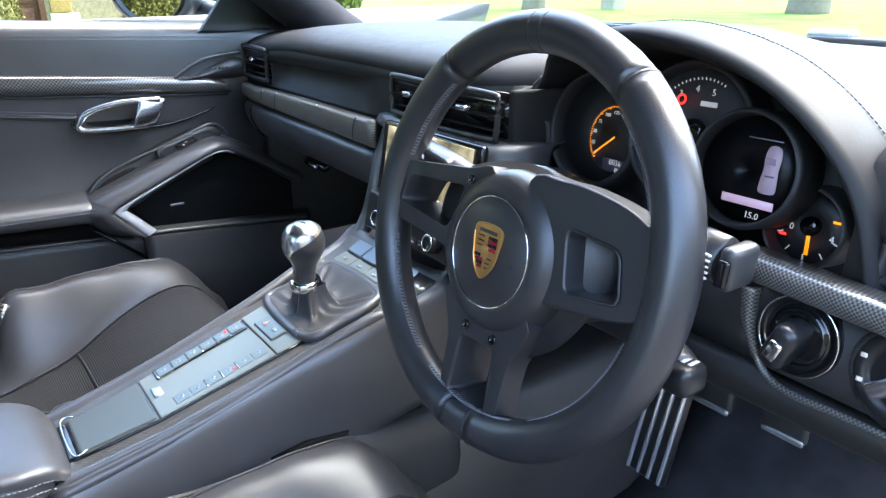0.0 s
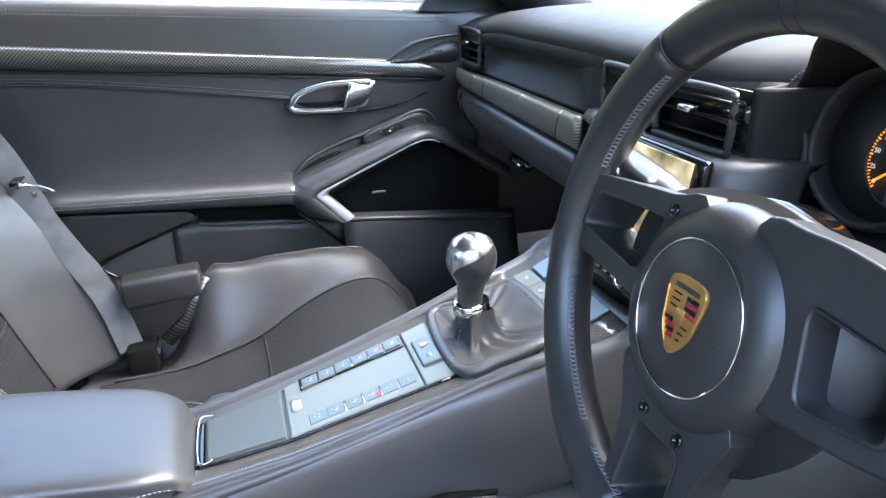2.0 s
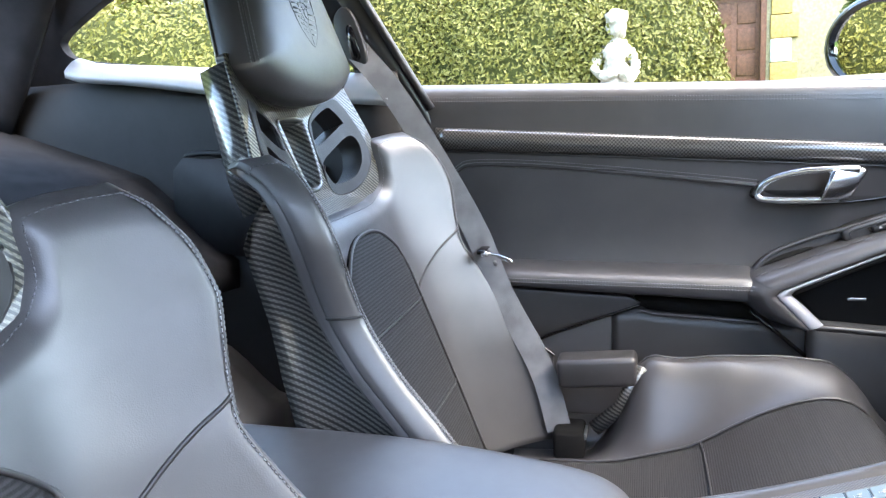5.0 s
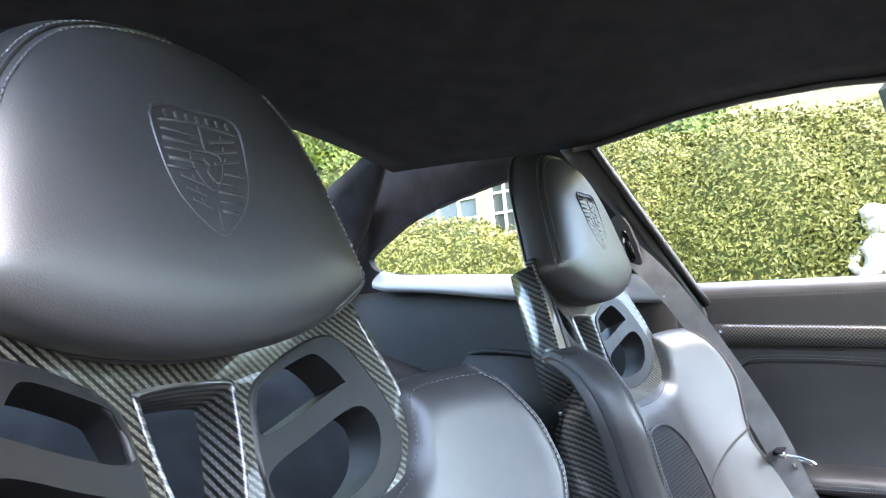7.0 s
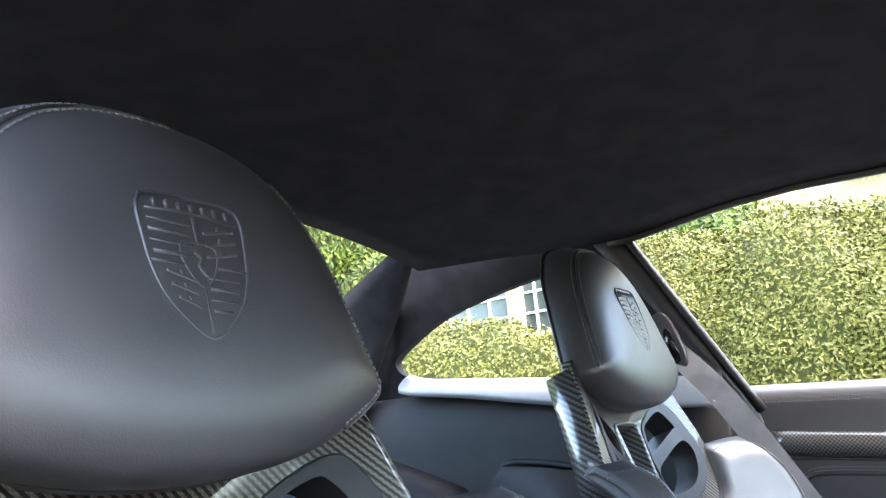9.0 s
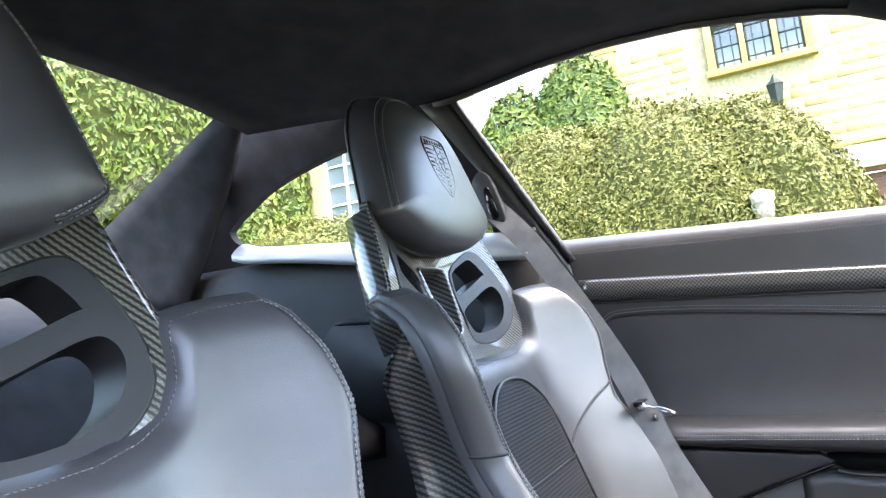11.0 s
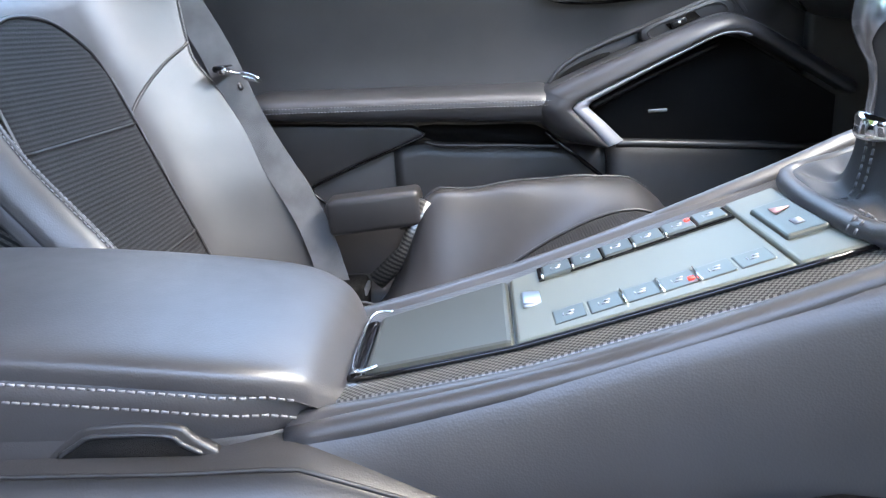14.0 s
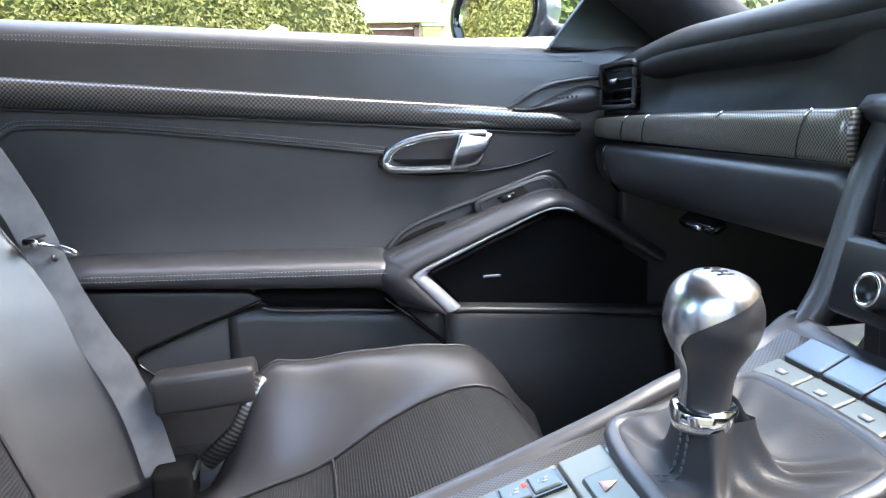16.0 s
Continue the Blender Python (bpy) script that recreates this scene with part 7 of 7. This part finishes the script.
knob = part("knob", lathe([(0.0130, 0.0), (0.0126, 0.010), (0.0128, 0.020), (0.0150, 0.029), (0.0200, 0.037), (0.0236, 0.045), (0.0245, 0.053), (0.0232, 0.062), (0.0188, 0.070), (0.011, 0.0748), (0.003, 0.0756), (0.001, 0.0757)], foot, AX, 40), LEATHER_RIM, gear, "leather gear knob", subdiv=1)
part("collar", lathe([(0.0165, -0.006), (0.0172, -0.003), (0.0172, 0.004), (0.0155, 0.006)], foot, AX, 32), CHROME, knob, "chrome collar")
# chrome crown and spine over the knob
q = Vector((0, 0, 1)).rotation_difference(AX).to_matrix().to_4x4()
prof = [(p.x, p.z) for p in spline([(0.0135, 0, 0.004), (0.0132, 0, 0.010), (0.0134, 0, 0.020), (0.0156, 0, 0.029), (0.0206, 0, 0.037), (0.0242, 0, 0.045), (0.0251, 0, 0.053), (0.0238, 0, 0.062), (0.0194, 0, 0.0705), (0.0115, 0, 0.0755), (0.003, 0, 0.0765)], 5)]
rings = []
for r, zz in prof:
    w = lerp(zz, [(0.0, 0.5), (0.025, 0.42), (0.040, 0.5), (0.049, 0.75), (0.056, 1.15), (0.062, 1.6), (0.067, 2.1), (0.072, math.pi), (0.1, math.pi)])
    rings.append([Matrix.Translation(foot) @ q @ Vector((r * math.cos(a), r * math.sin(a), zz)) for a in span(math.radians(262) - w, math.radians(262) + w, 25)])
part("crown", loft(rings, False, False), SATINCHROME, knob, "satin chrome crown of the knob")
part("shift_pattern", join(*[moved(rbox((0.0012, 0.009, 0.0005), (x, 0, 0.0766), 0), Matrix.Translation(foot) @ q) for x in (-0.006, 0.0, 0.006)], moved(rbox((0.013, 0.0012, 0.0005), (0, 0, 0.0766), 0), Matrix.Translation(foot) @ q)), GLOSSBLACK, knob)

# armrest over the storage box
arm = thing("armrest", "padded black leather armrest lid between the seats", "armrest", at=(0, -0.45, 0.45))
ARM_TOP = [(-0.72, 0.572), (-0.6, 0.568), (-0.5, 0.565), (-0.42, 0.558), (-0.35, 0.549), (-0.31, 0.543), (-0.290, 0.537), (-0.276, 0.527), (-0.268, 0.514), (-0.264, 0.505)]


def pad(y, v):
    h = lerp(y, [(-0.72, 0.076), (-0.45, 0.084), (-0.31, 0.080), (-0.276, 0.066), (-0.264, 0.045)])
    top = lerp(y, ARM_TOP)
    a = abs(v)
    x, z = [(0.0, top + 0.004), (h * 0.5, top + 0.003), (h * 0.85, top + 0.002), (h * 0.965, top), (h, top - 0.004), (h * 1.0, top - 0.010)][a]
    return Vector((CX + (1 if v > 0 else -1) * x, y, max(z, 0.500)))
part("lid", thick_sheet(pad, [-0.72, -0.66, -0.58, -0.5, -0.42, -0.36, -0.33, -0.305, -0.287, -0.277, -0.27, -0.264], list(range(-5, 6)), (0, 0, -0.003)), LEATHER, arm, "padded lid", subdiv=2)
def box_side(y, v):
    h = lerp(y, [(-0.72, 0.078), (-0.45, 0.086), (-0.31, 0.080), (-0.274, 0.06)])
    zt = lerp(y, ARM_TOP) - 0.006
    zb = lerp(y, [(-0.72, 0.499), (-0.40, 0.500), (-0.33, 0.498), (-0.27, 0.502)])
    a = abs(v)
    x, z = [(0.0, zt), (h - 0.006, zt), (h - 0.001, zt - 0.004), (h + 0.001, (zt + zb) / 2), (h, zb + 0.006), (h - 0.01, zb)][a]
    return Vector((CX + (1 if v > 0 else -1) * x, y, z))
part("box", thick_sheet(box_side, span(-0.72, -0.274, 20), list(range(-5, 6)), (0, 0, -0.02)), LEATHER, arm, "leather storage box", subdiv=1)
for s in (-1, 1):
    for dz in (0.004, -0.005):
        part("stitching", stitches([Vector((CX + s * (lerp(y, [(-0.72, 0.078), (-0.45, 0.086), (-0.31, 0.082), (-0.274, 0.062)]) + 0.0026), y, lerp(y, ARM_TOP) - 0.0150 + dz)) for y in span(-0.70, -0.285, 40)]), THREAD, arm)
    grip = rounded([(-0.402, 0.500), (-0.390, 0.514), (-0.376, 0.521), (-0.340, 0.520), (-0.330, 0.513), (-0.322, 0.500)], 4)
    part("grip", slab(grip, "x", CX + s * 0.076, s * 0.0084, 0.002), LEATHER_SOFT, arm, "moulded grip recess")
    part("grip_hollow", slab(rounded([(-0.392, 0.503), (-0.384, 0.511), (-0.373, 0.515), (-0.344, 0.514), (-0.337, 0.509), (-0.331, 0.503)], 4), "x", CX + s * 0.078, s * 0.0069), SPEAKER, arm)
    part("grip_edge", tube([(CX + s * 0.0846, a, b) for a, b in rounded([(-0.394, 0.502), (-0.385, 0.512), (-0.374, 0.516), (-0.343, 0.515), (-0.335, 0.510), (-0.329, 0.502)], 4)], 0.0013, 6, True), PLASTIC, arm)
# leather valance under box and console
def valance(y, v):
    z = lerp(y, [(-0.75, 0.500), (-0.42, 0.501), (-0.33, 0.499), (-0.28, 0.50), (-0.20, 0.470), (-0.12, 0.468), (-0.06, 0.478), (0.02, 0.475), (0.1, 0.47)])
    x, dz = [(0.075, 0.006), (0.098, 0.004), (0.112, -0.012), (0.120, -0.05), (0.124, -0.12), (0.128, -0.26)][v]
    return Vector((CX + x + 0.012 * ease((y + 0.25) / 0.2), y, z + dz))
for flip in (1, -1):
    flank = thing("console_side", "black leather side of the tunnel below the console", "console side", at=(CX + flip * 0.11, -0.3, 0.24))
    skin = thick_sheet(valance, span(-0.75, 0.15, 36), list(range(6)), (-0.012, 0, 0))
    line = [valance(y, 1) + Vector((0.001, 0, 0.0008)) for y in span(-0.74, 0.14, 60)]
    if flip < 0:
        for v in skin.verts:
            v.co.x = 2 * CX - v.co.x
        line = [Vector((2 * CX - p.x, p.y, p.z)) for p in line]
    part("panel", skin, LEATHER_SOFT, flank, subdiv=1)
    part("seam", tube(line, 0.0012, 6), PLASTIC_DARK, flank)
part("speaker_slot", slab([(-0.09, 0.481), (0.10, 0.474), (0.10, 0.480), (-0.05, 0.486)], "x", CX + 0.104, 0.008), SPEAKER, console)
red = thing("belt_buckle", "black belt buckle with a red release button", "buckle", at=(0.135, -0.32, 0.42))
part("case", rbox((0.02, 0.045, 0.04), (0.142, -0.335, 0.425), 0.006), PLASTIC, red)
part("button", rbox((0.012, 0.028, 0.006), (0.142, -0.335, 0.446), 0.002), material("red plastic", (0.45, 0.02, 0.02), 0.4), red, "red release button")

# ---- passenger seat belt ----
belt_thing = thing("seat_belt", "grey webbing seat belt hanging across the bucket seat, unfastened", "seat belt", at=(-0.62, -0.72, 1.0))
run = spline([(-0.615, -0.725, 0.985), (-0.598, -0.648, 0.89), (-0.577, -0.538, 0.70), (-0.566, -0.490, 0.58), (-0.556, -0.428, 0.455), (-0.555, -0.402, 0.35)], 12)
part("webbing", ribbon(run, [Vector((-0.25, 0.95, 0.35)) for i in range(len(run))], 0.040, 0.0014), BELT, belt_thing, smooth=False)
TONGUE = Matrix.Translation((-0.058, -0.036, -0.008))
part("tongue", join(rbox((0.046, 0.012, 0.010), (-0.505, -0.474, 0.657), 0.003), tube(spline([(-0.500, -0.470, 0.655), (-0.488, -0.445, 0.652), (-0.482, -0.43, 0.646), (-0.493, -0.433, 0.642), (-0.505, -0.455, 0.648)], 5), 0.0025, 8)), CHROME, belt_thing, "chrome belt tongue").matrix_basis = TONGUE
part("tongue_cover", rbox((0.052, 0.016, 0.008), (-0.508, -0.478, 0.660), 0.003), GLOSSBLACK, belt_thing).matrix_basis = TONGUE
part("button", lathe([(0.005, 0), (0.005, 0.002), (0.001, 0.003)], (-0.508, -0.462, 0.636), (0.2, 0.9, 0.3), 12), PLASTIC, belt_thing).matrix_basis = TONGUE
part("guide_plate", slab(rounded([(-0.705, 0.965), (-0.722, 1.035), (-0.742, 1.055), (-0.760, 1.035), (-0.752, 0.985), (-0.728, 0.955)], 4), "x", -0.618, 0.010, 0.003), PLASTIC_DARK, belt_thing, "plastic belt guide on the pillar")
part("guide_slot", slab(rounded([(-0.716, 0.972), (-0.727, 1.02), (-0.738, 1.02), (-0.732, 0.972)], 3), "x", -0.6095, 0.002), GLOSSBLACK, belt_thing)
# side airbag box beside the cushion and its carbon strut
solo("seat_side_block", moved(rbox((0.05, 0.125, 0.048), r=0.008), Matrix.Translation((-0.560, -0.338, 0.456)) @ Matrix.Rotation(radians(4), 4, "X")), LEATHER_SOFT, "leather covered block beside the seat cushion", "seat block")
solo("seat_strut", tube([(-0.545, -0.345, 0.36), (-0.545, -0.30, 0.40), (-0.545, -0.268, 0.468)], 0.008, 8, flat=1.6), CARBON_SIDE, "glossy carbon edge between seat back and cushion", "carbon strut")
anchor = thing("belt_anchor", "black belt anchor sunk beside the seat", "belt anchor", at=(-0.53, -0.39, 0.33))
part("case", rbox((0.06, 0.05, 0.05), (-0.555, -0.385, 0.335), 0.008), SPEAKER, anchor)
part("slot", rbox((0.035, 0.004, 0.01), (-0.55, -0.359, 0.35), 0.001), ALU, anchor)


# dark box added to cover the bright gap between cushion and door
solo("gap_filler", rbox((0.09, 0.50, 0.16), (-0.615, -0.36, 0.26), 0.02), PLASTIC_DARK, "dark filler added to close the bright gap between seat and door", "trim", kind="structure")

# ---- stones of the house wall ----
stone_courses(house_wall, lambda u, z, d: Matrix.Translation((HOUSE_X - 0.031 + 0.4 * d, u, z)), -3.9, 3.1, 2.4, 5.6, [(-1.45, 0.55, 4.6, 6.0), (-0.45, 2.4, 2.3, 3.1), (1.8, 2.4, 0, 8)])
